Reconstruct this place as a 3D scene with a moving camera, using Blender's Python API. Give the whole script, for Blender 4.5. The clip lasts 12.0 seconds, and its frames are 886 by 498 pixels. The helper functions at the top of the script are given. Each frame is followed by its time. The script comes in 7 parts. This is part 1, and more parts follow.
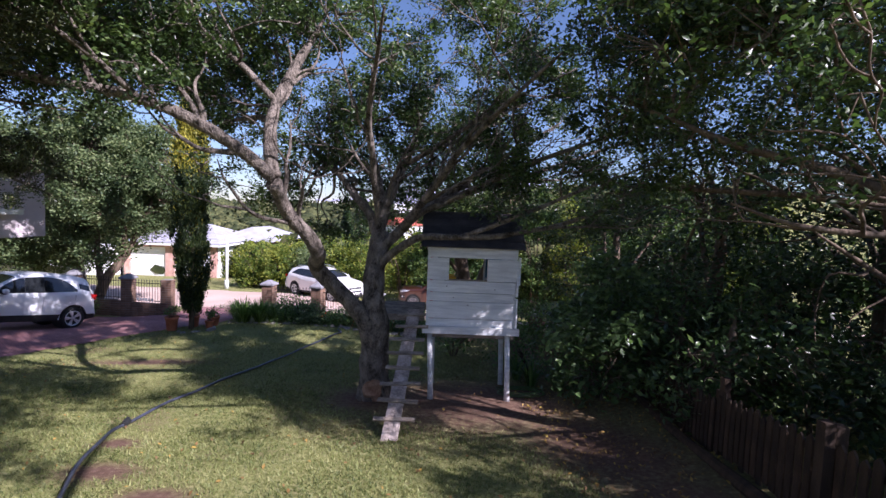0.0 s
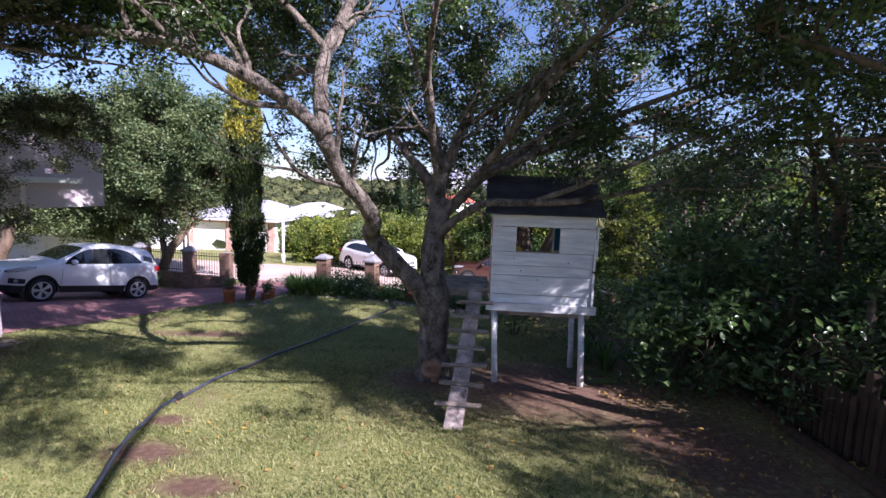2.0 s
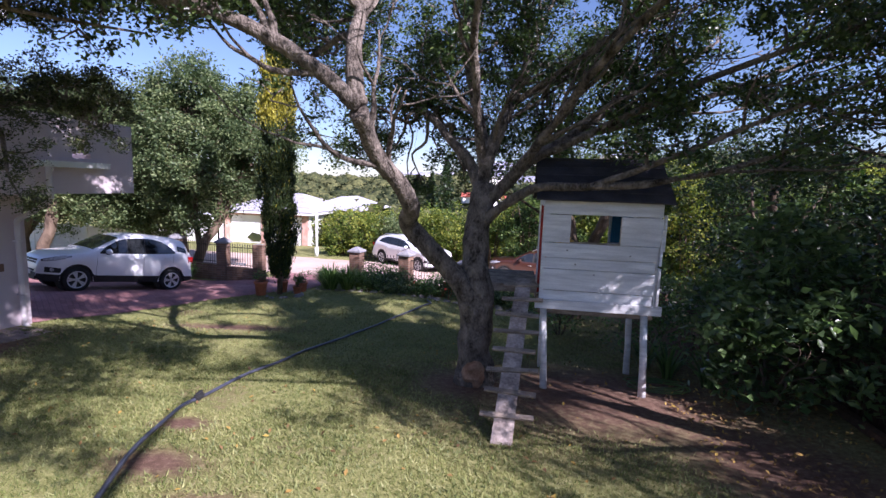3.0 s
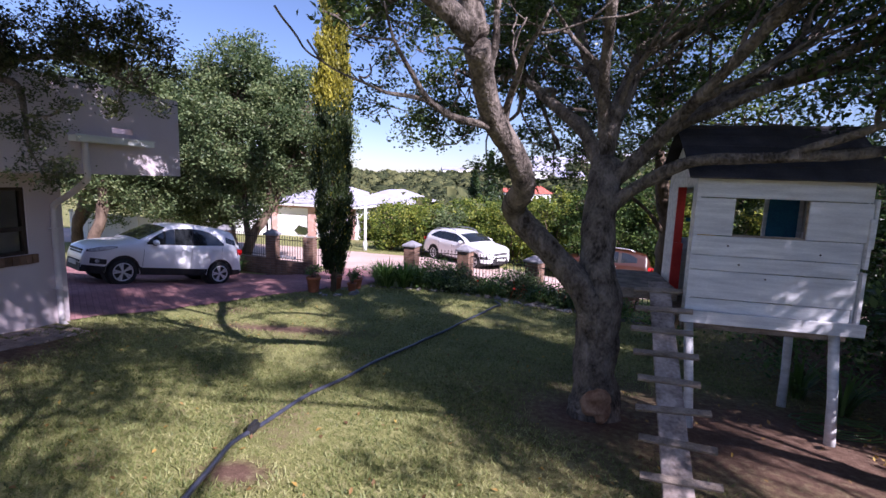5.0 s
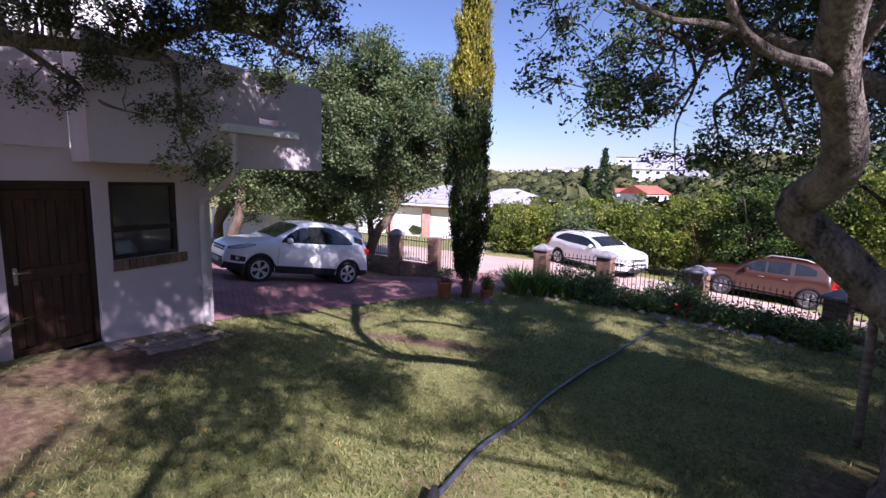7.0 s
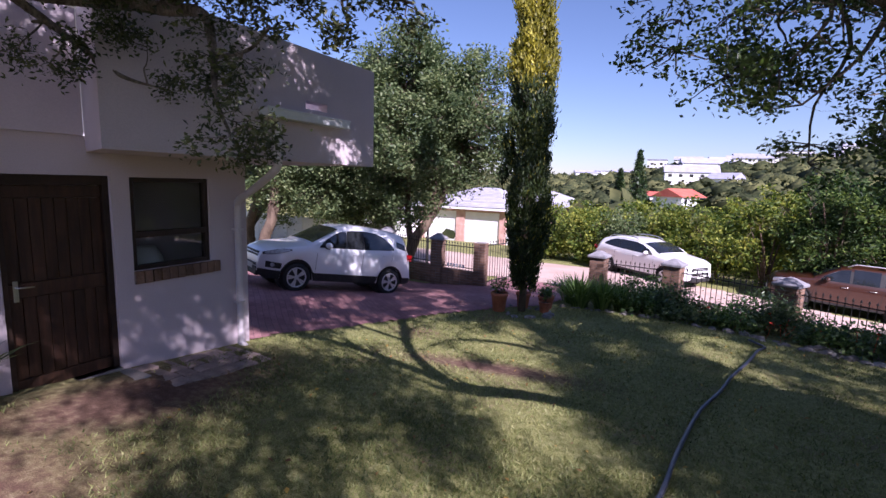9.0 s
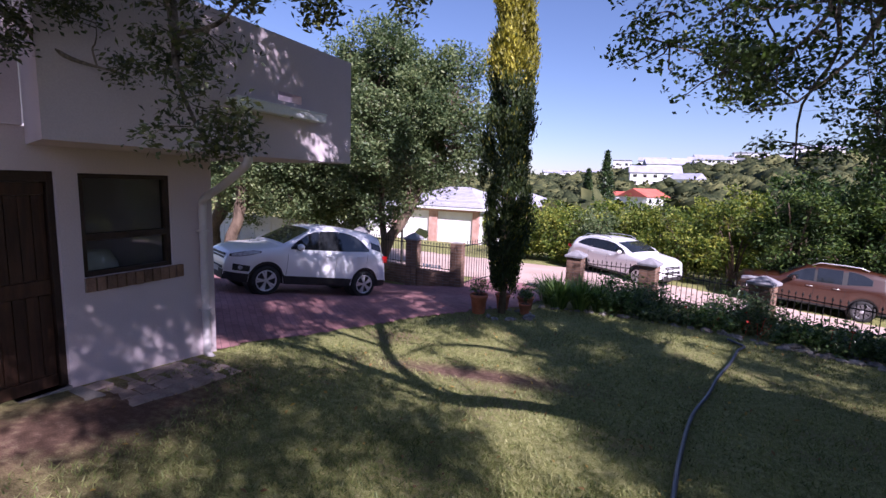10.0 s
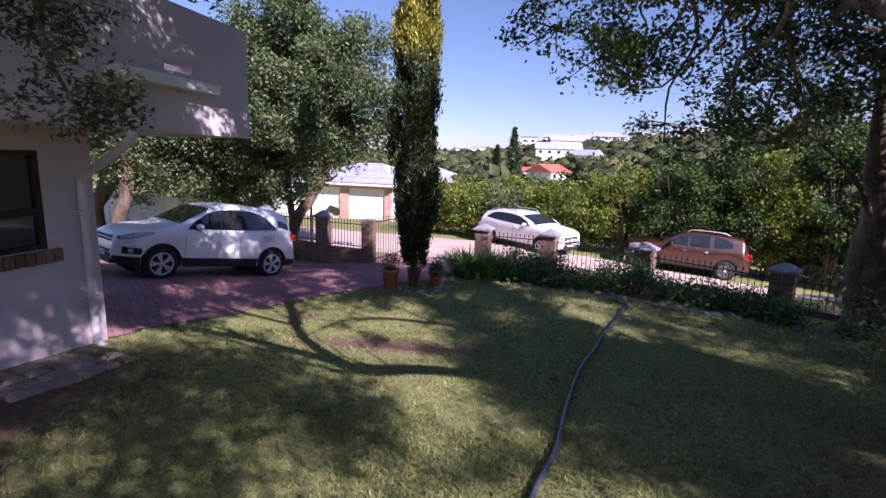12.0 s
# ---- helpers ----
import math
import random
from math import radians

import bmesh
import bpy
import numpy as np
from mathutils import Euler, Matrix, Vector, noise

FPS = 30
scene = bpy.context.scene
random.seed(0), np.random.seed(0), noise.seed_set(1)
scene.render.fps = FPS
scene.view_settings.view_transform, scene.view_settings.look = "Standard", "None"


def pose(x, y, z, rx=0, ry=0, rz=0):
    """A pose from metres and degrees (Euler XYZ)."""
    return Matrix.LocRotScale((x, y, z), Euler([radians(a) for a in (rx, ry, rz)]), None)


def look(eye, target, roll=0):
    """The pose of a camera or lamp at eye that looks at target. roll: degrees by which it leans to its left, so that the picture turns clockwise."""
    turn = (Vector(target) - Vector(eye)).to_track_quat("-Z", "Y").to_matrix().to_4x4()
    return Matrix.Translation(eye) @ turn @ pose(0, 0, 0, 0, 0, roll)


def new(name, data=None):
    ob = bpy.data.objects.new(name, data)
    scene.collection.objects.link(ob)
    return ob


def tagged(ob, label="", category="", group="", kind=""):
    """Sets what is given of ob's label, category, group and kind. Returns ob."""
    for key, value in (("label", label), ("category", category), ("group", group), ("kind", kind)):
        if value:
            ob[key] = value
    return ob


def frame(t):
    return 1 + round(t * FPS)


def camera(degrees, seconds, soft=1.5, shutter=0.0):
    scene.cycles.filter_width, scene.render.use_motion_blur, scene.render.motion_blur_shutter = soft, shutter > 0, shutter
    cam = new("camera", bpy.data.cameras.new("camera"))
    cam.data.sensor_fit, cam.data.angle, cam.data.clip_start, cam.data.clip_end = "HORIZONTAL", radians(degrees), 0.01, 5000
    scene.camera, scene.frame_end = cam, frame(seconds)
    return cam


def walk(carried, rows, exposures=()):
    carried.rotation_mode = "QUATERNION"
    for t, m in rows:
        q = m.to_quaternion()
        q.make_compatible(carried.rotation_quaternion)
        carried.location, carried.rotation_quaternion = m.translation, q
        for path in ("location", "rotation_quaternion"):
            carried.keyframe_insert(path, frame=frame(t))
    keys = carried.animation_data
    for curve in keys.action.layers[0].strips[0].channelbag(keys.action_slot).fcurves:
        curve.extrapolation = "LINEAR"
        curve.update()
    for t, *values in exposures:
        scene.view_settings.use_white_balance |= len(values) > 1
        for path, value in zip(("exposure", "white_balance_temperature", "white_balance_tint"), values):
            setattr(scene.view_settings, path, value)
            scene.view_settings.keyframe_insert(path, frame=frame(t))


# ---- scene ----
cam = camera(85.8, 12.0)
PATH = [
    (0, (-0.07, 0.219, 1.761), (-0.025, 2.214, 1.625), 2.3),
    (0.5, (-0.034, 0.309, 1.717), (0.043, 2.301, 1.553), 2.4),
    (1, (-0.037, 0.507, 1.659), (-0.073, 2.496, 1.458), 2.1),
    (1.5, (-0.133, 0.731, 1.628), (-0.234, 2.716, 1.406), 2.0),
    (2, (-0.305, 1.043, 1.54), (-0.467, 3.022, 1.302), 1.9),
    (2.5, (-0.394, 1.382, 1.43), (-0.606, 3.355, 1.184), 2.0),
    (3, (-0.544, 1.774, 1.35), (-0.838, 3.736, 1.092), 2.0),
    (5, (-1.624, 3.116, 1.081), (-2.073, 5.044, 0.801), 2.1),
    (5.5, (-1.884, 3.391, 0.991), (-2.383, 5.307, 0.712), 2.1),
    (6, (-2.256, 3.68, 0.95), (-2.843, 5.571, 0.67), 2.2),
    (6.5, (-2.649, 3.862, 0.961), (-3.371, 5.705, 0.672), 1.9),
    (7, (-2.976, 4.082, 0.937), (-3.818, 5.872, 0.645), 1.8),
    (7.5, (-3.314, 4.299, 0.9), (-4.235, 6.051, 0.61), 1.8),
    (9.5, (-4.281, 5.022, 0.808), (-5.216, 6.769, 0.529), 1.8),
    (10, (-4.411, 5.1, 0.801), (-5.234, 6.902, 0.521), 2.0),
    (10.5, (-4.457, 5.101, 0.805), (-5.2, 6.932, 0.501), 2.0),
    (11, (-4.384, 5.037, 0.806), (-5.035, 6.898, 0.469), 2.0),
    (11.5, (-4.315, 5.013, 0.785), (-4.87, 6.902, 0.434), 1.9),
    (12, (-4.254, 4.965, 0.802), (-4.734, 6.872, 0.437), 2.0),
]
walk(cam, [(t, look(eye, target, roll)) for t, eye, target, roll in PATH], [(0, 1.05, 5700, 31), (1.5, 1.32, 5700, 32), (3.2, 1.22, 5700, 34), (5.5, 1.10, 5700, 36), (7.5, 1.02, 5700, 39), (12, 1.02, 5700, 40)])

# ---- world, sun ----
SUN_EL, SUN_AZ = 36.0, 125.0      # elevation, and bearing clockwise from +y
sun_dir = Vector((math.sin(radians(SUN_AZ)) * math.cos(radians(SUN_EL)), math.cos(radians(SUN_AZ)) * math.cos(radians(SUN_EL)), math.sin(radians(SUN_EL))))
world = bpy.data.worlds.new("world")
scene.world = world
world.use_nodes = True
wn = world.node_tree.nodes
sky = wn.new("ShaderNodeTexSky")
sky.sky_type, sky.sun_disc = "NISHITA", False
sky.sun_elevation, sky.sun_rotation = radians(SUN_EL), radians(SUN_AZ)
sky.air_density, sky.dust_density, sky.ozone_density = 1.0, 0.35, 2.6
wn["Background"].inputs["Strength"].default_value = 0.064
world.node_tree.links.new(sky.outputs[0], wn["Background"].inputs["Color"])
sun_data = bpy.data.lights.new("sun", "SUN")
sun_data.energy, sun_data.angle, sun_data.color = 5.0, radians(0.53), (1.0, 0.95, 0.86)
new("sun", sun_data).matrix_world = look(tuple(sun_dir * 60), (0, 0, 0))


# ---- materials ----
def ramp_nodes(nt, fac, stops):
    r = nt.nodes.new("ShaderNodeValToRGB")
    while len(r.color_ramp.elements) < len(stops):
        r.color_ramp.elements.new(0.5)
    for e, (at, c) in zip(r.color_ramp.elements, stops):
        e.position, e.color = at, (*c, 1)
    nt.links.new(fac, r.inputs[0])
    return r.outputs[0]


def mat(name, c1, c2, scale=3.0, fine=40.0, rough=0.75, bump=0.25, metal=0.0, spec=0.4, stretch=(1, 1, 1), per_object=0.0, coat=0.0, dist=0.02):
    """A surface of two colours mixed by coarse and fine noise, with fine relief."""
    m = bpy.data.materials.new(name)
    m.use_nodes = True
    nt = m.node_tree
    b = nt.nodes["Principled BSDF"]
    tc = nt.nodes.new("ShaderNodeTexCoord")
    mp = nt.nodes.new("ShaderNodeMapping")
    mp.inputs["Scale"].default_value = stretch
    nt.links.new(tc.outputs["Object"], mp.inputs[0])
    n1, n2 = nt.nodes.new("ShaderNodeTexNoise"), nt.nodes.new("ShaderNodeTexNoise")
    n1.inputs["Scale"].default_value, n1.inputs["Detail"].default_value = scale, 6
    n2.inputs["Scale"].default_value, n2.inputs["Detail"].default_value = fine, 5
    for n in (n1, n2):
        nt.links.new(mp.outputs[0], n.inputs["Vector"])
    mx = nt.nodes.new("ShaderNodeMath")
    mx.operation = "MULTIPLY_ADD"
    nt.links.new(n2.outputs[0], mx.inputs[0])
    mx.inputs[1].default_value = 0.5
    ad = nt.nodes.new("ShaderNodeMath")
    ad.operation = "MULTIPLY_ADD"
    nt.links.new(n1.outputs[0], ad.inputs[0])
    ad.inputs[1].default_value, ad.inputs[2].default_value = 0.9, -0.2
    nt.links.new(ad.outputs[0], mx.inputs[2])
    col = ramp_nodes(nt, mx.outputs[0], [(0.3, c1), (0.7, c2)])
    if per_object:
        oi, hs = nt.nodes.new("ShaderNodeObjectInfo"), nt.nodes.new("ShaderNodeHueSaturation")
        mr = nt.nodes.new("ShaderNodeMapRange")
        mr.inputs[3].default_value, mr.inputs[4].default_value = 1 - per_object, 1 + per_object
        nt.links.new(oi.outputs["Random"], mr.inputs[0])
        nt.links.new(mr.outputs[0], hs.inputs["Value"])
        nt.links.new(col, hs.inputs["Color"])
        col = hs.outputs[0]
    nt.links.new(col, b.inputs["Base Color"])
    b.inputs["Roughness"].default_value, b.inputs["Metallic"].default_value = rough, metal
    b.inputs["Specular IOR Level"].default_value, b.inputs["Coat Weight"].default_value = spec, coat
    b.inputs["Coat Roughness"].default_value = 0.05
    if bump:
        bp = nt.nodes.new("ShaderNodeBump")
        bp.inputs["Strength"].default_value, bp.inputs["Distance"].default_value = bump, dist
        nt.links.new(mx.outputs[0], bp.inputs["Height"])
        nt.links.new(bp.outputs[0], b.inputs["Normal"])
    return m


def leaf_mat(name, stops, rough=0.4, trans=0.3, spec=0.5):
    """Leaves: each leaf (island) takes its own shade, and lets some light through."""
    m = bpy.data.materials.new(name)
    m.use_nodes = True
    nt = m.node_tree
    b, out = nt.nodes["Principled BSDF"], nt.nodes["Material Output"]
    g = nt.nodes.new("ShaderNodeNewGeometry")
    n = nt.nodes.new("ShaderNodeTexNoise")
    n.inputs["Scale"].default_value = 0.9
    tc = nt.nodes.new("ShaderNodeTexCoord")
    nt.links.new(tc.outputs["Object"], n.inputs["Vector"])
    a = nt.nodes.new("ShaderNodeMath")
    a.operation = "MULTIPLY_ADD"
    nt.links.new(g.outputs["Random Per Island"], a.inputs[0])
    a.inputs[1].default_value = 0.6
    s = nt.nodes.new("ShaderNodeMath")
    s.operation = "MULTIPLY_ADD"
    nt.links.new(n.outputs[0], s.inputs[0])
    s.inputs[1].default_value, s.inputs[2].default_value = 1.2, -0.4
    nt.links.new(s.outputs[0], a.inputs[2])
    col = ramp_nodes(nt, a.outputs[0], stops)
    nt.links.new(col, b.inputs["Base Color"])
    b.inputs["Roughness"].default_value, b.inputs["Specular IOR Level"].default_value = rough, spec
    t = nt.nodes.new("ShaderNodeBsdfTranslucent")
    mixc = nt.nodes.new("ShaderNodeHueSaturation")
    mixc.inputs["Value"].default_value, mixc.inputs["Saturation"].default_value = 1.6, 1.15
    nt.links.new(col, mixc.inputs["Color"])
    nt.links.new(mixc.outputs[0], t.inputs[0])
    ms = nt.nodes.new("ShaderNodeMixShader")
    ms.inputs[0].default_value = trans
    nt.links.new(b.outputs[0], ms.inputs[1])
    nt.links.new(t.outputs[0], ms.inputs[2])
    nt.links.new(ms.outputs[0], out.inputs["Surface"])
    return m


def glass_mat(name, tint=(0.5, 0.55, 0.6), rough=0.02):
    """Tinted glass: a clear tinted sheet with a mirror gloss."""
    m = bpy.data.materials.new(name)
    m.use_nodes = True
    nt = m.node_tree
    out = nt.nodes["Material Output"]
    tr, gl, fr, ms = (nt.nodes.new("ShaderNode" + k) for k in ("BsdfTransparent", "BsdfGlossy", "Fresnel", "MixShader"))
    tr.inputs[0].default_value = (*tint, 1)
    gl.inputs["Roughness"].default_value = rough
    fr.inputs[0].default_value = 1.5
    nt.links.new(fr.outputs[0], ms.inputs[0])
    nt.links.new(tr.outputs[0], ms.inputs[1])
    nt.links.new(gl.outputs[0], ms.inputs[2])
    nt.links.new(ms.outputs[0], out.inputs["Surface"])
    return m


M_plaster = mat("plaster", (0.49, 0.42, 0.44), (0.60, 0.515, 0.535), 0.8, 70, 0.85, 0.25, dist=0.006)
M_white = mat("white_paint", (0.72, 0.71, 0.69), (0.84, 0.83, 0.81), 1.5, 60, 0.6, 0.15, dist=0.004)
M_plank = mat("painted_plank", (0.55, 0.55, 0.55), (0.84, 0.84, 0.83), 2.2, 30, 0.6, 0.35, stretch=(1, 6, 9), per_object=0.05, dist=0.006)
M_rawwood = mat("weathered_wood", (0.13, 0.10, 0.075), (0.38, 0.31, 0.25), 3, 30, 0.85, 0.5, stretch=(2, 2, 7), per_object=0.2)
M_ladder = mat("ladder_wood", (0.16, 0.12, 0.10), (0.60, 0.50, 0.44), 5, 30, 0.85, 0.4, per_object=0.1)
M_darkwood = mat("dark_fence_wood", (0.028, 0.016, 0.010), (0.085, 0.050, 0.030), 3, 30, 0.8, 0.5, stretch=(4, 4, 1), per_object=0.35)
M_door = mat("stained_door_wood", (0.022, 0.010, 0.006), (0.072, 0.033, 0.018), 3, 30, 0.55, 0.3, stretch=(8, 8, 1), per_object=0.2)
M_frame = mat("dark_window_frame", (0.018, 0.010, 0.007), (0.045, 0.026, 0.018), 3, 40, 0.5, 0.2)
M_brick = mat("brown_brick", (0.10, 0.056, 0.036), (0.24, 0.145, 0.10), 3, 50, 0.9, 0.4, per_object=0.25)
M_mortar = mat("mortar", (0.20, 0.18, 0.16), (0.32, 0.29, 0.26), 5, 60, 0.95, 0.4)
M_cap = mat("pillar_cap_cement", (0.17, 0.165, 0.175), (0.30, 0.29, 0.305), 5, 40, 0.8, 0.3)
M_iron = mat("black_iron", (0.012, 0.012, 0.013), (0.04, 0.037, 0.035), 9, 60, 0.5, 0.2, metal=0.4)
M_red = mat("red_door_paint", (0.42, 0.015, 0.012), (0.60, 0.04, 0.03), 3, 40, 0.5, 0.2)
M_shingle = mat("dark_roof_felt", (0.020, 0.019, 0.024), (0.065, 0.060, 0.066), 3, 60, 0.9, 0.5, per_object=0.25)
M_bark = mat("grey_bark", (0.022, 0.016, 0.011), (0.27, 0.225, 0.185), 7, 38, 0.92, 1.0, stretch=(1, 1, 0.6), dist=0.09)
M_bark2 = mat("brown_bark", (0.055, 0.036, 0.024), (0.20, 0.145, 0.10), 4, 24, 0.9, 0.9, stretch=(1, 1, 0.4), dist=0.05)
M_scar = mat("bare_heartwood", (0.20, 0.10, 0.055), (0.44, 0.28, 0.18), 7, 30, 0.9, 0.7)
M_steel = mat("brushed_steel", (0.55, 0.55, 0.55), (0.7, 0.7, 0.7), 8, 60, 0.3, 0.05, metal=1.0)
M_pipe = mat("painted_pipe", (0.50, 0.46, 0.46), (0.60, 0.55, 0.55), 2, 40, 0.5, 0.1)
M_gutter = mat("white_gutter", (0.62, 0.64, 0.63), (0.76, 0.77, 0.75), 3, 40, 0.4, 0.1)
M_hose = mat("black_hose", (0.030, 0.034, 0.050), (0.075, 0.080, 0.110), 6, 60, 0.38, 0.1)
M_terra = mat("terracotta", (0.36, 0.11, 0.055), (0.54, 0.20, 0.105), 6, 50, 0.85, 0.3)
M_rock = mat("grey_rock", (0.12, 0.105, 0.09), (0.36, 0.33, 0.29), 7, 40, 0.9, 0.6, per_object=0.3)
M_soil = mat("potting_soil", (0.03, 0.02, 0.014), (0.09, 0.06, 0.04), 9, 50, 0.95, 0.6)
M_paver = mat("worn_paver", (0.26, 0.19, 0.16), (0.42, 0.33, 0.28), 6, 50, 0.9, 0.4, per_object=0.2)
M_inside = mat("dim_interior", (0.20, 0.19, 0.18), (0.30, 0.28, 0.26), 2, 30, 0.9, 0.1)
M_glass = glass_mat("window_glass", (0.82, 0.86, 0.88))
M_blue = mat("blue_cloth", (0.02, 0.13, 0.24), (0.04, 0.22, 0.36), 5, 40, 0.8, 0.3)
M_yellow = mat("yellow_plastic", (0.62, 0.34, 0.02), (0.75, 0.45, 0.04), 5, 40, 0.4, 0.05)
M_shade = mat("lampshade_cloth", (0.82, 0.80, 0.76), (0.88, 0.86, 0.83), 6, 60, 0.9, 0.1)
M_leaf = leaf_mat("glossy_dark_leaf", [(0.2, (0.02, 0.038, 0.012)), (0.55, (0.055, 0.095, 0.026)), (0.9, (0.13, 0.18, 0.05))], 0.36, 0.32)
M_leaf_thicket = leaf_mat("thicket_leaf", [(0.2, (0.012, 0.026, 0.009)), (0.6, (0.038, 0.072, 0.022)), (0.95, (0.11, 0.16, 0.045))], 0.38, 0.24)
M_leaf_strap = leaf_mat("strap_leaf", [(0.2, (0.07, 0.12, 0.03)), (0.6, (0.17, 0.27, 0.07)), (0.95, (0.34, 0.43, 0.15))], 0.4, 0.35)
M_leaf_broad = leaf_mat("broad_leaf", [(0.2, (0.045, 0.075, 0.03)), (0.6, (0.105, 0.17, 0.06)), (0.95, (0.21, 0.29, 0.10))], 0.3, 0.38)
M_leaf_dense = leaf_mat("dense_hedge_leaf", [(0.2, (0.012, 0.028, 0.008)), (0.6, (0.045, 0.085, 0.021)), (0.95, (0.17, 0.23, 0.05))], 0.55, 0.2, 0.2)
M_leaf_far = leaf_mat("milkwood_leaf", [(0.15, (0.036, 0.06, 0.024)), (0.5, (0.10, 0.145, 0.058)), (0.9, (0.22, 0.26, 0.11))], 0.5, 0.3, 0.3)
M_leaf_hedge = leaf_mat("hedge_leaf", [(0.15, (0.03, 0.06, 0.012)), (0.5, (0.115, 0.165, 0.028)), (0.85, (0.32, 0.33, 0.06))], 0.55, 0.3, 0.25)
M_leaf_cypress = leaf_mat("cypress_leaf", [(0.2, (0.012, 0.026, 0.006)), (0.6, (0.03, 0.055, 0.012)), (0.95, (0.10, 0.13, 0.025))], 0.6, 0.2)
# lit copy of the cypress leaf, for the part above the shade
M_leaf_cypress_sunlit = leaf_mat("golden_cypress_leaf", [(0.2, (0.08, 0.085, 0.01)), (0.6, (0.26, 0.24, 0.02)), (0.95, (0.50, 0.44, 0.05))], 0.6, 0.25)
M_leaf_bed = leaf_mat("bed_leaf", [(0.2, (0.04, 0.085, 0.025)), (0.6, (0.11, 0.19, 0.05)), (0.95, (0.24, 0.32, 0.10))], 0.4, 0.3)
M_leaf_pale = leaf_mat("dusty_green_leaf", [(0.2, (0.014, 0.024, 0.008)), (0.6, (0.045, 0.06, 0.018)), (0.95, (0.13, 0.14, 0.045))], 0.5, 0.25)
M_litter = leaf_mat("dry_leaf", [(0.1, (0.10, 0.05, 0.02)), (0.5, (0.26, 0.15, 0.05)), (0.9, (0.50, 0.34, 0.06))], 0.7, 0.15)
M_flower = mat("red_petal", (0.5, 0.02, 0.01), (0.7, 0.08, 0.03), 4, 30, 0.6, 0.0)
M_blade = leaf_mat("grass_blade", [(0.15, (0.07, 0.092, 0.024)), (0.5, (0.175, 0.205, 0.058)), (0.9, (0.36, 0.35, 0.145))], 0.6, 0.25)


# ---- building helpers ----
def mesh_ob(name, bm, material, smooth=False):
    me = bpy.data.meshes.new(name)
    bm.normal_update()
    bm.to_mesh(me)
    bm.free()
    me.materials.append(material)
    if smooth:
        me.shade_smooth()
    return new(name, me)


def part(name, bm, material, parent=None, label="", smooth=False):
    ob = mesh_ob(name, bm, material, smooth)
    ob.parent = parent
    return tagged(ob, label) if label else ob


def again(ob, m, parent=None):
    """Another object on the same mesh, at the pose m under its parent."""
    c = bpy.data.objects.new(ob.name.split(".")[0], ob.data)
    scene.collection.objects.link(c)
    c.parent = parent or ob.parent
    c.matrix_basis = m
    return c


def root(name, m=None, **tags):
    ob = new(name)
    ob.empty_display_size = 0.2
    if m is not None:
        ob.matrix_basis = m
    return tagged(ob, **tags)


def add_box(bm, x0, x1, y0, y1, z0, z1, m=None):
    vs = [bm.verts.new((x, y, z)) for x in (x0, x1) for y in (y0, y1) for z in (z0, z1)]
    if m is not None:
        for v in vs:
            v.co = m @ v.co
    for f in ((0, 1, 3, 2), (4, 6, 7, 5), (0, 4, 5, 1), (2, 3, 7, 6), (0, 2, 6, 4), (1, 5, 7, 3)):
        bm.faces.new([vs[i] for i in f])
    return vs


def box(x0, x1, y0, y1, z0, z1, bevel=0.0, m=None):
    bm = bmesh.new()
    add_box(bm, x0, x1, y0, y1, z0, z1, m)
    if bevel:
        bmesh.ops.bevel(bm, geom=bm.edges[:], offset=bevel, segments=2, profile=0.6, affect="EDGES")
    return bm


def wobble(bm, amount, scale=1.5):
    for v in bm.verts:
        v.co += Vector(noise.noise_vector(v.co * scale)) * amount
    return bm


def add_tube(bm, pts, radii, sides=8, cap=True, rough=0.0):
    """A tube along points, with a radius at each."""
    pts = [Vector(p) for p in pts]
    rings, ref = [], None
    for i, p in enumerate(pts):
        d = (pts[min(i + 1, len(pts) - 1)] - pts[max(i - 1, 0)]).normalized()
        if ref is None:
            ref = d.orthogonal().normalized()
        ref = (ref - d * ref.dot(d)).normalized()
        side = d.cross(ref)
        ring = []
        for k in range(sides):
            a = 2 * math.pi * k / sides
            o = ref * math.cos(a) + side * math.sin(a)
            r = radii[i]
            if rough:
                r *= 1 + rough * noise.noise((p + o * r) * 3.1) + 0.5 * rough * noise.noise((p + o * r) * 9.0)
            ring.append(bm.verts.new(p + o * r))
        rings.append(ring)
    for a, b in zip(rings, rings[1:]):
        for k in range(sides):
            bm.faces.new((a[k], a[(k + 1) % sides], b[(k + 1) % sides], b[k]))
    if cap:
        bm.faces.new(rings[0][::-1])
        bm.faces.new(rings[-1])


def tube(pts, radii, sides=10, rough=0.0):
    bm = bmesh.new()
    add_tube(bm, pts, radii, sides, True, rough)
    return bm


def curve_points(pts, steps=6):
    """Catmull-Rom through control points (of any number of values)."""
    p = [np.array(q, float) for q in pts]
    p = [2 * p[0] - p[1], *p, 2 * p[-1] - p[-2]]
    out = []
    for i in range(1, len(p) - 2):
        for k in range(steps):
            t = k / steps
            out.append(0.5 * (2 * p[i] + (p[i + 1] - p[i - 1]) * t + (2 * p[i - 1] - 5 * p[i] + 4 * p[i + 1] - p[i + 2]) * t * t
                              + (3 * p[i] - p[i - 1] - 3 * p[i + 1] + p[i + 2]) * t ** 3))
    return out + [p[-2]]


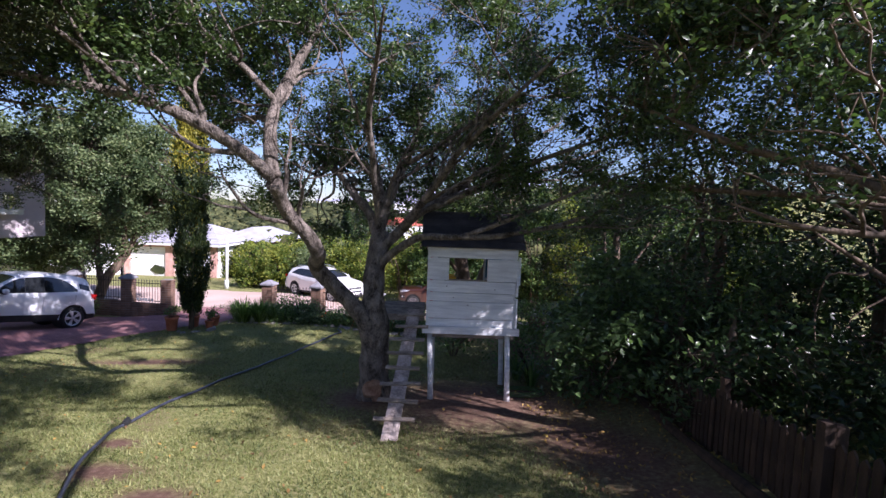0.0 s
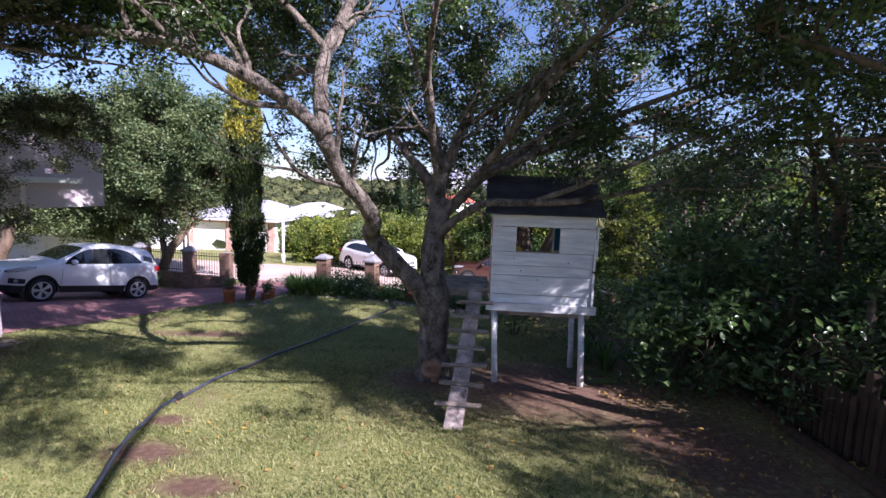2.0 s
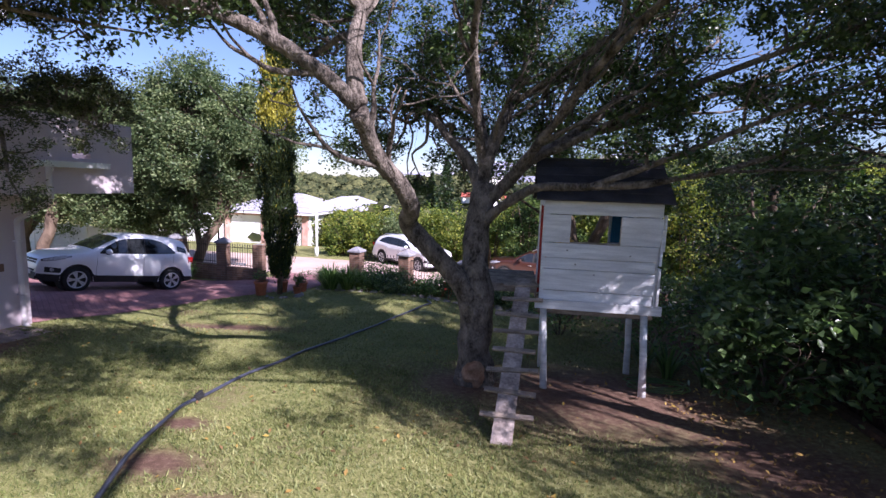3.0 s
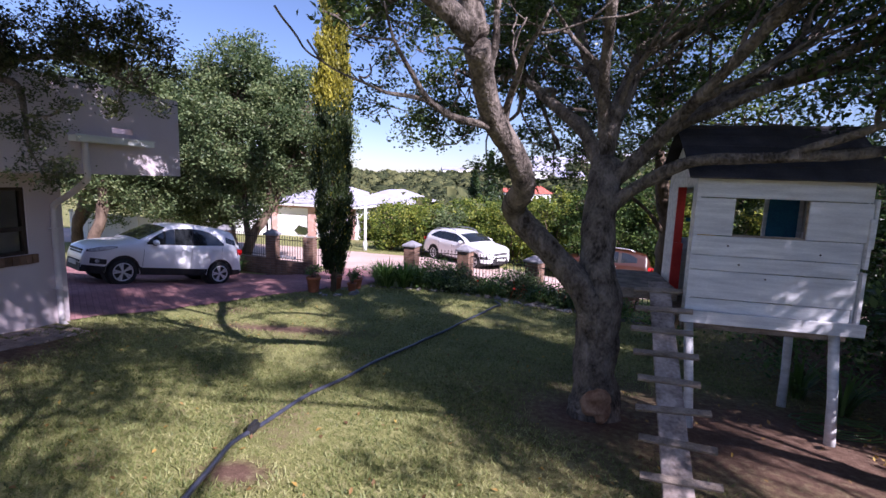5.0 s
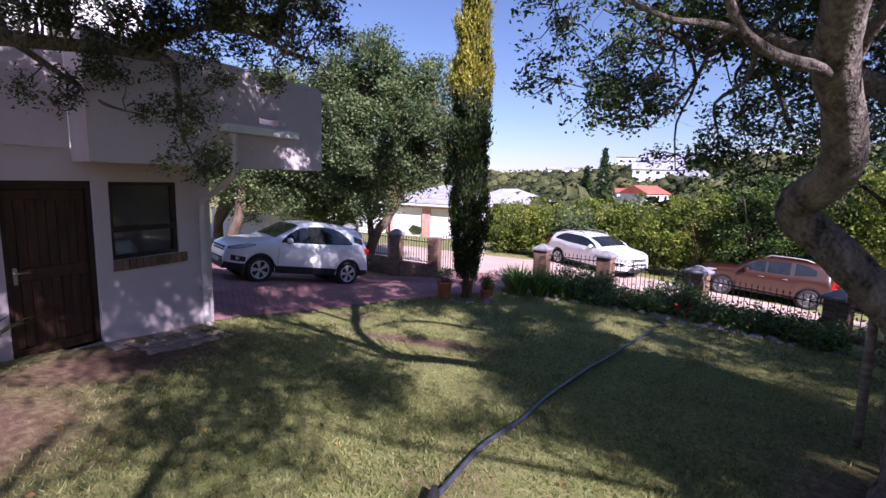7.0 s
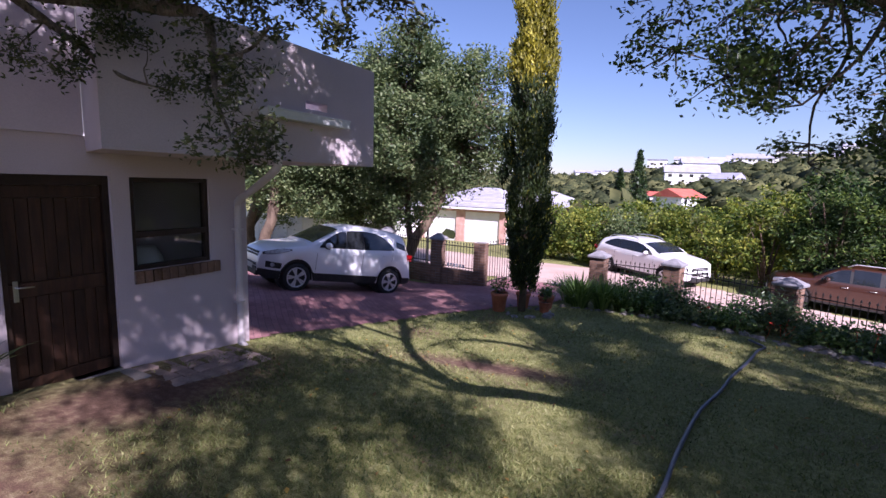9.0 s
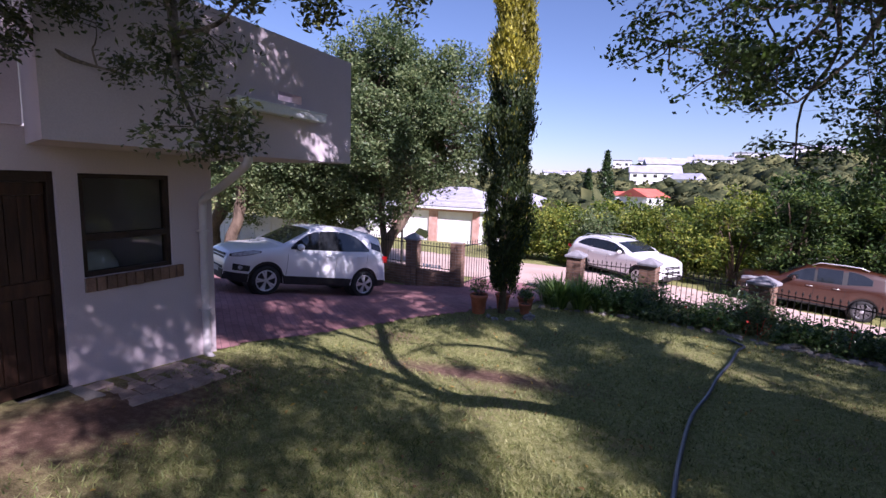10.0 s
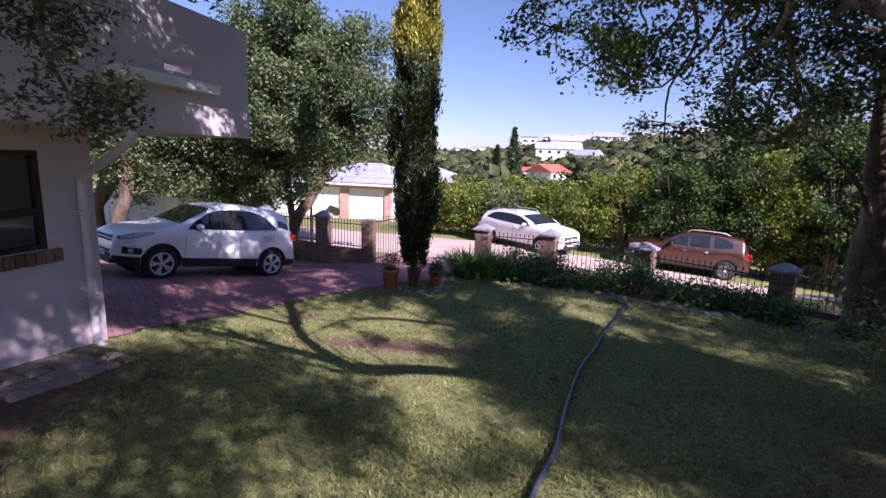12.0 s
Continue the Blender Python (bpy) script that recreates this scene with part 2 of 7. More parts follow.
def lathe(profile, sides=24):
    """Profile of (radius, height) turned about z."""
    bm = bmesh.new()
    rings = [[bm.verts.new((r * math.cos(2 * math.pi * k / sides), r * math.sin(2 * math.pi * k / sides), z)) for k in range(sides)] for r, z in profile]
    for a, b in zip(rings, rings[1:]):
        for k in range(sides):
            bm.faces.new((a[k], a[(k + 1) % sides], b[(k + 1) % sides], b[k]))
    bm.faces.new(rings[0][::-1])
    bm.faces.new(rings[-1])
    return bm


def raw_mesh(name, verts, faces, material, smooth=False):
    """A mesh from arrays: faces is (n, 3) or (n, 4)."""
    me = bpy.data.meshes.new(name)
    n, k = faces.shape
    me.vertices.add(len(verts))
    me.vertices.foreach_set("co", np.ascontiguousarray(verts, np.float32).ravel())
    me.loops.add(n * k)
    me.loops.foreach_set("vertex_index", np.ascontiguousarray(faces, np.int32).ravel())
    me.polygons.add(n)
    me.polygons.foreach_set("loop_start", np.arange(0, n * k, k, dtype=np.int32))
    me.polygons.foreach_set("loop_total", np.full(n, k, np.int32))
    me.materials.append(material)
    me.update(calc_edges=True)
    me.validate()
    if smooth:
        me.shade_smooth()
    return new(name, me)


def smoothstep(a, b, x):
    t = np.clip((x - a) / (b - a), 0, 1)
    return t * t * (3 - 2 * t)


def leaf_arrays(rng, centres, size, ratio=0.45, up=0.25, droop=0.0):
    """Folded leaves (two triangles each) at the centres, turned at random."""
    n = len(centres)
    d = rng.normal(size=(n, 3))
    d[:, 2] = d[:, 2] * 0.7 - droop
    d /= np.linalg.norm(d, axis=1)[:, None]
    nrm = rng.normal(size=(n, 3)) + np.array((0, 0, up * 3))
    side = np.cross(d, nrm)
    side /= np.linalg.norm(side, axis=1)[:, None] + 1e-9
    fold = np.cross(side, d)
    s = size * rng.uniform(0.6, 1.35, n)[:, None]
    w = s * ratio * 0.5
    base = centres - d * s * 0.5
    v = np.stack([base, centres + side * w + fold * w * 0.35 - d * s * 0.05, centres + d * s * 0.5, centres - side * w + fold * w * 0.35 - d * s * 0.05], 1).reshape(-1, 3)
    i = np.arange(n)[:, None] * 4
    return v, np.concatenate([i + np.array((0, 1, 2)), i + np.array((0, 2, 3))], 1).reshape(-1, 3)


def leaf_mesh(name, rng, centres, size, material, parent=None, label="", **kw):
    v, f = leaf_arrays(rng, np.asarray(centres), size, **kw)
    ob = raw_mesh(name, v, f, material)
    ob.parent = parent
    return tagged(ob, label) if label else ob


def in_ball(rng, n, shell=0.0):
    d = rng.normal(size=(n, 3))
    d /= np.linalg.norm(d, axis=1)[:, None]
    return d * (shell + (1 - shell) * rng.uniform(0, 1, n) ** (1 / 3 if shell == 0 else 0.7))[:, None]


# ---- lie of the land ----
SLOPE_Y = (-60, -20, -4, 0, 3, 5, 7, 9.3, 11, 12.5, 15, 18, 20, 22, 26, 34, 50, 80)
SLOPE_Z = (2.0, 1.0, 0.25, -0.22, -0.78, -1.115, -1.42, -1.62, -1.86, -1.95, -2.03, -2.3, -2.52, -2.62, -2.75, -3.1, -5.5, -9.0)


def ground_z(x, y):
    x, y = np.asarray(x, float), np.asarray(y, float)
    z = np.interp(y, SLOPE_Y, SLOPE_Z)
    z = z + 0.10 * np.clip(x - 2.0, 0, 4) * (1 - smoothstep(9, 14, y))
    z = z + 0.11 * smoothstep(-7.0, -9.5, x) * (1 - smoothstep(9.5, 12, y))
    z = z - 0.14 * smoothstep(-9.5, -11.5, x) * smoothstep(11.5, 14, y) * (1 - smoothstep(18, 24, y))
    z = z + 0.24 * smoothstep(-10, -11.6, x) * smoothstep(10, 11.5, y) * (1 - smoothstep(13.0, 15.2, y))
    z = z - 0.07 * np.clip(x + 6, 0, 14) * smoothstep(19.5, 22.5, y) * (1 - smoothstep(30, 50, y))
    crest = np.interp(x, (-400, -160, -75, -45, -26, 7, 30, 120, 400), (-1, 0, 1.5, 4.0, 8.5, 12.0, 15.0, 22, 26))
    return z + (crest + 9.0) * smoothstep(80, 320, y)


def gz(x, y):
    return float(ground_z(x, y))


# ---- ground ----
def grid_sheet(name, xs, ys, material, lift=0.0, keep=None, bumps=0.0):
    gx, gy = np.meshgrid(xs, ys)
    z = ground_z(gx, gy) + lift
    if bumps:
        z = z + bumps * np.array([[noise.noise((a * 0.9, b * 0.9, 0.0)) + 0.5 * noise.noise((a * 2.7, b * 2.7, 3.0)) for a, b in zip(ra, rb)] for ra, rb in zip(gx, gy)])
    v = np.stack([gx, gy, z], -1).reshape(-1, 3)
    nx, ny = len(xs), len(ys)
    i = (np.arange(ny - 1)[:, None] * nx + np.arange(nx - 1)).ravel()
    f = np.stack([i, i + 1, i + nx + 1, i + nx], 1)
    if keep is not None:
        c = v[f].mean(1)
        f = f[keep(c[:, 0], c[:, 1])]
        used, inv = np.unique(f, return_inverse=True)
        v, f = v[used], inv.reshape(f.shape)
    return raw_mesh(name, v, f, material, True)


def ground_material():
    """Mown grass, worn to bare reddish soil in patches and round the tree; rough veld further off."""
    m = bpy.data.materials.new("lawn_and_soil")
    m.use_nodes = True
    nt = m.node_tree
    b = nt.nodes["Principled BSDF"]
    tc = nt.nodes.new("ShaderNodeTexCoord")

    def noise_at(scale, detail=5):
        n = nt.nodes.new("ShaderNodeTexNoise")
        n.inputs["Scale"].default_value, n.inputs["Detail"].default_value = scale, detail
        nt.links.new(tc.outputs["Object"], n.inputs["Vector"])
        return n.outputs[0]

    def math_node(op, a, c, d=None):
        n = nt.nodes.new("ShaderNodeMath")
        n.operation = op
        for k, s in enumerate((a, c, d)):
            if s is None:
                continue
            if isinstance(s, (int, float)):
                n.inputs[k].default_value = s
            else:
                nt.links.new(s, n.inputs[k])
        return n.outputs[0]

    fine, mid, big = noise_at(90), noise_at(14), noise_at(0.8)
    grass = ramp_nodes(nt, math_node("MULTIPLY_ADD", fine, 0.6, math_node("MULTIPLY", mid, 0.4)), [(0.32, (0.085, 0.098, 0.028)), (0.5, (0.22, 0.225, 0.076)), (0.68, (0.41, 0.38, 0.185))])
    soil = ramp_nodes(nt, math_node("MULTIPLY_ADD", fine, 0.5, math_node("MULTIPLY", mid, 0.5)), [(0.3, (0.085, 0.047, 0.032)), (0.55, (0.165, 0.10, 0.07)), (0.75, (0.30, 0.21, 0.16))])
    bare = None
    vx = nt.nodes.new("ShaderNodeSeparateXYZ")
    nt.links.new(tc.outputs["Object"], vx.inputs[0])

    def patch(cx, cy, rx, ry, ang=0.0, hard=0.6):
        ca, sa = math.cos(ang), math.sin(ang)
        dx, dy = math_node("SUBTRACT", vx.outputs[0], cx), math_node("SUBTRACT", vx.outputs[1], cy)
        u = math_node("ADD", math_node("MULTIPLY", dx, ca / rx), math_node("MULTIPLY", dy, sa / rx))
        w = math_node("ADD", math_node("MULTIPLY", dx, -sa / ry), math_node("MULTIPLY", dy, ca / ry))
        d = math_node("SQRT", math_node("ADD", math_node("MULTIPLY", u, u), math_node("MULTIPLY", w, w)), 0.0)
        d = math_node("ADD", d, math_node("MULTIPLY", math_node("SUBTRACT", mid, 0.5), 1.1))
        mr = nt.nodes.new("ShaderNodeMapRange")
        mr.inputs[1].default_value, mr.inputs[2].default_value, mr.inputs[3].default_value, mr.inputs[4].default_value = 1 - hard, 1 + hard, 1, 0
        nt.links.new(d, mr.inputs[0])
        return mr.outputs[0]

    for args in BARE:
        p = patch(*args)
        bare = p if bare is None else math_node("MAXIMUM", bare, p)
    thin = nt.nodes.new("ShaderNodeMapRange")
    thin.inputs[1].default_value, thin.inputs[2].default_value, thin.inputs[4].default_value = 0.57, 0.72, 0.75
    nt.links.new(math_node("MULTIPLY_ADD", big, 0.7, math_node("MULTIPLY", mid, 0.35)), thin.inputs[0])
    bare = math_node("MAXIMUM", bare, thin.outputs[0])
    mx = nt.nodes.new("ShaderNodeMix")
    mx.data_type = "RGBA"
    nt.links.new(bare, mx.inputs["Factor"])
    nt.links.new(grass, mx.inputs["A"])
    nt.links.new(soil, mx.inputs["B"])
    nt.links.new(mx.outputs["Result"], b.inputs["Base Color"])
    b.inputs["Roughness"].default_value, b.inputs["Specular IOR Level"].default_value = 0.95, 0.15
    bp = nt.nodes.new("ShaderNodeBump")
    bp.inputs["Strength"].default_value, bp.inputs["Distance"].default_value = 0.6, 0.03
    nt.links.new(math_node("MULTIPLY_ADD", fine, 0.6, math_node("MULTIPLY", mid, 0.5)), bp.inputs["Height"])
    nt.links.new(bp.outputs[0], b.inputs["Normal"])
    return m


# bare patches: centre, half sizes, turn
BARE = [(0.9, 8.6, 2.6, 1.9), (2.3, 6.6, 1.1, 2.2, 0.25), (2.6, 4.6, 0.8, 1.3), (-1.1, 8.6, 0.9, 0.8), (-8.8, 7.4, 0.7, 1.6), (-8.0, 5.4, 1.2, 1.3),
        (-3.6, 5.3, 0.45, 0.3), (-2.7, 4.7, 0.4, 0.25), (-6.6, 11.1, 1.3, 0.3, 0.2), (-4.0, 6.2, 0.3, 0.2), (4.5, 12, 3.0, 4.5)]
BED_EDGE = [(-6.9, 16.4), (-5.6, 16.7), (-4.2, 16.6), (-3.0, 16.1), (-1.9, 15.5), (-0.8, 15.0), (0.6, 14.6)]


def bed_front(x):
    return np.interp(x, [p[0] for p in BED_EDGE], [p[1] for p in BED_EDGE])


far = np.concatenate([np.arange(20, 60, 4), np.geomspace(60, 1600, 26)])
xs = np.concatenate([-far[::-1], np.arange(-18, 18, 0.35), far])
ys = np.concatenate([-far[::-1], np.arange(-18, 30, 0.35), np.arange(30, 60, 3), np.geomspace(60, 1600, 40)])
ground = grid_sheet("ground", xs, ys, ground_material(), bumps=0.02)
tagged(ground, "sloping mown lawn with worn reddish soil patches", "lawn", kind="structure")

M_drive = mat("red_drive_paving", (0.25, 0.115, 0.112), (0.40, 0.205, 0.20), 1.2, 30, 0.9, 0.5)


def paving_joints(m, length, width):
    """Brick courses pressed into a paved surface: darker, sunken joints and pavers of uneven tone."""
    nt = m.node_tree
    b = nt.nodes["Principled BSDF"]
    tc, mp, br = (nt.nodes.new("ShaderNode" + k) for k in ("TexCoord", "Mapping", "TexBrick"))
    mp.inputs["Rotation"].default_value = (0, 0, radians(38))
    nt.links.new(tc.outputs["Object"], mp.inputs[0])
    nt.links.new(mp.outputs[0], br.inputs["Vector"])
    br.inputs["Scale"].default_value = 1.0
    br.inputs["Brick Width"].default_value, br.inputs["Row Height"].default_value = length, width
    br.inputs["Mortar Size"].default_value, br.inputs["Mortar Smooth"].default_value = 0.007, 0.3
    br.inputs["Color1"].default_value, br.inputs["Color2"].default_value, br.inputs["Mortar"].default_value = (0.86, 0.84, 0.84, 1), (1.1, 1.08, 1.08, 1), (0.68, 0.68, 0.70, 1)
    mx = nt.nodes.new("ShaderNodeMix")
    mx.data_type, mx.blend_type = "RGBA", "MULTIPLY"
    mx.inputs["Factor"].default_value = 1.0
    nt.links.new(b.inputs["Base Color"].links[0].from_socket, mx.inputs["A"])
    nt.links.new(br.outputs["Color"], mx.inputs["B"])
    nt.links.new(mx.outputs["Result"], b.inputs["Base Color"])
    bp = nt.nodes.new("ShaderNodeBump")
    bp.invert = True
    bp.inputs["Strength"].default_value, bp.inputs["Distance"].default_value = 0.6, 0.01
    nt.links.new(br.outputs["Fac"], bp.inputs["Height"])
    nt.links.new(b.inputs["Normal"].links[0].from_socket, bp.inputs["Normal"])
    nt.links.new(bp.outputs[0], b.inputs["Normal"])


paving_joints(M_drive, 0.22, 0.11)
M_road = mat("pale_gravel_road", (0.46, 0.33, 0.27), (0.60, 0.45, 0.38), 0.7, 30, 0.95, 0.4)


def in_drive(x, y):
    edge = np.interp(y, (9.4, 10.6, 12.0, 13.5, 14.6, 16.0, 18.5, 19.8, 21.0), (-9.6, -9.75, -9.45, -8.8, -8.1, -7.3, -7.0, -7.0, -6.4))
    left = np.interp(y, (9.4, 16.3, 17.6, 18.0, 21.0), (-22, -22, -12.5, -9.9, -10.4))
    return (x < edge) & (x > left) & (y > 9.4) & (y < 21.2)


drive = grid_sheet("driveway", np.arange(-22, -6, 0.1), np.arange(9.3, 21.3, 0.1), M_drive, 0.02, in_drive, 0.01)
tagged(drive, "worn red brick-paved driveway dappled with shade", "driveway", kind="structure")


def road_line(x):
    return np.interp(x, (-40, -12, -6, 0, 8, 40), (25.5, 23.6, 23.2, 21.8, 20.2, 14.0))


road = grid_sheet("road", np.arange(-40, 40, 0.5), np.arange(6, 34, 0.25), M_road, 0.025, lambda x, y: np.abs(y - road_line(x)) < 2.6, 0.01)
tagged(road, "pale pinkish gravel street", "road", kind="structure")


# ---- house ----
WX = -9.6


def wall_with_openings(name, axis, at, depth, u0, u1, z0, z1, holes, material, label):
    """A thick wall in the plane axis = at, its thickness going to at + depth, with rectangular holes (u0, u1, z0, z1)."""
    bm = bmesh.new()
    us = sorted({u0, u1, *(h[0] for h in holes), *(h[1] for h in holes)})
    zs = sorted({z0, z1, *(h[2] for h in holes), *(h[3] for h in holes)})
    solid = {(i, j): not any(h[0] <= us[i] and us[i + 1] <= h[1] and h[2] <= zs[j] and zs[j + 1] <= h[3] for h in holes) for i in range(len(us) - 1) for j in range(len(zs) - 1)}
    vert = {}

    def v(u, z, d):
        key = (u, z, d)
        if key not in vert:
            w = at + d
            vert[key] = bm.verts.new((w, u, z) if axis == "x" else (u, w, z))
        return vert[key]

    for (i, j), s in solid.items():
        if not s:
            continue
        a, b, c, d = us[i], us[i + 1], zs[j], zs[j + 1]
        for w in (0.0, depth):
            bm.faces.new((v(a, c, w), v(b, c, w), v(b, d, w), v(a, d, w)))
        for (ni, nj), (p, q) in {(i - 1, j): ((a, c), (a, d)), (i + 1, j): ((b, c), (b, d)), (i, j - 1): ((a, c), (b, c)), (i, j + 1): ((a, d), (b, d))}.items():
            if not solid.get((ni, nj), False):
                bm.faces.new((v(*p, 0.0), v(*q, 0.0), v(*q, depth), v(*p, depth)))
    bmesh.ops.recalc_face_normals(bm, faces=bm.faces[:])
    ob = mesh_ob(name, bm, material)
    return tagged(ob, label, "wall", kind="structure")


DOOR = (6.71, 7.67, -1.33, 0.77)
WIN = (7.86, 8.81, -0.28, 0.76)
wall_front = wall_with_openings("wall_front", "x", WX, -0.22, 0.0, 9.37, -2.2, 1.03, [DOOR, WIN], M_plaster, "mauve-grey plastered house wall with dark door and window")
wall_with_openings("wall_side", "y", 9.37, -0.22, -18.0, WX - 0.22, -2.4, 1.03, [], M_plaster, "plastered side wall of the house facing the driveway")
wall_upper = wall_with_openings("wall_upper", "x", WX + 0.05, -0.27, 0.0, 7.43, 1.16, 2.35, [], M_plaster, "plastered upper wall band above the door")
wall_with_openings("wall_storey", "x", -11.2, -0.25, 0.0, 9.55, 1.2, 4.3, [(7.3, 7.75, 1.3, 3.6), (8.1, 8.55, 1.3, 3.6)], M_white, "white-painted upper storey wall set back behind the balcony")
wall_with_openings("wall_storey_side", "y", 9.55, -0.25, -18.0, -11.45, 1.2, 4.3, [], M_white, "white-painted upper storey side wall")
roof = mesh_ob("roof_slab", box(-18.5, -10.6, -0.5, 10.2, 4.3, 4.5, 0.02), M_white)
tagged(roof, "flat white roof slab with an overhanging eave", "roof", kind="structure")
floor_in = mesh_ob("floor_inside", box(-14.0, WX - 0.22, 0.5, 9.15, -1.5, -1.36), M_inside)
tagged(floor_in, "dim interior floor behind the window", "floor", kind="structure")
wall_back = mesh_ob("wall_inside", box(-14.2, -14.0, 0.5, 9.15, -1.5, 1.0), M_inside)
tagged(wall_back, "dim interior back wall", "wall", kind="structure")
slab = mesh_ob("ceiling", box(-18.0, WX - 0.001, 0.0, 9.37, 1.03, 1.16), M_plaster)
tagged(slab, "plastered concrete floor slab over the ground floor", "ceiling", kind="structure")

# balcony: parapets with a drain slot, floor slab
BX, BY0, BY1, BZ0, BZ1 = -8.41, 7.08, 10.66, 1.0, 2.34
wall_with_openings("balcony_parapet", "x", BX, -0.16, BY0, BY1, BZ0, BZ1, [(9.30, 9.68, 1.64, 1.735)], M_plaster, "mauve-grey plastered balcony parapet with a drain slot")
wall_with_openings("balcony_parapet_end", "y", BY1, -0.16, -13.5, BX - 0.16, BZ0, BZ1, [], M_plaster, "plastered end wall of the balcony")


def prism(corners, z0, z1):
    """An upright prism over a plan of (x, y) corners."""
    bm = bmesh.new()
    lo, hi = ([bm.verts.new((x, y, z)) for x, y in corners] for z in (z0, z1))
    bm.faces.new(lo[::-1])
    bm.faces.new(hi)
    for k in range(len(lo)):
        bm.faces.new((lo[k - 1], lo[k], hi[k], hi[k - 1]))
    bmesh.ops.recalc_face_normals(bm, faces=bm.faces[:])
    return bm


bal_return = mesh_ob("balcony_parapet_return", prism([(BX, 7.02), (WX + 0.05, 7.44), (WX + 0.05, 7.62), (BX - 0.16, 7.26), (BX - 0.16, BY0), (BX, BY0)], BZ0, BZ1), M_plaster)
tagged(bal_return, "plastered splayed return wall of the balcony", "wall", kind="structure")
bal_floor = mesh_ob("balcony_floor", prism([(-13.5, 7.62), (WX + 0.05, 7.62), (BX - 0.16, 7.26), (BX - 0.16, BY1 - 0.16), (-13.5, BY1 - 0.16)], 1.0, 1.18), M_plaster)
tagged(bal_floor, "plastered balcony slab overhanging the window", "balcony", kind="structure")


# door: frame, boarded leaf, handle
def make_door():
    y0, y1, z0, z1 = DOOR
    d = root("door_1", pose(WX - 0.10, 0, 0), label="dark-stained boarded wooden stable door, closed, in the plastered wall", category="door", kind="structure")
    for a, b, c, e in ((y0, y0 + 0.06, z0, z1), (y1 - 0.06, y1, z0, z1), (y0 + 0.06, y1 - 0.06, z1 - 0.10, z1)):
        part("door_frame", box(-0.05, 0.06, a, b, c, e, 0.006), M_frame, d)
    part("threshold", box(-0.10, 0.13, y0, y1, z0 - 0.06, z0, 0.008), M_mortar, d)
    iy0, iy1 = y0 + 0.065, y1 - 0.065
    for zz0, zz1 in ((z0 + 0.01, z0 + 0.13), (z0 + 0.93, z0 + 1.07), (z1 - 0.22, z1 - 0.105)):
        part("rail", box(-0.02, 0.025, iy0, iy1, zz0, zz1, 0.005), M_door, d)
    n = 8
    for zz0, zz1 in ((z0 + 0.135, z0 + 0.925), (z0 + 1.075, z1 - 0.225)):
        for k in range(n):
            a = iy0 + (iy1 - iy0) * k / n
            part("board", box(-0.018, 0.012 + 0.003 * (k % 3), a + 0.003, a + (iy1 - iy0) / n - 0.003, zz0, zz1, 0.004), M_door, d)
    h = part("handle", box(0.02, 0.032, iy0 + 0.035, iy0 + 0.075, z0 + 0.90, z0 + 1.10, 0.004), M_steel, d, "steel lever handle on a plate")
    part("lever", tube([(0.03, iy0 + 0.055, z0 + 1.04), (0.075, iy0 + 0.055, z0 + 1.04), (0.08, iy0 + 0.075, z0 + 1.04), (0.08, iy0 + 0.18, z0 + 1.035)], [0.008, 0.008, 0.009, 0.007], 8), M_steel, h)


make_door()


def make_window():
    y0, y1, z0, z1 = WIN
    w = root("window_1", pose(WX - 0.07, 0, 0), label="dark wooden two-light window with brick sill", category="window", kind="structure")
    t = 0.05
    zm = z0 + 0.40
    for a, b, c, e in ((y0, y0 + t, z0, z1), (y1 - t, y1, z0, z1), (y0 + t, y1 - t, z1 - t, z1), (y0 + t, y1 - t, z0, z0 + t), (y0 + t, y1 - t, zm - 0.035, zm + 0.035)):
        part("window_frame", box(-0.04, 0.05, a, b, c, e, 0.005), M_frame, w)
    for c, e in ((z0 + t, zm - 0.035), (zm + 0.035, z1 - t)):
        p = part("pane", box(-0.004, 0.0, y0 + t, y1 - t, c, e), M_glass, w)
        p.visible_shadow = False
    n = 11
    sill = part("window_sill", box(-0.14, 0.09, y0 - 0.005, y1 + 0.10, z0 - 0.15, z0 - 0.012, 0.003), M_mortar, w)
    for k in range(n):
        a = y0 - 0.01 + (y1 - y0 + 0.12) * k / n
        part("brick", box(-0.1, 0.115 + 0.004 * (k % 3), a + 0.006, a + (y1 - y0 + 0.12) / n - 0.006, z0 - 0.145 - 0.003 * (k % 2), z0 - 0.004, 0.006), M_brick, sill)


make_window()
lamp = root("table_lamp", pose(-9.9, 8.17, -0.60), label="white cloth lampshade on a table lamp behind the window", category="lamp")
part("shade", lathe([(0.19, 0.22), (0.20, 0.24), (0.17, 0.42), (0.10, 0.54), (0.085, 0.54)], 20), M_shade, lamp, smooth=True)
part("stem", lathe([(0.08, 0.0), (0.08, 0.02), (0.02, 0.04), (0.035, 0.12), (0.015, 0.23)], 14), M_rawwood, lamp, smooth=True)
desk = root("desk", pose(-10.15, 8.3, -0.60), label="plain wooden desk inside the window", category="desk")
part("top", box(-0.35, 0.35, -0.6, 0.6, -0.035, 0.0, 0.004), M_door, desk)
leg0 = part("leg", box(-0.32, -0.27, -0.57, -0.52, -0.74, -0.035), M_door, desk)
for dx, dy in ((0.59, 0), (0, 1.09), (0.59, 1.09)):
    again(leg0, pose(dx, dy, 0))

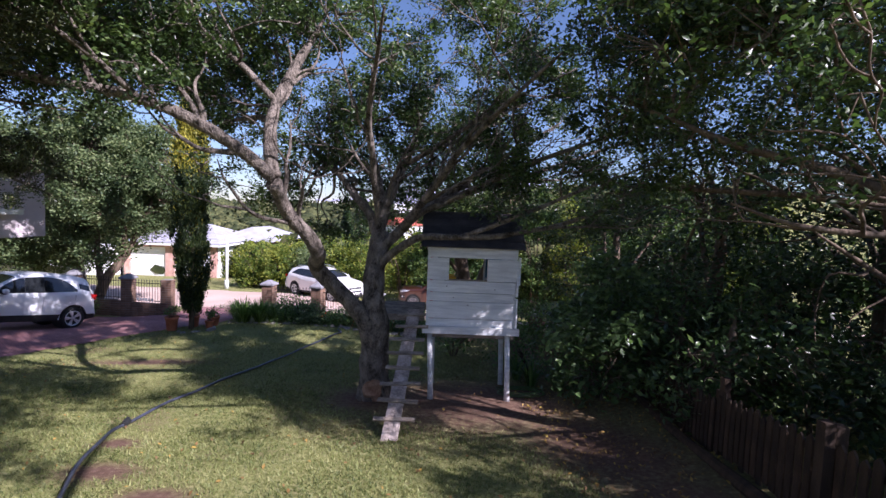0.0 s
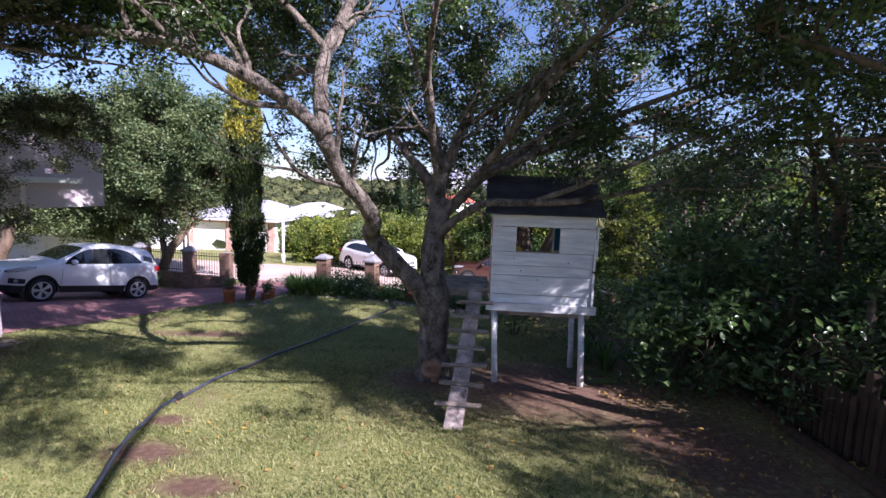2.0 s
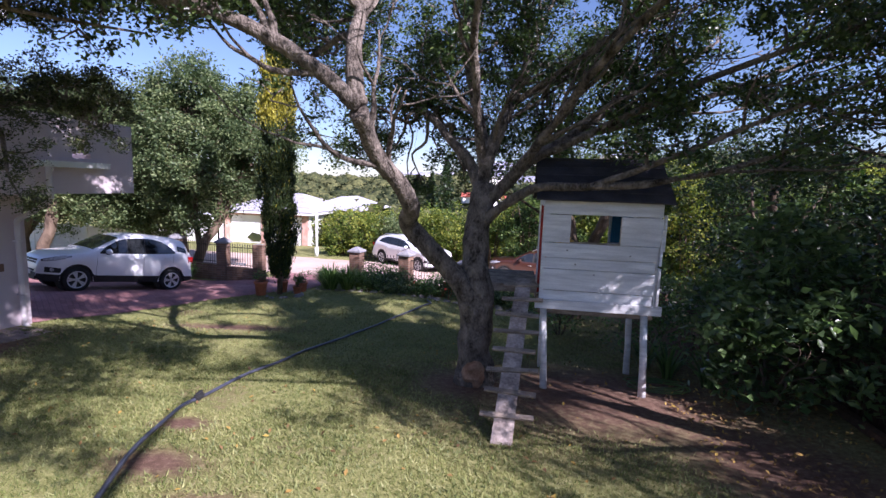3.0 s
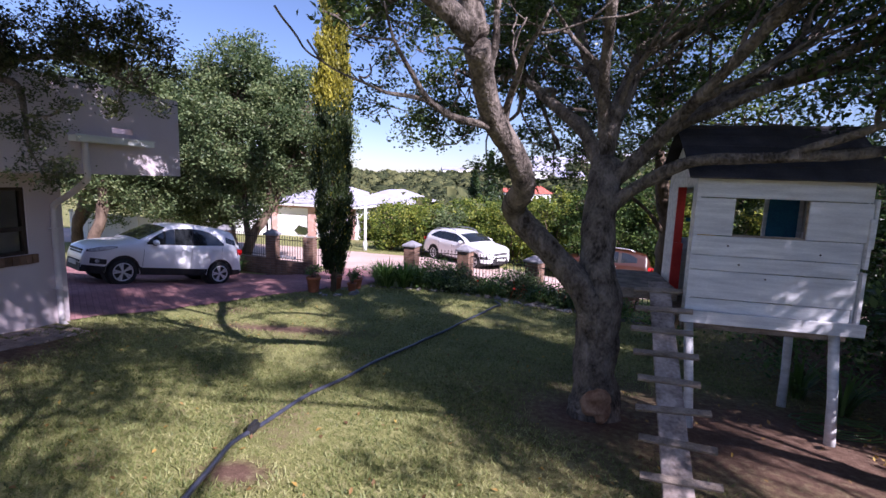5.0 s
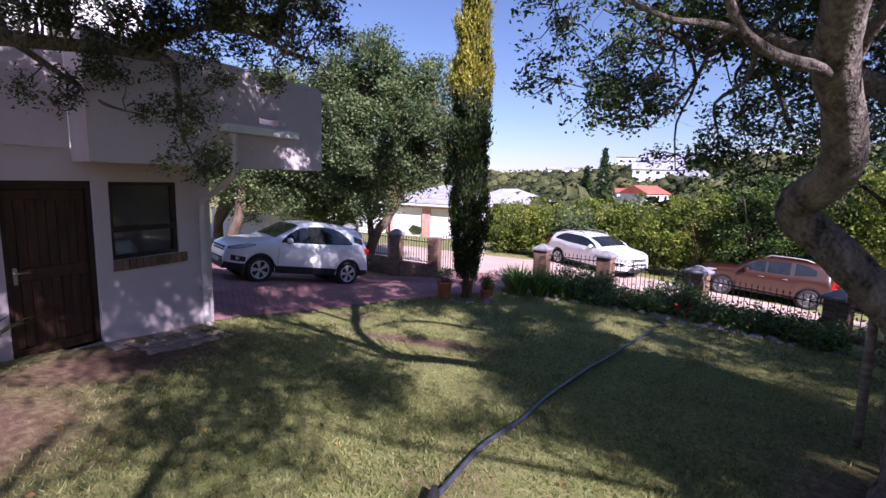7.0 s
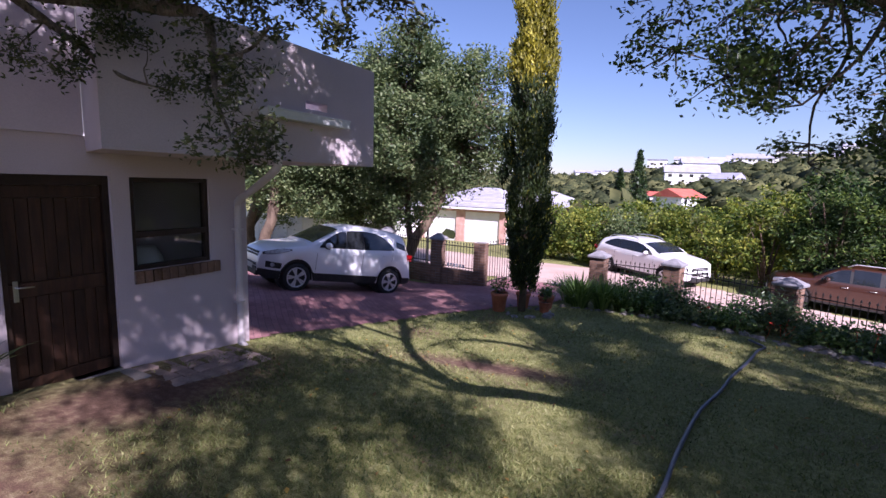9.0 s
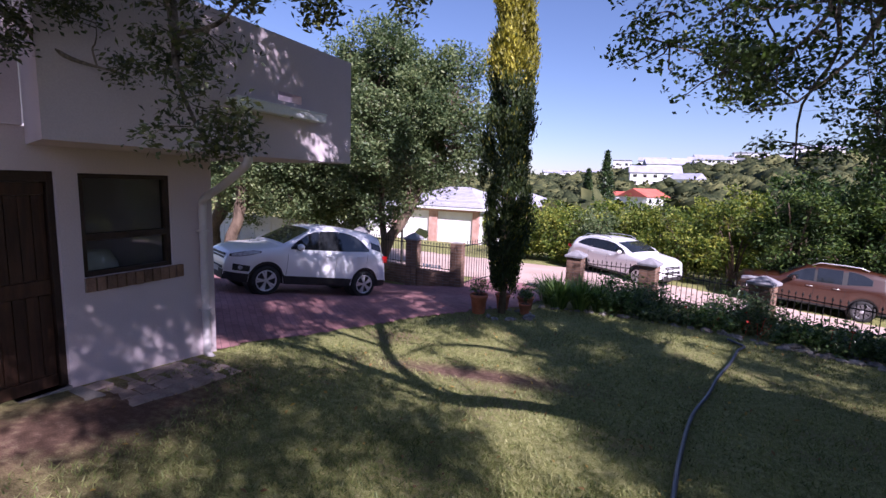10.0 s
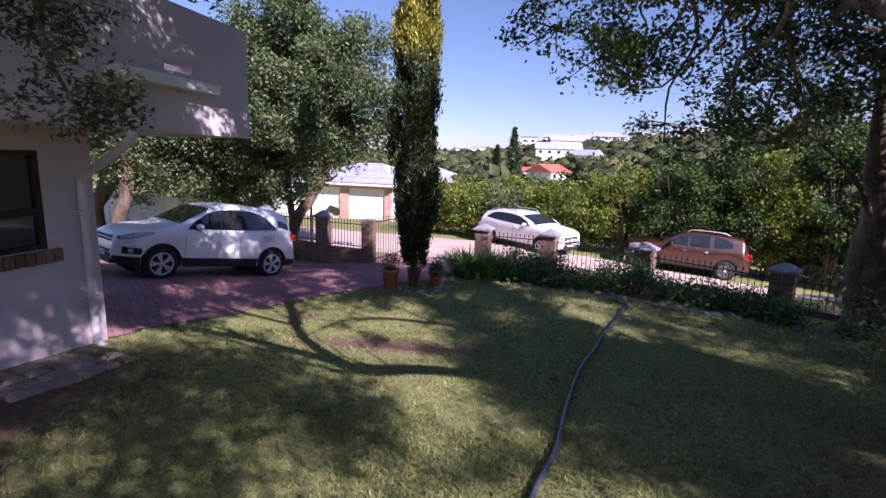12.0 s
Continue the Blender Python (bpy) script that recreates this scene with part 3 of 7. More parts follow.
# gutter spout and downpipe
gut = root("balcony_gutter", pose(BX, 0, 0), label="white metal box gutter below the drain slot with a bent downpipe", category="gutter")
bm = bmesh.new()
for a, b, c, e in ((0.004, 0.012, 1.47, 1.555), (0.012, 0.14, 1.462, 1.47), (0.14, 0.148, 1.47, 1.56)):
    add_box(bm, a, b, 8.60, 9.95, c, e)
add_box(bm, 0.012, 0.14, 8.60, 8.608, 1.47, 1.55)
add_box(bm, 0.012, 0.14, 9.942, 9.95, 1.47, 1.55)
add_box(bm, 0.138, 0.158, 8.59, 9.96, 1.548, 1.566)
part("trough", bm, M_gutter, gut)
pts = curve_points([(0.075, 8.78, 1.46), (0.075, 8.78, 1.15), (0.07, 8.79, 0.96), (-0.05, 8.82, 0.86), (-0.55, 8.98, 0.66), (-1.02, 9.13, 0.50), (-1.12, 9.18, 0.38), (-1.125, 9.18, 0.0), (-1.125, 9.18, -1.35), (-1.12, 9.18, -1.47), (-1.03, 9.185, -1.53)], 5)
part("downpipe", tube(pts, [0.045] * len(pts), 14), M_pipe, gut, smooth=True)
for zz in (-0.9, 0.1):
    part("bracket", box(-1.185, -1.07, 9.125, 9.235, zz - 0.012, zz + 0.012, 0.004), M_pipe, gut)

# worn pavers along the wall, and the door step
step = mesh_ob("door_step", wobble(box(WX + 0.005, WX + 0.42, 6.45, 7.75, -1.75, -1.36, 0.012), 0.01), M_mortar)
tagged(step, "worn cement door step", "step")
strip = root("paving_strip", label="worn brick pavers along the house wall", category="paving", kind="structure")
rng = np.random.default_rng(4)
pm = None
for i in range(4):
    for j in range(6):
        x, y = WX + 0.14 + i * 0.2, 7.84 + j * 0.215
        m = pose(x + rng.normal(0, 0.006), y + rng.normal(0, 0.006), gz(x, y) - 0.015 + rng.normal(0, 0.006), rng.normal(0, 1.5), rng.normal(0, 1.5), rng.normal(0, 1.5))
        if pm is None:
            pm = part("paver", box(-0.095, 0.095, -0.1, 0.1, -0.05, 0.022, 0.008), M_paver, strip)
            pm.matrix_basis = m
        else:
            again(pm, m, strip)


# ---- playhouse on stilts ----
PX0, PX1, PY0, PY1, PZ0, PZ1 = -0.14, 1.51, 8.86, 10.15, -0.36, 1.24


def make_playhouse():
    h = root("playhouse", label="white-painted wooden playhouse on four stilts with a dark gabled roof", category="playhouse")
    rs = random.Random(3)
    wx0, wx1, wz0, wz1 = 0.25, 0.95, 0.62, 1.01
    front = root("front_wall")
    front.parent = h
    rows = [(-0.36, -0.10), (-0.095, 0.22), (0.225, 0.385), (0.39, 0.605), (0.61, 1.015), (1.02, 1.24)]
    for k, (a, b) in enumerate(rows):
        end = PX1 - (0.06 if k < 4 else 0.0) + rs.uniform(-0.01, 0.02)
        t = 0.022 + 0.004 * (k % 2)
        spans = [(PX0, wx0), (wx1, end)] if k == 4 else [(PX0, end)]
        for s0, s1 in spans:
            part("plank", wobble(box(s0, s1, PY0 - t, PY0, a + 0.002, b - 0.002, 0.004), 0.004, 0.8), M_plank, front)
    for a, b, c, e in ((wx0 - 0.005, wx1 + 0.005, wz0 - 0.03, wz0 + 0.004), (wx0 - 0.02, wx0, wz0, wz1), (wx1, wx1 + 0.02, wz0, wz1)):
        part("window_trim", box(a, b, PY0 + 0.001, PY0 + 0.05, c, e, 0.003), M_rawwood, front)
    for x, z in ((0.22, 0.50), (0.35, 0.30), (1.1, 0.46), (0.62, 0.16)):
        part("knot", tube([(x, PY0 - 0.02, z), (x, PY0 - 0.029, z)], [0.012, 0.010], 8), M_frame, front)
    # sides and back: planks on a thin frame
    right = root("right_wall")
    right.parent = h
    for k in range(5):
        a = PZ0 + k * (PZ1 - PZ0) / 5
        part("plank", box(PX1 - 0.045, PX1 - 0.02, PY0 + 0.002, PY1, a + 0.003, a + (PZ1 - PZ0) / 5 - 0.003, 0.004), M_plank, right)
    for z0, z1 in ((-0.35, 0.30), (0.34, 0.86)):
        part("corner_board", wobble(box(PX1 - 0.015, PX1 + 0.02, PY0 - 0.05, PY0 + 0.05, z0, z1, 0.004), 0.006), M_plank, right)
    part("corner_board", box(PX1 + 0.02, PX1 + 0.05, PY0 - 0.03, PY0 + 0.05, 0.55, 1.06, 0.004), M_plank, right)
    back = root("back_wall")
    back.parent = h
    for a, b, c, e in ((PX0, PX1, PZ0, 0.45), (PX0, 0.05, 0.45, 1.05), (1.02, PX1, 0.45, 1.05), (PX0, PX1, 1.05, PZ1)):
        part("panel", box(a, b, PY1, PY1 + 0.025, c + 0.002, e - 0.002, 0.003), M_plank, back)
    part("blue_cloth", wobble(box(1.06, 1.40, PY1 - 0.03, PY1 - 0.012, 0.52, 1.10, 0.004), 0.012, 5), M_blue, back, "faded blue cloth hung on the back wall")
    part("yellow_block", box(0.30, 0.45, PY1 - 0.12, PY1 - 0.02, 0.45, 0.53, 0.01), M_yellow, back, "small yellow plastic toy on the sill")
    part("wall_shelf", box(0.2, 0.6, PY1 - 0.14, PY1 - 0.002, 0.43, 0.448, 0.003), M_rawwood, back)
    # left side: open doorway with red jamb boards, gable
    left = root("left_wall")
    left.parent = h
    part("door_post", box(PX0 + 0.002, PX0 + 0.05, PY0 + 0.002, PY0 + 0.14, PZ0, PZ1, 0.005), M_plank, left)
    part("door_post", box(PX0 + 0.002, PX0 + 0.04, 9.72, PY1, PZ0, PZ1, 0.005), M_plank, left)
    part("lintel", box(PX0 + 0.002, PX0 + 0.04, PY0 + 0.14, 9.72, 1.12, PZ1, 0.005), M_plank, left)
    for sx in (PX0, PX1 - 0.03):
        bm = bmesh.new()
        fv = [bm.verts.new((sx + d, y, z)) for d in (0.0, 0.028) for y, z in ((PY0, PZ1 + 0.002), (PY1, PZ1 + 0.002), ((PY0 + PY1) / 2, 1.74))]
        for f in ((0, 1, 2), (5, 4, 3), (0, 3, 4, 1), (1, 4, 5, 2), (2, 5, 3, 0)):
            bm.faces.new([fv[i] for i in f])
        part("gable", bm, M_plank, left)
    part("red_jamb", wobble(box(PX0 + 0.004, PX0 + 0.10, 9.695, 9.716, 0.42, 1.118, 0.004), 0.004), M_red, left, "red-painted jamb board of the open doorway")
    part("red_jamb", wobble(box(PX0 + 0.004, PX0 + 0.12, 9.690, 9.716, -0.33, 0.418, 0.004), 0.004), M_red, left, "red-painted jamb board of the open doorway")
    part("yellow_band", box(0.17, 0.41, PY1 - 0.03, PY1 - 0.004, 0.46, 0.57, 0.006), M_yellow, back, "yellow-painted band on the inner wall")
    part("blue_band", box(0.09, 0.27, PY1 - 0.02, PY1 - 0.003, 0.67, 0.72, 0.004), M_blue, back, "blue-painted mark on the inner wall")
    part("floor", box(PX0, PX1 - 0.05, PY0 + 0.01, PY1, PZ0 - 0.03, PZ0, 0.003), M_rawwood, h)
    part("front_rail", wobble(box(PX0 - 0.06, PX1 + 0.06, PY0 - 0.10, PY0 - 0.045, -0.37, -0.235, 0.006), 0.005), M_plank, h, "white-painted rail with chipped paint")
    part("back_rail", box(PX0, PX1, PY1 - 0.06, PY1, -0.50, -0.395, 0.006), M_plank, h)
    for y in (PY0 + 0.1, PY1 - 0.2):
        part("joist", box(PX0, PX1, y, y + 0.05, -0.48, -0.395, 0.004), M_rawwood, h)
    for x, y, tx, ty in ((0.0, 8.71, -0.06, 8.93), (1.40, 8.73, 1.38, 8.93), (0.02, 10.02, 0.0, 10.0), (1.47, 10.02, 1.42, 10.0)):
        z = gz(x, y)
        part("stilt", wobble(tube([(x, y, z - 0.1), (x + (tx - x) * 0.4, y + (ty - y) * 0.4, z + 0.5), (tx, ty, -0.40)], [0.055, 0.05, 0.05], 12), 0.012, 4), M_plank, h, "white-painted round pole", smooth=True)
    # roof: two slopes of overlapping felt strips
    rf = root("roof")
    rf.parent = h
    tagged(rf, "dark felt-shingled gabled roof")
    ridge_y, ridge_z, eave_z = (PY0 + PY1) / 2, 1.83, 1.22
    for s, ye in ((-1, PY0 - 0.19), (1, PY1 + 0.19)):
        n = 5
        for k in range(n):
            a, b = k / n, (k + 1) / n + 0.03
            p = [(ye + (ridge_y - ye) * q, eave_z + (ridge_z - eave_z) * q) for q in (a, b)]
            lift = 0.012
            bm = bmesh.new()
            x0, x1 = PX0 - 0.12, PX1 + 0.10
            cs = [bm.verts.new((x, yy, zz + d)) for x in (x0, x1) for yy, zz, d in ((p[0][0], p[0][1], lift), (p[1][0], p[1][1], lift * 0.3), (p[1][0], p[1][1], -0.012), (p[0][0], p[0][1], -0.006))]
            for f in ((0, 1, 2, 3), (7, 6, 5, 4), (0, 4, 5, 1), (1, 5, 6, 2), (2, 6, 7, 3), (3, 7, 4, 0)):
                bm.faces.new([cs[i] for i in f])
            bmesh.ops.subdivide_edges(bm, edges=[e for e in bm.edges if abs(e.verts[0].co.x - e.verts[1].co.x) > 1], cuts=8)
            bmesh.ops.recalc_face_normals(bm, faces=bm.faces[:])
            part("shingle_strip", wobble(bm, 0.012, 2.5), M_shingle, rf)
    part("ridge_cap", tube([(PX0 - 0.12, ridge_y, ridge_z), (PX1 + 0.10, ridge_y, ridge_z)], [0.03, 0.03], 8), M_shingle, rf)


make_playhouse()


def make_platform():
    p = root("tree_platform", label="weathered wooden platform between the tree and the playhouse", category="platform")
    for k in range(7):
        y = 9.06 + k * 0.185
        part("deck_board", wobble(box(-1.18 + 0.02 * (k % 3), -0.17, y, y + 0.175, -0.115, -0.085, 0.004), 0.006), M_rawwood, p)
    for y in (9.08, 10.25):
        part("bearer", box(-1.22, -0.17, y, y + 0.05, -0.215, -0.118, 0.004), M_rawwood, p)
    part("prop", tube([(-0.95, 10.28, gz(-0.95, 10.28) - 0.05), (-0.98, 10.28, -0.2)], [0.045, 0.045], 10), M_rawwood, p, smooth=True)


make_platform()


def make_ladder():
    a, b = Vector((-0.57, 6.62, gz(-0.57, 6.62) - 0.02)), Vector((-0.37, 9.14, -0.05))
    l = root("plank_ladder", label="leaning plank ladder with nailed wooden rungs and flaked white paint", category="ladder")
    d = (b - a).normalized()
    ln = (b - a).length
    side = Vector((1, 0, 0))
    n = side.cross(d).normalized()
    m = Matrix(((side.x, n.x, d.x, a.x), (side.y, n.y, d.y, a.y), (side.z, n.z, d.z, a.z), (0, 0, 0, 1)))
    part("plank", wobble(box(-0.115, 0.115, -0.018, 0.018, 0.0, ln + 0.05, 0.006, m), 0.01, 2), M_ladder, l, "flaked white-painted plank")
    rr = random.Random(5)
    for k in range(8):
        z = 0.36 + k * (ln - 0.40) / 7.3
        t = rr.uniform(-3, 3)
        part("rung", wobble(box(-0.30 + rr.uniform(-0.03, 0.03), 0.30 + rr.uniform(-0.03, 0.03), 0.021, 0.052, -0.032, 0.032, 0.006, m @ pose(0, 0, z, 0, t, 0)), 0.006, 3), M_rawwood, l)


make_ladder()


# ---- trees ----
def nearest_on(limbs, p):
    best = None
    for pts in limbs:
        a = np.array([q[:3] for q in pts])
        i = int(((a - p) ** 2).sum(1).argmin())
        d = float(((a[i] - p) ** 2).sum())
        if best is None or d < best[0]:
            best = (d, a[i], pts[i][3])
    return best[1], best[2]


def grow_boughs(rng, fine, count, leafy=None):
    """Crooked boughs leaving the limbs, each forking once or twice; gives them and the foliage clumps at their tips."""
    starts = [(pts, i) for pts in fine[1:] for i in range(5, len(pts) - 2) if pts[i][3] > 0.028 and pts[i][2] > 1.5]
    out, tips = [], []

    def grow(p, d, r, length, depth):
        pts = [np.array((*p, r))]
        n = 6
        for k in range(n):
            d = d + rng.normal(size=3) * 0.22 + np.array((0, 0, 0.07))
            d[2] = max(d[2], 0.0)
            d /= np.linalg.norm(d)
            p = p + d * length / n
            q = r * (1 - 0.8 * (k + 1) / n)
            pts.append(np.array((*p, max(q, 0.006))))
            if depth and k in (2, 4):
                e = d + rng.normal(size=3) * 0.55
                grow(p, e / np.linalg.norm(e), q * 0.75, length * rng.uniform(0.45, 0.7), depth - 1)
        out.append(curve_points(pts, 3))
        s = rng.uniform(0.24, 0.40)
        if leafy is None or leafy(*p):
            tips.append((*p, s, s, s * 0.75))

    for k in rng.choice(len(starts), count):
        pts, i = starts[k]
        t = pts[i + 1][:3] - pts[i - 1][:3]
        t = t / np.linalg.norm(t)
        d = t + rng.normal(size=3) * 0.6 + np.array((0, 0, 0.15))
        grow(pts[i][:3], d / np.linalg.norm(d), min(0.05, pts[i][3] * 0.62), rng.uniform(0.9, 1.9), 2)
    return out, tips


def make_tree(name, label, limbs, blobs, leaf, bark, leaf_size, seed, per_twig=30, twig_density=3.0, spread=0.24, bark_rough=0.12, limb_sides=9, twig_r=0.014, ratio=0.5, leaf_label="", droop=0.0, flat=1.0, boughs=0, leafy=None):
    """limbs: control points (x, y, z, radius), the first one the trunk; blobs: (x, y, z, rx, ry, rz) of foliage, in which
    twigs reach from the nearest limb, each with its tuft of leaves."""
    rng = np.random.default_rng(seed)
    t = root(name, pose(*limbs[0][0][:3]), label=label, category="tree")
    inv = Vector(limbs[0][0][:3])
    fine = [curve_points(l, 7) for l in limbs]
    blobs = list(blobs)
    if boughs:
        grown, tips = grow_boughs(rng, fine, boughs, leafy)
        fine, blobs = fine + grown, blobs + tips
    bm = bmesh.new()
    for k, pts in enumerate(fine):
        wig = [Vector(q[:3]) - inv + Vector(noise.noise_vector(Vector(q[:3]) * 1.3)) * q[3] * (0.5 if i else 0.0) for i, q in enumerate(pts)]
        add_tube(bm, wig, [max(q[3] * (1.0 if k == 0 else 0.86), 0.008) for q in pts], 16 if k == 0 else limb_sides, True, bark_rough)
    part("trunk", bm, bark, t, smooth=True)
    bm = bmesh.new()
    centres = []
    for bx, by, bz, rx, ry, rz in blobs:
        c0 = np.array((bx, by, bz))
        s, r = nearest_on(fine, c0)
        ln = np.linalg.norm(c0 - s)
        sub = [s]
        for u in (0.25, 0.5, 0.75):
            sub.append(s + (c0 - s) * u + rng.normal(size=3) * 0.10 * ln + np.array((0, 0, 0.10 * ln * u * (1 - u) * 4)))
        sub.append(c0)
        sub = curve_points(sub, 3)
        r0 = min(r * 0.7, twig_r * (1.0 + 0.9 * ln))
        add_tube(bm, [Vector(w) - inv for w in sub], list(np.linspace(r0, r0 * 0.25, len(sub))), 5, False)
        path = np.array(sub[len(sub) // 3:])
        n = max(3, int(twig_density * (rx * ry * rz) ** (2 / 3) * 9))
        for q in in_ball(rng, n, 0.3) * np.array((rx, ry, rz)) + c0:
            if q[2] < gz(q[0], q[1]) + 0.12:
                continue
            w = path[int(((path - q) ** 2).sum(1).argmin())]
            mid = w + (q - w) * 0.55 + rng.normal(size=3) * 0.14 * np.linalg.norm(q - w)
            add_tube(bm, [Vector(e) - inv for e in (w, mid, q)], [twig_r * 0.55, twig_r * 0.4, twig_r * 0.15], 3, False)
            k = int(per_twig * rng.uniform(0.5, 1.5))
            centres.append(rng.normal(size=(k, 3)) * spread * np.array((1, 1, 0.75 * flat)) + q)
    tagged(part("branchwork", bm, bark, t), kind="stuff")
    c = np.concatenate(centres) - np.array(inv)
    leaf_mesh("crown", rng, c, leaf_size, leaf, t, leaf_label, ratio=ratio, droop=droop)
    return t


def blob_shell(rng, n, cx, cy, cz, rx, ry, rz, r, low=-1.0):
    """n foliage clumps of radius about r on the shell of an ellipsoid."""
    out = []
    while len(out) < n:
        d = rng.normal(size=3)
        d /= np.linalg.norm(d)
        if d[2] < low:
            continue
        k = rng.uniform(0.6, 1.0)
        s = r * rng.uniform(0.65, 1.35)
        out.append((cx + d[0] * rx * k, cy + d[1] * ry * k, cz + d[2] * rz * k, s, s, s * 0.75))
    return out


TB = (-1.06, 8.72)


def main_tree():
    zg = gz(*TB)
    limbs = [
        [(-0.98, 8.72, zg - 0.15, 0.34), (-1.00, 8.74, zg + 0.25, 0.27), (-1.03, 8.78, -0.85, 0.24), (-1.12, 8.82, -0.3, 0.25), (-1.16, 8.95, 0.3, 0.21), (-1.10, 9.13, 0.92, 0.19), (-1.06, 9.35, 1.40, 0.17)],
        [(-1.12, 8.76, -0.50, 0.21), (-1.36, 8.70, -0.05, 0.19), (-1.70, 8.62, 0.36, 0.17), (-2.05, 8.60, 0.78, 0.16), (-1.98, 8.15, 1.10, 0.145), (-2.08, 7.8, 1.42, 0.135), (-2.22, 7.4, 1.74, 0.125), (-2.27, 6.95, 2.16, 0.13)],
        [(-2.30, 6.95, 2.22, 0.125), (-2.38, 7.05, 2.70, 0.11), (-2.40, 7.25, 3.10, 0.10), (-2.35, 7.45, 3.55, 0.10), (-2.15, 7.7, 4.15, 0.07), (-1.9, 8.0, 4.8, 0.03)],
        [(-2.30, 6.95, 2.22, 0.115), (-2.70, 6.85, 2.52, 0.10), (-3.20, 6.75, 2.85, 0.092), (-3.90, 6.60, 3.10, 0.085), (-4.70, 6.5, 3.25, 0.065), (-5.60, 6.4, 3.35, 0.045), (-6.6, 6.3, 3.3, 0.02)],
        [(-2.40, 7.2, 3.0, 0.06), (-2.9, 7.9, 3.2, 0.055), (-3.6, 9.0, 3.35, 0.045), (-4.3, 10.0, 3.5, 0.035), (-5.0, 11.0, 3.6, 0.02)],
        [(-1.12, 9.30, 1.30, 0.12), (-1.35, 9.6, 1.75, 0.105), (-1.75, 10.1, 2.2, 0.09), (-2.3, 10.8, 2.7, 0.07), (-3.0, 11.6, 3.2, 0.05), (-3.7, 12.3, 3.6, 0.02)],
        [(-1.12, 9.35, 1.38, 0.14), (-1.05, 9.42, 1.8, 0.12), (-1.15, 9.75, 2.3, 0.105), (-1.35, 10.2, 2.85, 0.09), (-1.55, 10.6, 3.6, 0.07), (-1.6, 10.9, 4.6, 0.03)],
        [(-1.08, 9.40, 1.55, 0.13), (-0.92, 9.5, 2.1, 0.115), (-0.72, 9.9, 2.7, 0.10), (-0.55, 10.4, 3.3, 0.085), (-0.35, 10.9, 4.0, 0.06), (0.0, 11.3, 5.0, 0.03)],
        [(-1.10, 9.20, 1.05, 0.13), (-0.70, 9.2, 1.45, 0.115), (-0.33, 9.2, 1.80, 0.10), (0.10, 9.35, 2.10, 0.09), (0.75, 9.6, 2.6, 0.075), (1.6, 10.0, 3.2, 0.05), (2.5, 10.3, 3.8, 0.02)],
        [(-1.08, 9.05, 0.75, 0.10), (-0.75, 8.9, 1.1, 0.09), (-0.30, 8.62, 1.38, 0.075), (0.4, 8.35, 1.42, 0.065), (1.2, 8.2, 1.5, 0.05), (2.2, 8.2, 1.75, 0.04), (3.2, 8.3, 2.1, 0.02)],
        [(-0.72, 9.9, 2.7, 0.07), (-0.2, 10.3, 3.1, 0.06), (0.5, 10.9, 3.5, 0.05), (1.4, 11.4, 4.0, 0.03)],
        [(-0.70, 9.2, 1.45, 0.08), (-0.2, 8.7, 2.1, 0.07), (0.3, 8.0, 2.8, 0.06), (0.9, 7.2, 3.4, 0.045), (1.5, 6.4, 3.9, 0.02)],
        [(-0.33, 9.2, 1.8, 0.08), (0.5, 8.9, 2.2, 0.065), (1.5, 8.5, 2.7, 0.05), (2.6, 8.0, 3.1, 0.035), (3.8, 7.4, 3.5, 0.015)],
        [(0.10, 9.35, 2.1, 0.07), (1.0, 9.2, 2.35, 0.055), (2.1, 9.1, 2.75, 0.045), (3.3, 9.0, 3.2, 0.03), (4.3, 8.8, 3.5, 0.012)],
        [(0.4, 8.35, 1.42, 0.05), (1.3, 8.0, 1.8, 0.042), (2.2, 7.6, 2.25, 0.03), (3.2, 7.0, 2.7, 0.012)],
        [(-0.72, 9.9, 2.7, 0.06), (0.2, 9.6, 3.3, 0.05), (1.2, 9.2, 3.9, 0.035), (2.3, 8.6, 4.4, 0.015)],
        [(-1.1, 9.45, 1.7, 0.09), (-1.2, 9.0, 2.5, 0.075), (-1.2, 8.3, 3.3, 0.06), (-1.0, 7.4, 4.0, 0.04), (-0.8, 6.5, 4.4, 0.02)],
        [(-3.90, 6.60, 3.10, 0.05), (-4.3, 6.0, 3.6, 0.04), (-4.8, 5.4, 3.9, 0.03), (-5.4, 5.0, 4.0, 0.015)],
        [(-2.38, 7.35, 3.3, 0.06), (-3.0, 7.2, 3.9, 0.05), (-3.8, 7.4, 4.4, 0.035), (-4.8, 7.8, 4.7, 0.02)],
    ]
    rng = np.random.default_rng(11)
    blobs = []
    # high canopy, open below
    blobs += blob_shell(rng, 34, -1.0, 10.2, 4.5, 4.2, 3.6, 2.3, 0.62, -0.2)
    blobs += blob_shell(rng, 9, -1.0, 10.6, 3.3, 3.4, 1.6, 0.7, 0.45)
    blobs += blob_shell(rng, 14, -2.2, 12.4, 2.4, 2.2, 1.0, 1.5, 0.6)
    blobs += blob_shell(rng, 16, -4.2, 7.6, 4.4, 2.2, 1.8, 0.9, 0.65, -0.4)
    blobs += blob_shell(rng, 11, 1.6, 10.8, 3.1, 2.0, 1.6, 1.4, 0.65)
    blobs += blob_shell(rng, 12, 2.0, 8.3, 2.2, 1.6, 0.9, 0.7, 0.5)
    blobs += blob_shell(rng, 4, 0.6, 7.3, 4.0, 1.8, 1.4, 0.8, 0.6)
    # extra clumps, added only to put the upper house in shade
    blobs += blob_shell(rng, 18, -5.6, 9.5, 4.7, 1.7, 1.4, 0.6, 0.6)
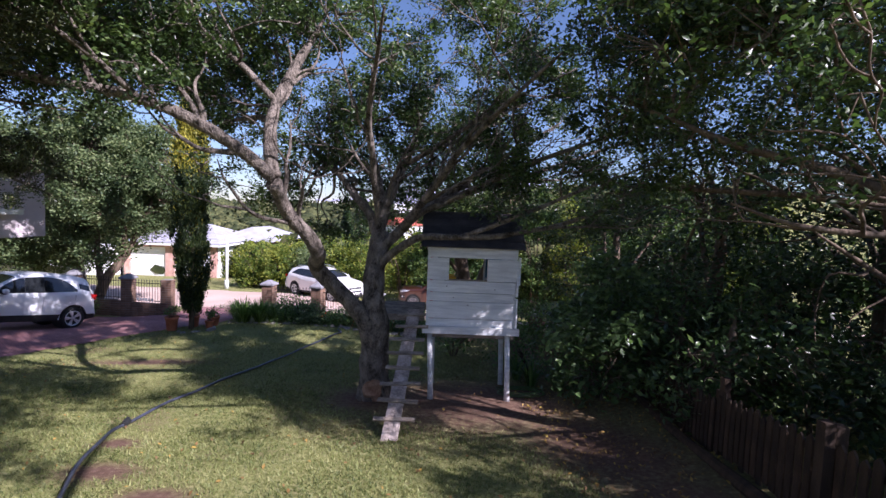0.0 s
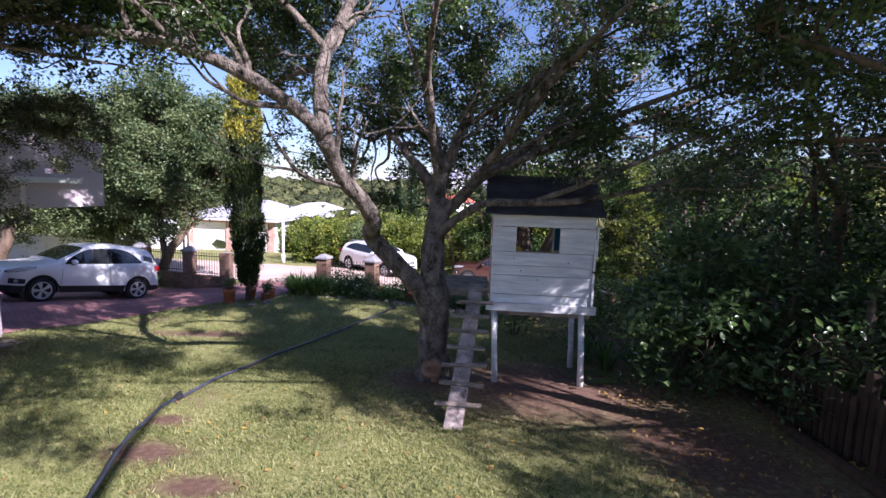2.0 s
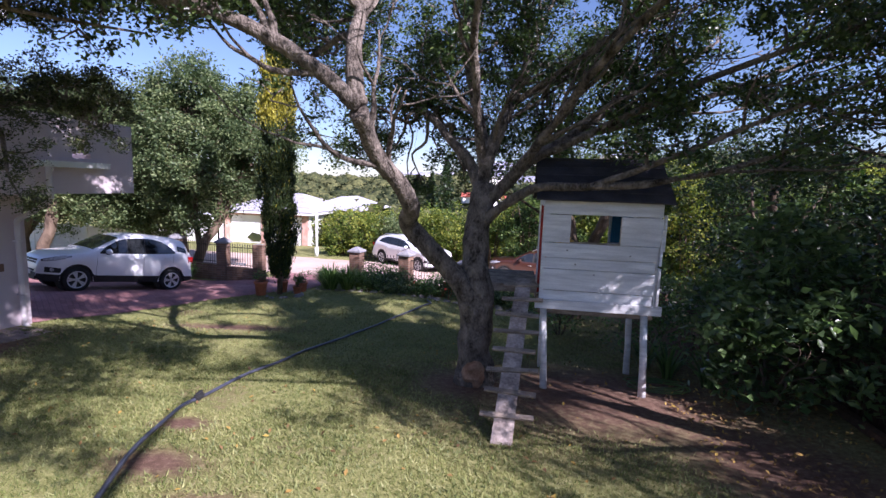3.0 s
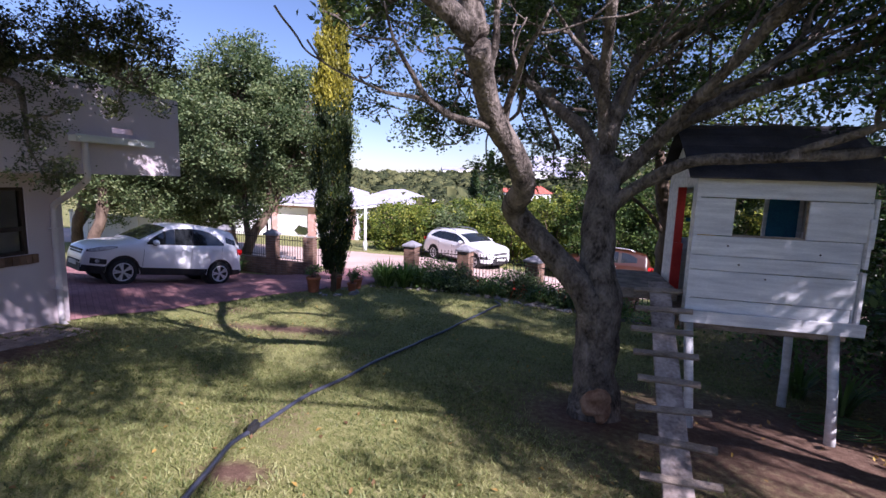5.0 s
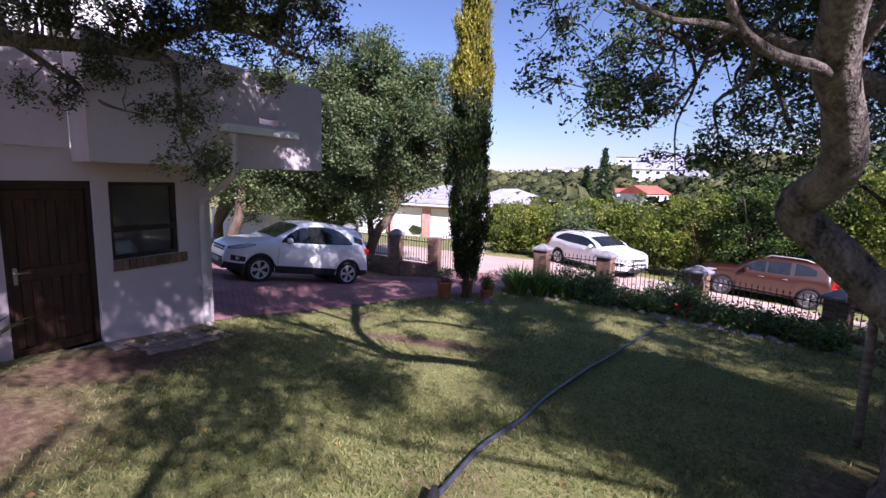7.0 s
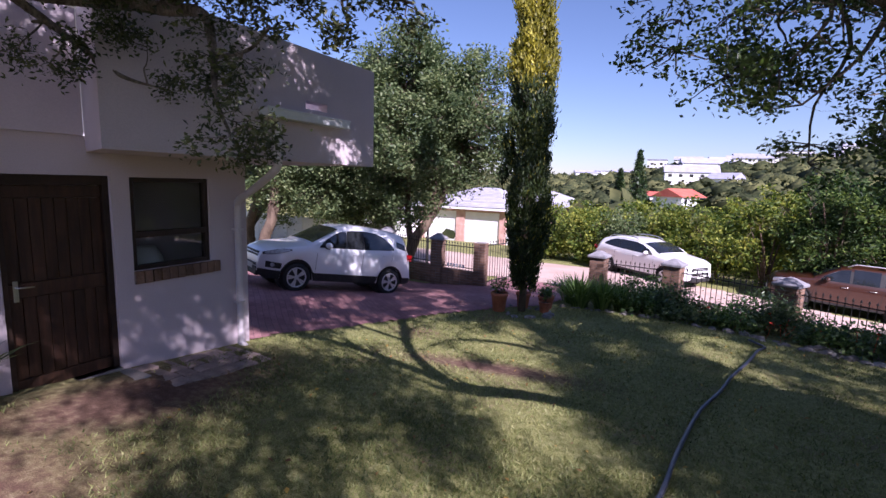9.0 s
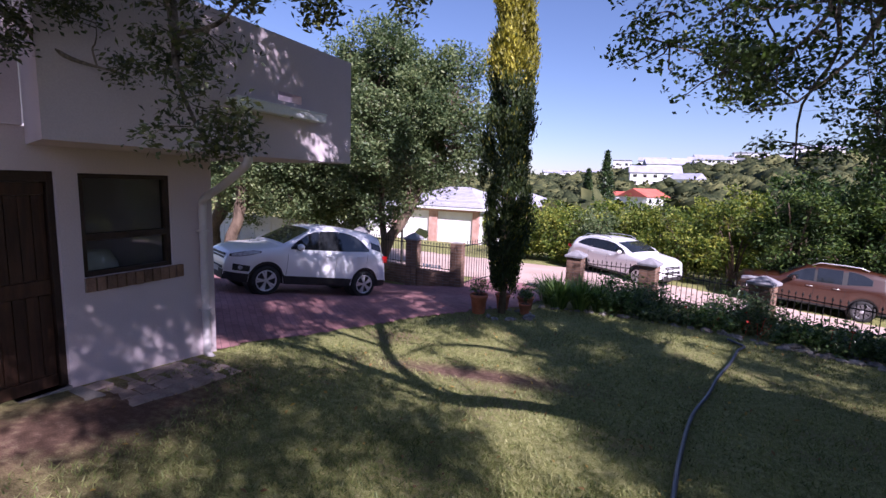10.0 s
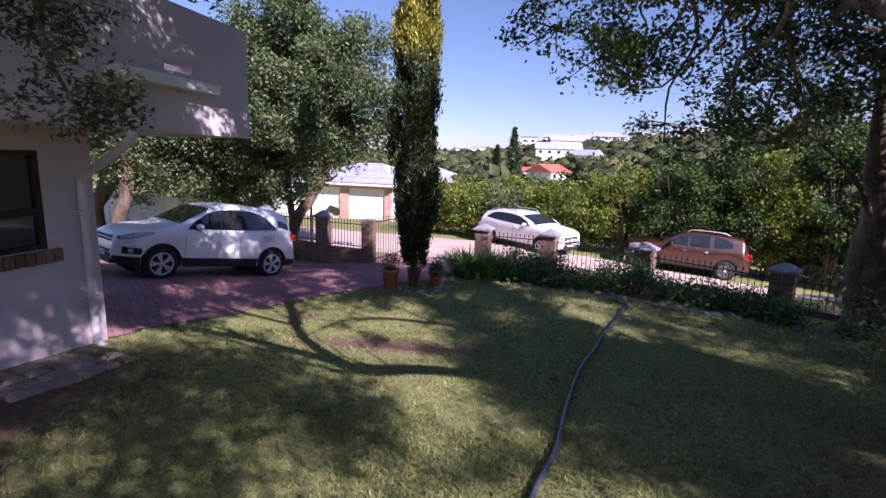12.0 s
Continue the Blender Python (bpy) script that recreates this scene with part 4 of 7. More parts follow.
    # sprays hanging on the house side
    blobs += [(-3.55, 10.75, 2.0, 0.6, 0.5, 0.5), (-3.1, 10.9, 2.6, 0.8, 0.6, 0.6), (-2.5, 11.2, 1.6, 0.5, 0.5, 0.6), (-3.0, 10.0, 3.2, 0.9, 0.7, 0.5)]
    blobs += [(-5.9, 7.1, 3.1, 0.55, 0.5, 0.35), (-5.2, 6.7, 3.3, 0.7, 0.5, 0.35), (-5.6, 5.0, 3.4, 0.8, 0.7, 0.4)]
    blobs += [(-4.5, 10.8, 2.3, 0.6, 0.5, 0.45), (-4.6, 10.9, 3.1, 0.7, 0.6, 0.6), (-4.0, 10.6, 1.95, 0.5, 0.5, 0.35), (-3.9, 11.2, 2.8, 0.7, 0.6, 0.5), (-4.7, 11.3, 3.9, 0.8, 0.7, 0.6), (-3.3, 11.0, 1.7, 0.4, 0.4, 0.4)]
    blobs += blob_shell(rng, 10, -4.6, 4.6, 4.3, 1.2, 1.2, 0.5, 0.55)
    blobs += blob_shell(rng, 11, 2.9, 7.7, 3.6, 1.5, 1.4, 0.7, 0.5)
    blobs += blob_shell(rng, 22, -1.2, 11.6, 3.2, 2.2, 0.9, 1.5, 0.45)
    blobs += blob_shell(rng, 16, -1.0, 9.0, 5.4, 2.6, 1.3, 0.6, 0.55)
    blobs += blob_shell(rng, 46, -5.5, 6.3, 4.5, 1.9, 2.8, 0.9, 0.7) + blob_shell(rng, 20, -6.4, 4.0, 3.6, 1.4, 1.4, 0.9, 0.6)
    make_tree("shade_tree", "old spreading evergreen tree with grey-barked forked trunk and dark glossy leaves", limbs, blobs, M_leaf, M_bark, 0.074, 12, per_twig=52, twig_density=4.1, spread=0.10, ratio=0.52, twig_r=0.024, bark_rough=0.2, boughs=84,
              leafy=lambda x, y, z: z > 2.5 and (y > 9.6 or z > 4.0 or x < -3.0) and not (-2.6 < x < 1.6 and y < 8.4))


main_tree()


def house_tree():
    """The tree beside the house, whose branches hang in front of the parapet."""
    rng = np.random.default_rng(21)
    limbs = [
        [(-8.6, 3.0, gz(-8.6, 3.0) - 0.1, 0.2), (-8.5, 3.1, 0.6, 0.16), (-8.2, 3.6, 2.0, 0.13), (-7.6, 4.6, 3.1, 0.09), (-6.9, 5.6, 3.8, 0.05), (-6.3, 6.4, 4.2, 0.02)],
        [(-8.4, 3.3, 1.3, 0.12), (-8.6, 4.8, 1.75, 0.10), (-8.55, 6.2, 2.02, 0.09), (-8.35, 6.95, 2.12, 0.075), (-7.85, 7.2, 2.05, 0.06), (-7.35, 7.2, 1.95, 0.045), (-7.1, 7.1, 1.6, 0.03), (-6.95, 7.0, 1.3, 0.018), (-6.7, 6.95, 0.98, 0.006)],
        [(-7.85, 7.2, 2.05, 0.045), (-7.2, 7.3, 2.25, 0.04), (-6.6, 7.35, 2.2, 0.03), (-6.1, 7.4, 2.0, 0.02), (-5.7, 7.4, 1.85, 0.008)],
        [(-8.5, 6.5, 2.05, 0.04), (-8.45, 6.9, 1.8, 0.03), (-8.4, 7.2, 1.6, 0.02), (-8.1, 7.4, 1.5, 0.006)],
        [(-7.4, 4.8, 3.1, 0.06), (-6.6, 5.6, 3.1, 0.045), (-5.7, 6.3, 3.0, 0.03), (-4.9, 7.0, 3.0, 0.012)],
        [(-7.1, 7.1, 1.6, 0.02), (-6.7, 7.05, 1.6, 0.014), (-6.45, 7.0, 1.7, 0.006)],
    ]
    # limb and upper clumps added out of view, to shade the house wall
    limbs.append([(-7.6, 4.6, 3.1, 0.06), (-6.6, 4.4, 3.3, 0.05), (-5.6, 4.5, 3.4, 0.035), (-4.8, 4.8, 3.4, 0.012)])
    blobs = blob_shell(rng, 36, -6.3, 5.9, 3.8, 1.8, 2.0, 0.7, 0.55) + blob_shell(rng, 58, -5.3, 4.7, 3.6, 1.2, 1.5, 0.8, 0.5) + blob_shell(rng, 24, -6.9, 4.5, 4.1, 1.0, 0.9, 0.5, 0.45) + blob_shell(rng, 26, -7.7, 5.4, 3.1, 1.2, 1.2, 0.5, 0.45)
    blobs += [(-8.6 + 2.9 * u, 6.4 + min(1.0, 2.2 * u) + rng.normal(0, 0.08), 2.2 + rng.uniform(-0.15, 0.5), 0.36, 0.34, 0.24) for u in np.linspace(0, 1, 64)]
    blobs += [(rng.uniform(-8.8, -6.9), rng.uniform(4.9, 6.5), rng.uniform(2.4, 3.3), 0.38, 0.36, 0.28) for k in range(30)]
    blobs += [(-8.55 + 0.5 * u, 6.6 + 0.8 * u, 1.75 + rng.uniform(-0.18, 0.15), 0.28, 0.26, 0.14) for u in np.linspace(0, 1, 7)]
    blobs += [(-7.25, 7.15, 1.8, 0.22, 0.2, 0.2), (-7.1, 7.1, 1.6, 0.22, 0.2, 0.2), (-7.0, 7.05, 1.4, 0.24, 0.2, 0.2), (-6.9, 7.0, 1.2, 0.24, 0.2, 0.2), (-6.8, 6.95, 1.05, 0.26, 0.2, 0.16), (-6.55, 6.95, 0.98, 0.26, 0.2, 0.10), (-6.5, 7.0, 1.68, 0.2, 0.16, 0.10), (-6.75, 7.05, 1.55, 0.2, 0.16, 0.12), (-6.65, 6.95, 1.15, 0.2, 0.18, 0.12)]
    blobs += [(-6.2, 7.4, 1.8, 0.22, 0.2, 0.14), (-5.75, 7.4, 1.85, 0.18, 0.18, 0.16), (-6.25, 7.4, 1.68, 0.14, 0.14, 0.10)]
    make_tree("hanging_tree", "olive-leaved tree beside the house with branches hanging over the parapet", limbs, blobs, M_leaf_pale, M_bark, 0.046, 22, per_twig=84, twig_density=5.6, spread=0.062, ratio=0.42, twig_r=0.010)


house_tree()
scar = mesh_ob("trunk_scar", bmesh.new(), M_scar)
bm = bmesh.new()
bmesh.ops.create_icosphere(bm, subdivisions=4, radius=0.17)
for v in bm.verts:
    v.co.z *= 1.1
    v.co += Vector(noise.noise_vector(v.co * 7)) * 0.06 + Vector(noise.noise_vector(v.co * 22)) * 0.015
    v.co += Vector((-1.04, 8.53, gz(*TB) + 0.2))
bm.to_mesh(scar.data)
bm.free()
scar.data.shade_smooth()
scar.name = "root_burl"
tagged(scar, "rough reddish burl at the foot of the tree trunk", "burl")


# ---- thicket and trees behind the picket fence ----
def thicket_tree(name, label, x, y, height, seed, crown, n, r, material=None, low=-1.0, lean=(0, 0), leaf=0.10, density=2.6, extra=()):
    rng = np.random.default_rng(seed)
    z0 = gz(x, y)
    material = material or M_leaf_thicket
    cx, cy, cz, rx, ry, rz = crown
    limbs = [[(x, y, z0 - 0.1, 0.16), (x + lean[0] * 0.3, y + lean[1] * 0.3, z0 + height * 0.3, 0.13), (x + lean[0] * 0.7, y + lean[1] * 0.7, z0 + height * 0.6, 0.09), (cx, cy, z0 + height * 0.9, 0.03)]]
    for k in range(5):
        a = rng.uniform(0, 6.28)
        t = rng.uniform(0.15, 0.55)
        b = np.array((x, y, z0)) + np.array((lean[0], lean[1], height)) * t
        e = np.array((cx + rx * 0.8 * math.cos(a), cy + ry * 0.8 * math.sin(a), cz + rz * rng.uniform(-0.4, 0.6)))
        m = (b + e) / 2 + rng.normal(size=3) * 0.25
        limbs.append([(*b, 0.075), (*m, 0.05), (*e, 0.015)])
    limbs += list(extra)
    return make_tree(name, label, limbs, blob_shell(rng, n, *crown, r, low), material, M_bark2, leaf, seed + 1, per_twig=26, twig_density=density, spread=0.2, ratio=0.45, twig_r=0.012)


thicket_label = "dense dark-leaved thicket tree behind the picket fence"
thicket_tree("thicket_tree", thicket_label, 5.6, 9.6, 5.5, 31, (5.2, 10.1, 2.3, 1.6, 1.9, 3.2), 42, 0.65, leaf=0.11)
thicket_tree("thicket_tree", thicket_label, 6.4, 6.6, 6.0, 33, (6.0, 6.6, 1.8, 1.5, 2.0, 2.9), 18, 0.6, leaf=0.10, density=2.2)
thicket_tree("thicket_tree", thicket_label, 6.6, 3.2, 3.6, 35, (6.3, 3.2, 0.9, 1.4, 1.7, 1.6), 26, 0.7)
thicket_tree("thicket_tree", thicket_label, 5.0, 13.2, 5.5, 37, (5.2, 13.4, 1.4, 1.9, 1.9, 2.6), 30, 0.75)
for k, (x, y, h) in enumerate(((4.5, 7.2, 0.9), (4.6, 8.8, 1.0), (4.4, 10.6, 1.1), (4.0, 12.2, 0.9), (5.6, 11.4, 1.2), (5.6, 4.4, 1.0), (4.8, 2.2, 1.0), (5.6, 7.8, 1.2))):
    zg = gz(x, y)
    thicket_tree("thicket_bush", "dark leafy bush in the thicket behind the fence", x, y, 1.8, 250 + 2 * k, (x, y, zg + h, 0.95, 1.05, h), 22, 0.5, M_leaf_broad if k < 4 else None, leaf=0.12, density=3.0)
thicket_tree("thicket_tree", thicket_label, 8.5, 9.0, 8.0, 39, (8.6, 9.4, 3.2, 2.4, 4.5, 3.6), 60, 1.1, density=2.2, leaf=0.14)
thicket_tree("thicket_tree", thicket_label, 9.6, 5.6, 6.0, 41, (9.6, 5.6, 2.0, 1.8, 2.2, 2.6), 44, 0.9, density=2.2, leaf=0.14)
for k, (x, y) in enumerate(((9.4, 12.6), (8.4, 15.2), (11.2, 10.4), (11.6, 7.4), (11.4, 4.4), (7.2, 16.6), (10.4, 2.4))):
    zg = gz(x, y)
    thicket_tree("thicket_bush", "tall dark bush at the back of the thicket", x, y, 2.8, 270 + 2 * k, (x, y, zg + 1.7, 1.5, 1.6, 1.9), 34, 0.7, M_leaf_dense, leaf=0.18, density=2.6)
# a tall tree leaning over the lawn from behind the fence
over = [[(6.2, 5.0, 1.2, 0.10), (5.4, 5.3, 2.0, 0.085), (4.4, 5.5, 2.4, 0.07), (3.4, 5.9, 2.8, 0.05), (2.4, 6.4, 3.3, 0.02)],
        [(5.9, 4.9, 1.6, 0.07), (5.0, 4.4, 1.9, 0.055), (4.1, 4.3, 1.75, 0.045), (3.3, 4.5, 1.8, 0.03), (2.8, 4.8, 2.0, 0.012)],
        [(5.4, 5.3, 2.0, 0.06), (4.6, 6.2, 2.2, 0.05), (3.9, 7.2, 2.3, 0.04), (3.2, 8.4, 2.4, 0.02)]]
rng = np.random.default_rng(50)
lean_limbs = [[(6.3, 5.1, gz(6.3, 5.1) - 0.1, 0.2), (6.3, 5.0, 0.4, 0.16), (6.0, 4.9, 1.5, 0.13), (5.7, 4.8, 3.0, 0.10), (5.2, 4.6, 4.6, 0.05), (4.6, 4.4, 5.8, 0.02)]] + over
lean_limbs += [[(5.7, 4.8, 3.0, 0.08), (4.6, 3.9, 4.0, 0.06), (3.2, 3.0, 4.7, 0.04), (1.8, 2.2, 5.2, 0.02)], [(5.8, 4.8, 2.6, 0.07), (4.8, 5.8, 3.6, 0.05), (3.6, 6.8, 4.3, 0.03), (2.4, 7.6, 4.7, 0.015)]]
# clumps above z 4 are added, mostly out of view, to shade the lawn
blobs = blob_shell(rng, 40, 3.9, 5.6, 3.6, 2.0, 2.6, 1.5, 0.75, -0.6) + blob_shell(rng, 32, 4.6, 4.4, 5.4, 2.4, 2.4, 1.0, 0.8) + blob_shell(rng, 14, 3.3, 7.2, 2.9, 0.9, 0.7, 0.8, 0.45) + blob_shell(rng, 26, 2.9, 5.4, 4.3, 1.1, 1.3, 0.6, 0.65) + blob_shell(rng, 26, 3.4, 6.4, 5.0, 1.6, 1.8, 0.7, 0.7) + blob_shell(rng, 16, 4.6, 5.4, 4.9, 1.2, 1.4, 0.6, 0.65) + [(3.2, 4.6, 2.2, 0.5, 0.5, 0.35), (3.0, 6.1, 2.8, 0.6, 0.6, 0.4), (3.6, 8.0, 2.5, 0.6, 0.6, 0.4), (4.3, 6.9, 2.0, 0.6, 0.6, 0.5)]
# its high crown, spread unseen over the fence, is added to shade the lawn
lean_limbs += [[(5.7, 4.8, 3.0, 0.10), (6.1, 4.2, 4.4, 0.08), (6.7, 3.5, 5.8, 0.06), (7.4, 2.9, 6.9, 0.03)], [(6.1, 4.2, 4.4, 0.07), (5.4, 3.0, 5.6, 0.05), (4.9, 2.2, 6.6, 0.02)], [(6.1, 4.2, 4.4, 0.07), (7.4, 4.6, 5.6, 0.05), (8.6, 4.9, 6.6, 0.02)]]
blobs += blob_shell(rng, 74, 8.1, 3.3, 6.8, 2.5, 2.4, 0.9, 0.6) + blob_shell(rng, 38, 8.0, 1.2, 4.4, 1.6, 1.5, 0.8, 0.55) + blob_shell(rng, 22, 4.6, 5.4, 5.8, 1.6, 1.4, 0.6, 0.5)
make_tree("leaning_tree", "dark evergreen tree leaning over the lawn from behind the fence", lean_limbs, blobs, M_leaf, M_bark2, 0.072, 51, per_twig=36, twig_density=3.2, spread=0.105, boughs=14, leafy=lambda x, y, z: z > 2.6)
# tall unseen trees added behind the walker, to dapple the lawn and the house
rng = np.random.default_rng(60)
high = [[(3.6, -2.5, gz(3.6, -2.5) - 0.1, 0.3), (3.4, -2.3, 2.2, 0.24), (2.9, -1.9, 4.2, 0.18), (2.0, 0.0, 5.4, 0.09), (0.9, 1.8, 6.0, 0.03)],
        [(3.2, -2.1, 3.2, 0.12), (2.2, -1.2, 4.9, 0.09), (1.2, -0.2, 5.6, 0.06), (0.6, 0.6, 6.2, 0.02)],
        [(3.0, -2.0, 3.8, 0.10), (3.6, -0.4, 5.2, 0.07), (3.8, 1.2, 6.0, 0.03)]]
blobs = blob_shell(rng, 40, 0.7, 2.5, 5.7, 1.9, 1.6, 0.8, 0.62) + blob_shell(rng, 9, 1.9, 0.2, 5.7, 1.2, 1.0, 0.6, 0.5)
make_tree("tall_tree", "tall dark evergreen tree added out of view to shade the lawn", high, blobs, M_leaf, M_bark, 0.10, 61, per_twig=34, twig_density=3.6, spread=0.18)
rng = np.random.default_rng(64)
high = [[(-2.5, -3.6, gz(-2.5, -3.6) - 0.1, 0.28), (-2.6, -3.3, 2.0, 0.22), (-2.9, -2.6, 4.0, 0.16), (-3.3, -1.6, 5.6, 0.08), (-3.6, -0.8, 6.6, 0.03)],
        [(-2.8, -2.9, 3.2, 0.10), (-3.9, -1.4, 4.3, 0.07), (-5.0, 0.2, 5.0, 0.04), (-5.8, 1.2, 5.2, 0.02)],
        [(-2.9, -2.6, 4.0, 0.09), (-2.8, -1.0, 4.7, 0.07), (-2.7, 0.6, 5.0, 0.05), (-2.6, 2.2, 5.1, 0.02)]]
blobs = blob_shell(rng, 20, -3.6, -0.9, 5.8, 2.6, 2.2, 1.2, 0.7, -0.5) + blob_shell(rng, 10, -5.4, 0.9, 5.0, 1.3, 1.2, 0.7, 0.6) + blob_shell(rng, 11, -2.7, 1.7, 4.9, 1.4, 1.1, 0.6, 0.5)
make_tree("tall_tree", "tall dark evergreen tree added out of view beside the top of the lawn, for shade", high, blobs, M_leaf, M_bark, 0.10, 65, per_twig=24, twig_density=2.6, spread=0.22)


def shrub(name, label, x, y, crown, n, r, material, seed, leaf=0.09, density=3.0, per_twig=26, ratio=0.5, stem=0.02):
    rng = np.random.default_rng(seed)
    z0 = gz(x, y)
    cx, cy, cz, rx, ry, rz = crown
    limbs = []
    for k in range(6):
        a = rng.uniform(0, 6.28)
        e = (cx + 0.7 * rx * math.cos(a), cy + 0.7 * ry * math.sin(a), cz + rz * rng.uniform(-0.2, 0.7))
        limbs.append([(x + 0.05 * math.cos(a), y + 0.05 * math.sin(a), z0 - 0.05, stem), (x + (e[0] - x) * 0.4, y + (e[1] - y) * 0.4, z0 + (e[2] - z0) * 0.6, stem * 0.75), (*e, stem * 0.3)])
    t = make_tree(name, label, limbs, blob_shell(rng, n, *crown, r), material, M_bark2, leaf, seed + 1, per_twig=per_twig, twig_density=density, spread=0.15, ratio=ratio, twig_r=0.007, limb_sides=6)
    return tagged(t, category="shrub")


shrub("broadleaf_shrub", "broad-leaved dark shrub beside the bare soil", 3.1, 8.7, (3.0, 8.5, -0.75, 0.85, 0.95, 0.85), 20, 0.42, M_leaf_broad, 70, 0.15, 3.4)
shrub("broadleaf_shrub", "tall broad-leaved shrub in front of the fence", 3.5, 9.6, (3.6, 9.6, -0.1, 0.9, 0.9, 1.2), 20, 0.45, M_leaf_broad, 72, 0.15, 3.2)
shrub("broadleaf_shrub", "dark shrub behind the picket fence", 4.7, 5.8, (4.7, 5.9, -0.3, 0.6, 1.3, 0.75), 18, 0.42, M_leaf_thicket, 74, 0.11, 3.2)
shrub("broadleaf_shrub", "dark shrub behind the picket fence", 4.6, 3.6, (4.7, 3.5, 0.1, 0.65, 1.2, 0.8), 16, 0.42, M_leaf_thicket, 76, 0.11, 3.2)
shrub("low_shrub", "low dark shrub behind the playhouse stilts", 2.4, 11.2, (2.2, 11.3, -1.3, 1.0, 0.8, 0.6), 14, 0.38, M_leaf_bed, 78, 0.09, 3.0)
shrub("low_shrub", "low dark shrub behind the playhouse stilts", 0.6, 12.8, (0.6, 12.9, -1.35, 1.1, 0.7, 0.6), 14, 0.38, M_leaf_bed, 80, 0.09, 3.0)
shrub("low_shrub", "low dark shrub by the street fence", 3.2, 14.2, (3.2, 14.2, -1.3, 1.2, 0.9, 0.7), 14, 0.42, M_leaf_bed, 82, 0.09, 3.0)

rng = np.random.default_rng(86)
zt = gz(1.05, 14.7)
street = [[(1.05, 14.7, zt - 0.1, 0.36), (1.02, 14.7, zt + 0.6, 0.31), (0.95, 14.7, zt + 1.3, 0.28), (0.8, 14.6, zt + 2.2, 0.22), (0.55, 14.3, zt + 3.4, 0.14), (0.3, 14.0, zt + 4.8, 0.04)],
          [(1.1, 14.7, zt + 0.7, 0.24), (1.4, 14.75, zt + 1.6, 0.2), (1.8, 14.8, zt + 2.8, 0.14), (2.3, 14.8, zt + 4.2, 0.05)],
          [(0.85, 14.6, zt + 2.0, 0.07), (0.3, 14.1, zt + 2.6, 0.05), (-0.4, 13.5, zt + 3.1, 0.03), (-1.2, 13.0, zt + 3.5, 0.012)]]
make_tree("street_tree", "rugged old tree with ivy-dark forked trunk by the street fence", street, blob_shell(rng, 34, 0.5, 13.9, 3.0, 2.4, 1.5, 1.7, 0.7), M_leaf, M_bark2, 0.095, 87, per_twig=34, twig_density=3.4, spread=0.17, bark_rough=0.3)

# ---- trees across the driveway ----
far_label = "round-crowned milkwood tree with grey-green leaves beside the driveway"


def drive_tree(x, y, trunk_r, crowns, seed, leaf=0.125, label=far_label, dens=2.6, lean=(0.5, 0.0)):
    rng = np.random.default_rng(seed)
    z0 = gz(x, y)
    limbs = [[(x, y, z0 - 0.1, trunk_r), (x + lean[0] * 0.3, y + lean[1] * 0.3, z0 + 1.0, trunk_r * 0.85), (x + lean[0], y + lean[1], z0 + 2.2, trunk_r * 0.7), (x + lean[0] * 1.2, y + lean[1], z0 + 4.2, 0.05)]]
    blobs = []
    for cx, cy, cz, rx, ry, rz, n, r in crowns:
        b = (x + lean[0] * 0.3, y + lean[1] * 0.3, z0 + 1.0)
        limbs.append([(*b, trunk_r * 0.7), ((b[0] + cx) / 2, (b[1] + cy) / 2, b[2] + (cz - b[2]) * 0.45, trunk_r * 0.5), (cx, cy, cz + rz * 0.3, 0.03)])
        blobs += blob_shell(rng, n, cx, cy, cz, rx, ry, rz, r, -0.95)
    return make_tree("milkwood_tree", label, limbs, blobs, M_leaf_far, M_bark2, leaf, seed + 1, per_twig=44, twig_density=dens * 1.25, spread=0.19, ratio=0.5)


drive_tree(-13.3, 19.0, 0.22, [(-13.5, 19.4, 2.6, 2.4, 1.8, 3.2, 96, 0.8), (-10.9, 19.9, 2.7, 1.5, 1.3, 2.2, 60, 0.6)], 90, lean=(0.9, 0.3))
drive_tree(-14.6, 20.4, 0.2, [(-16.2, 20.3, 1.6, 2.4, 1.6, 3.2, 70, 0.9)], 92, lean=(-0.5, 0.2))
drive_tree(-18.6, 17.4, 0.24, [(-18.4, 18.9, 2.0, 2.6, 2.2, 3.0, 70, 0.95)], 94, lean=(0.5, 0.2), label="pale-trunked milkwood tree beside the neighbour's white wall")
drive_tree(-22.5, 20.0, 0.25, [(-22.0, 22.0, 2.0, 3.2, 2.6, 3.8, 60, 1.1)], 96, dens=2.0)
shrub("strap_plant_shrub", "leafy shrub at the driveway's far edge", -13.2, 17.4, (-13.2, 17.5, -1.85, 0.8, 0.45, 0.45), 12, 0.3, M_leaf_bed, 98, 0.1, 3.0)
shrub("garden_shrub", "leafy shrub at the driveway's far edge", -15.5, 16.9, (-15.6, 17.0, -1.75, 1.2, 0.5, 0.6), 12, 0.35, M_leaf_bed, 100, 0.1, 3.0)


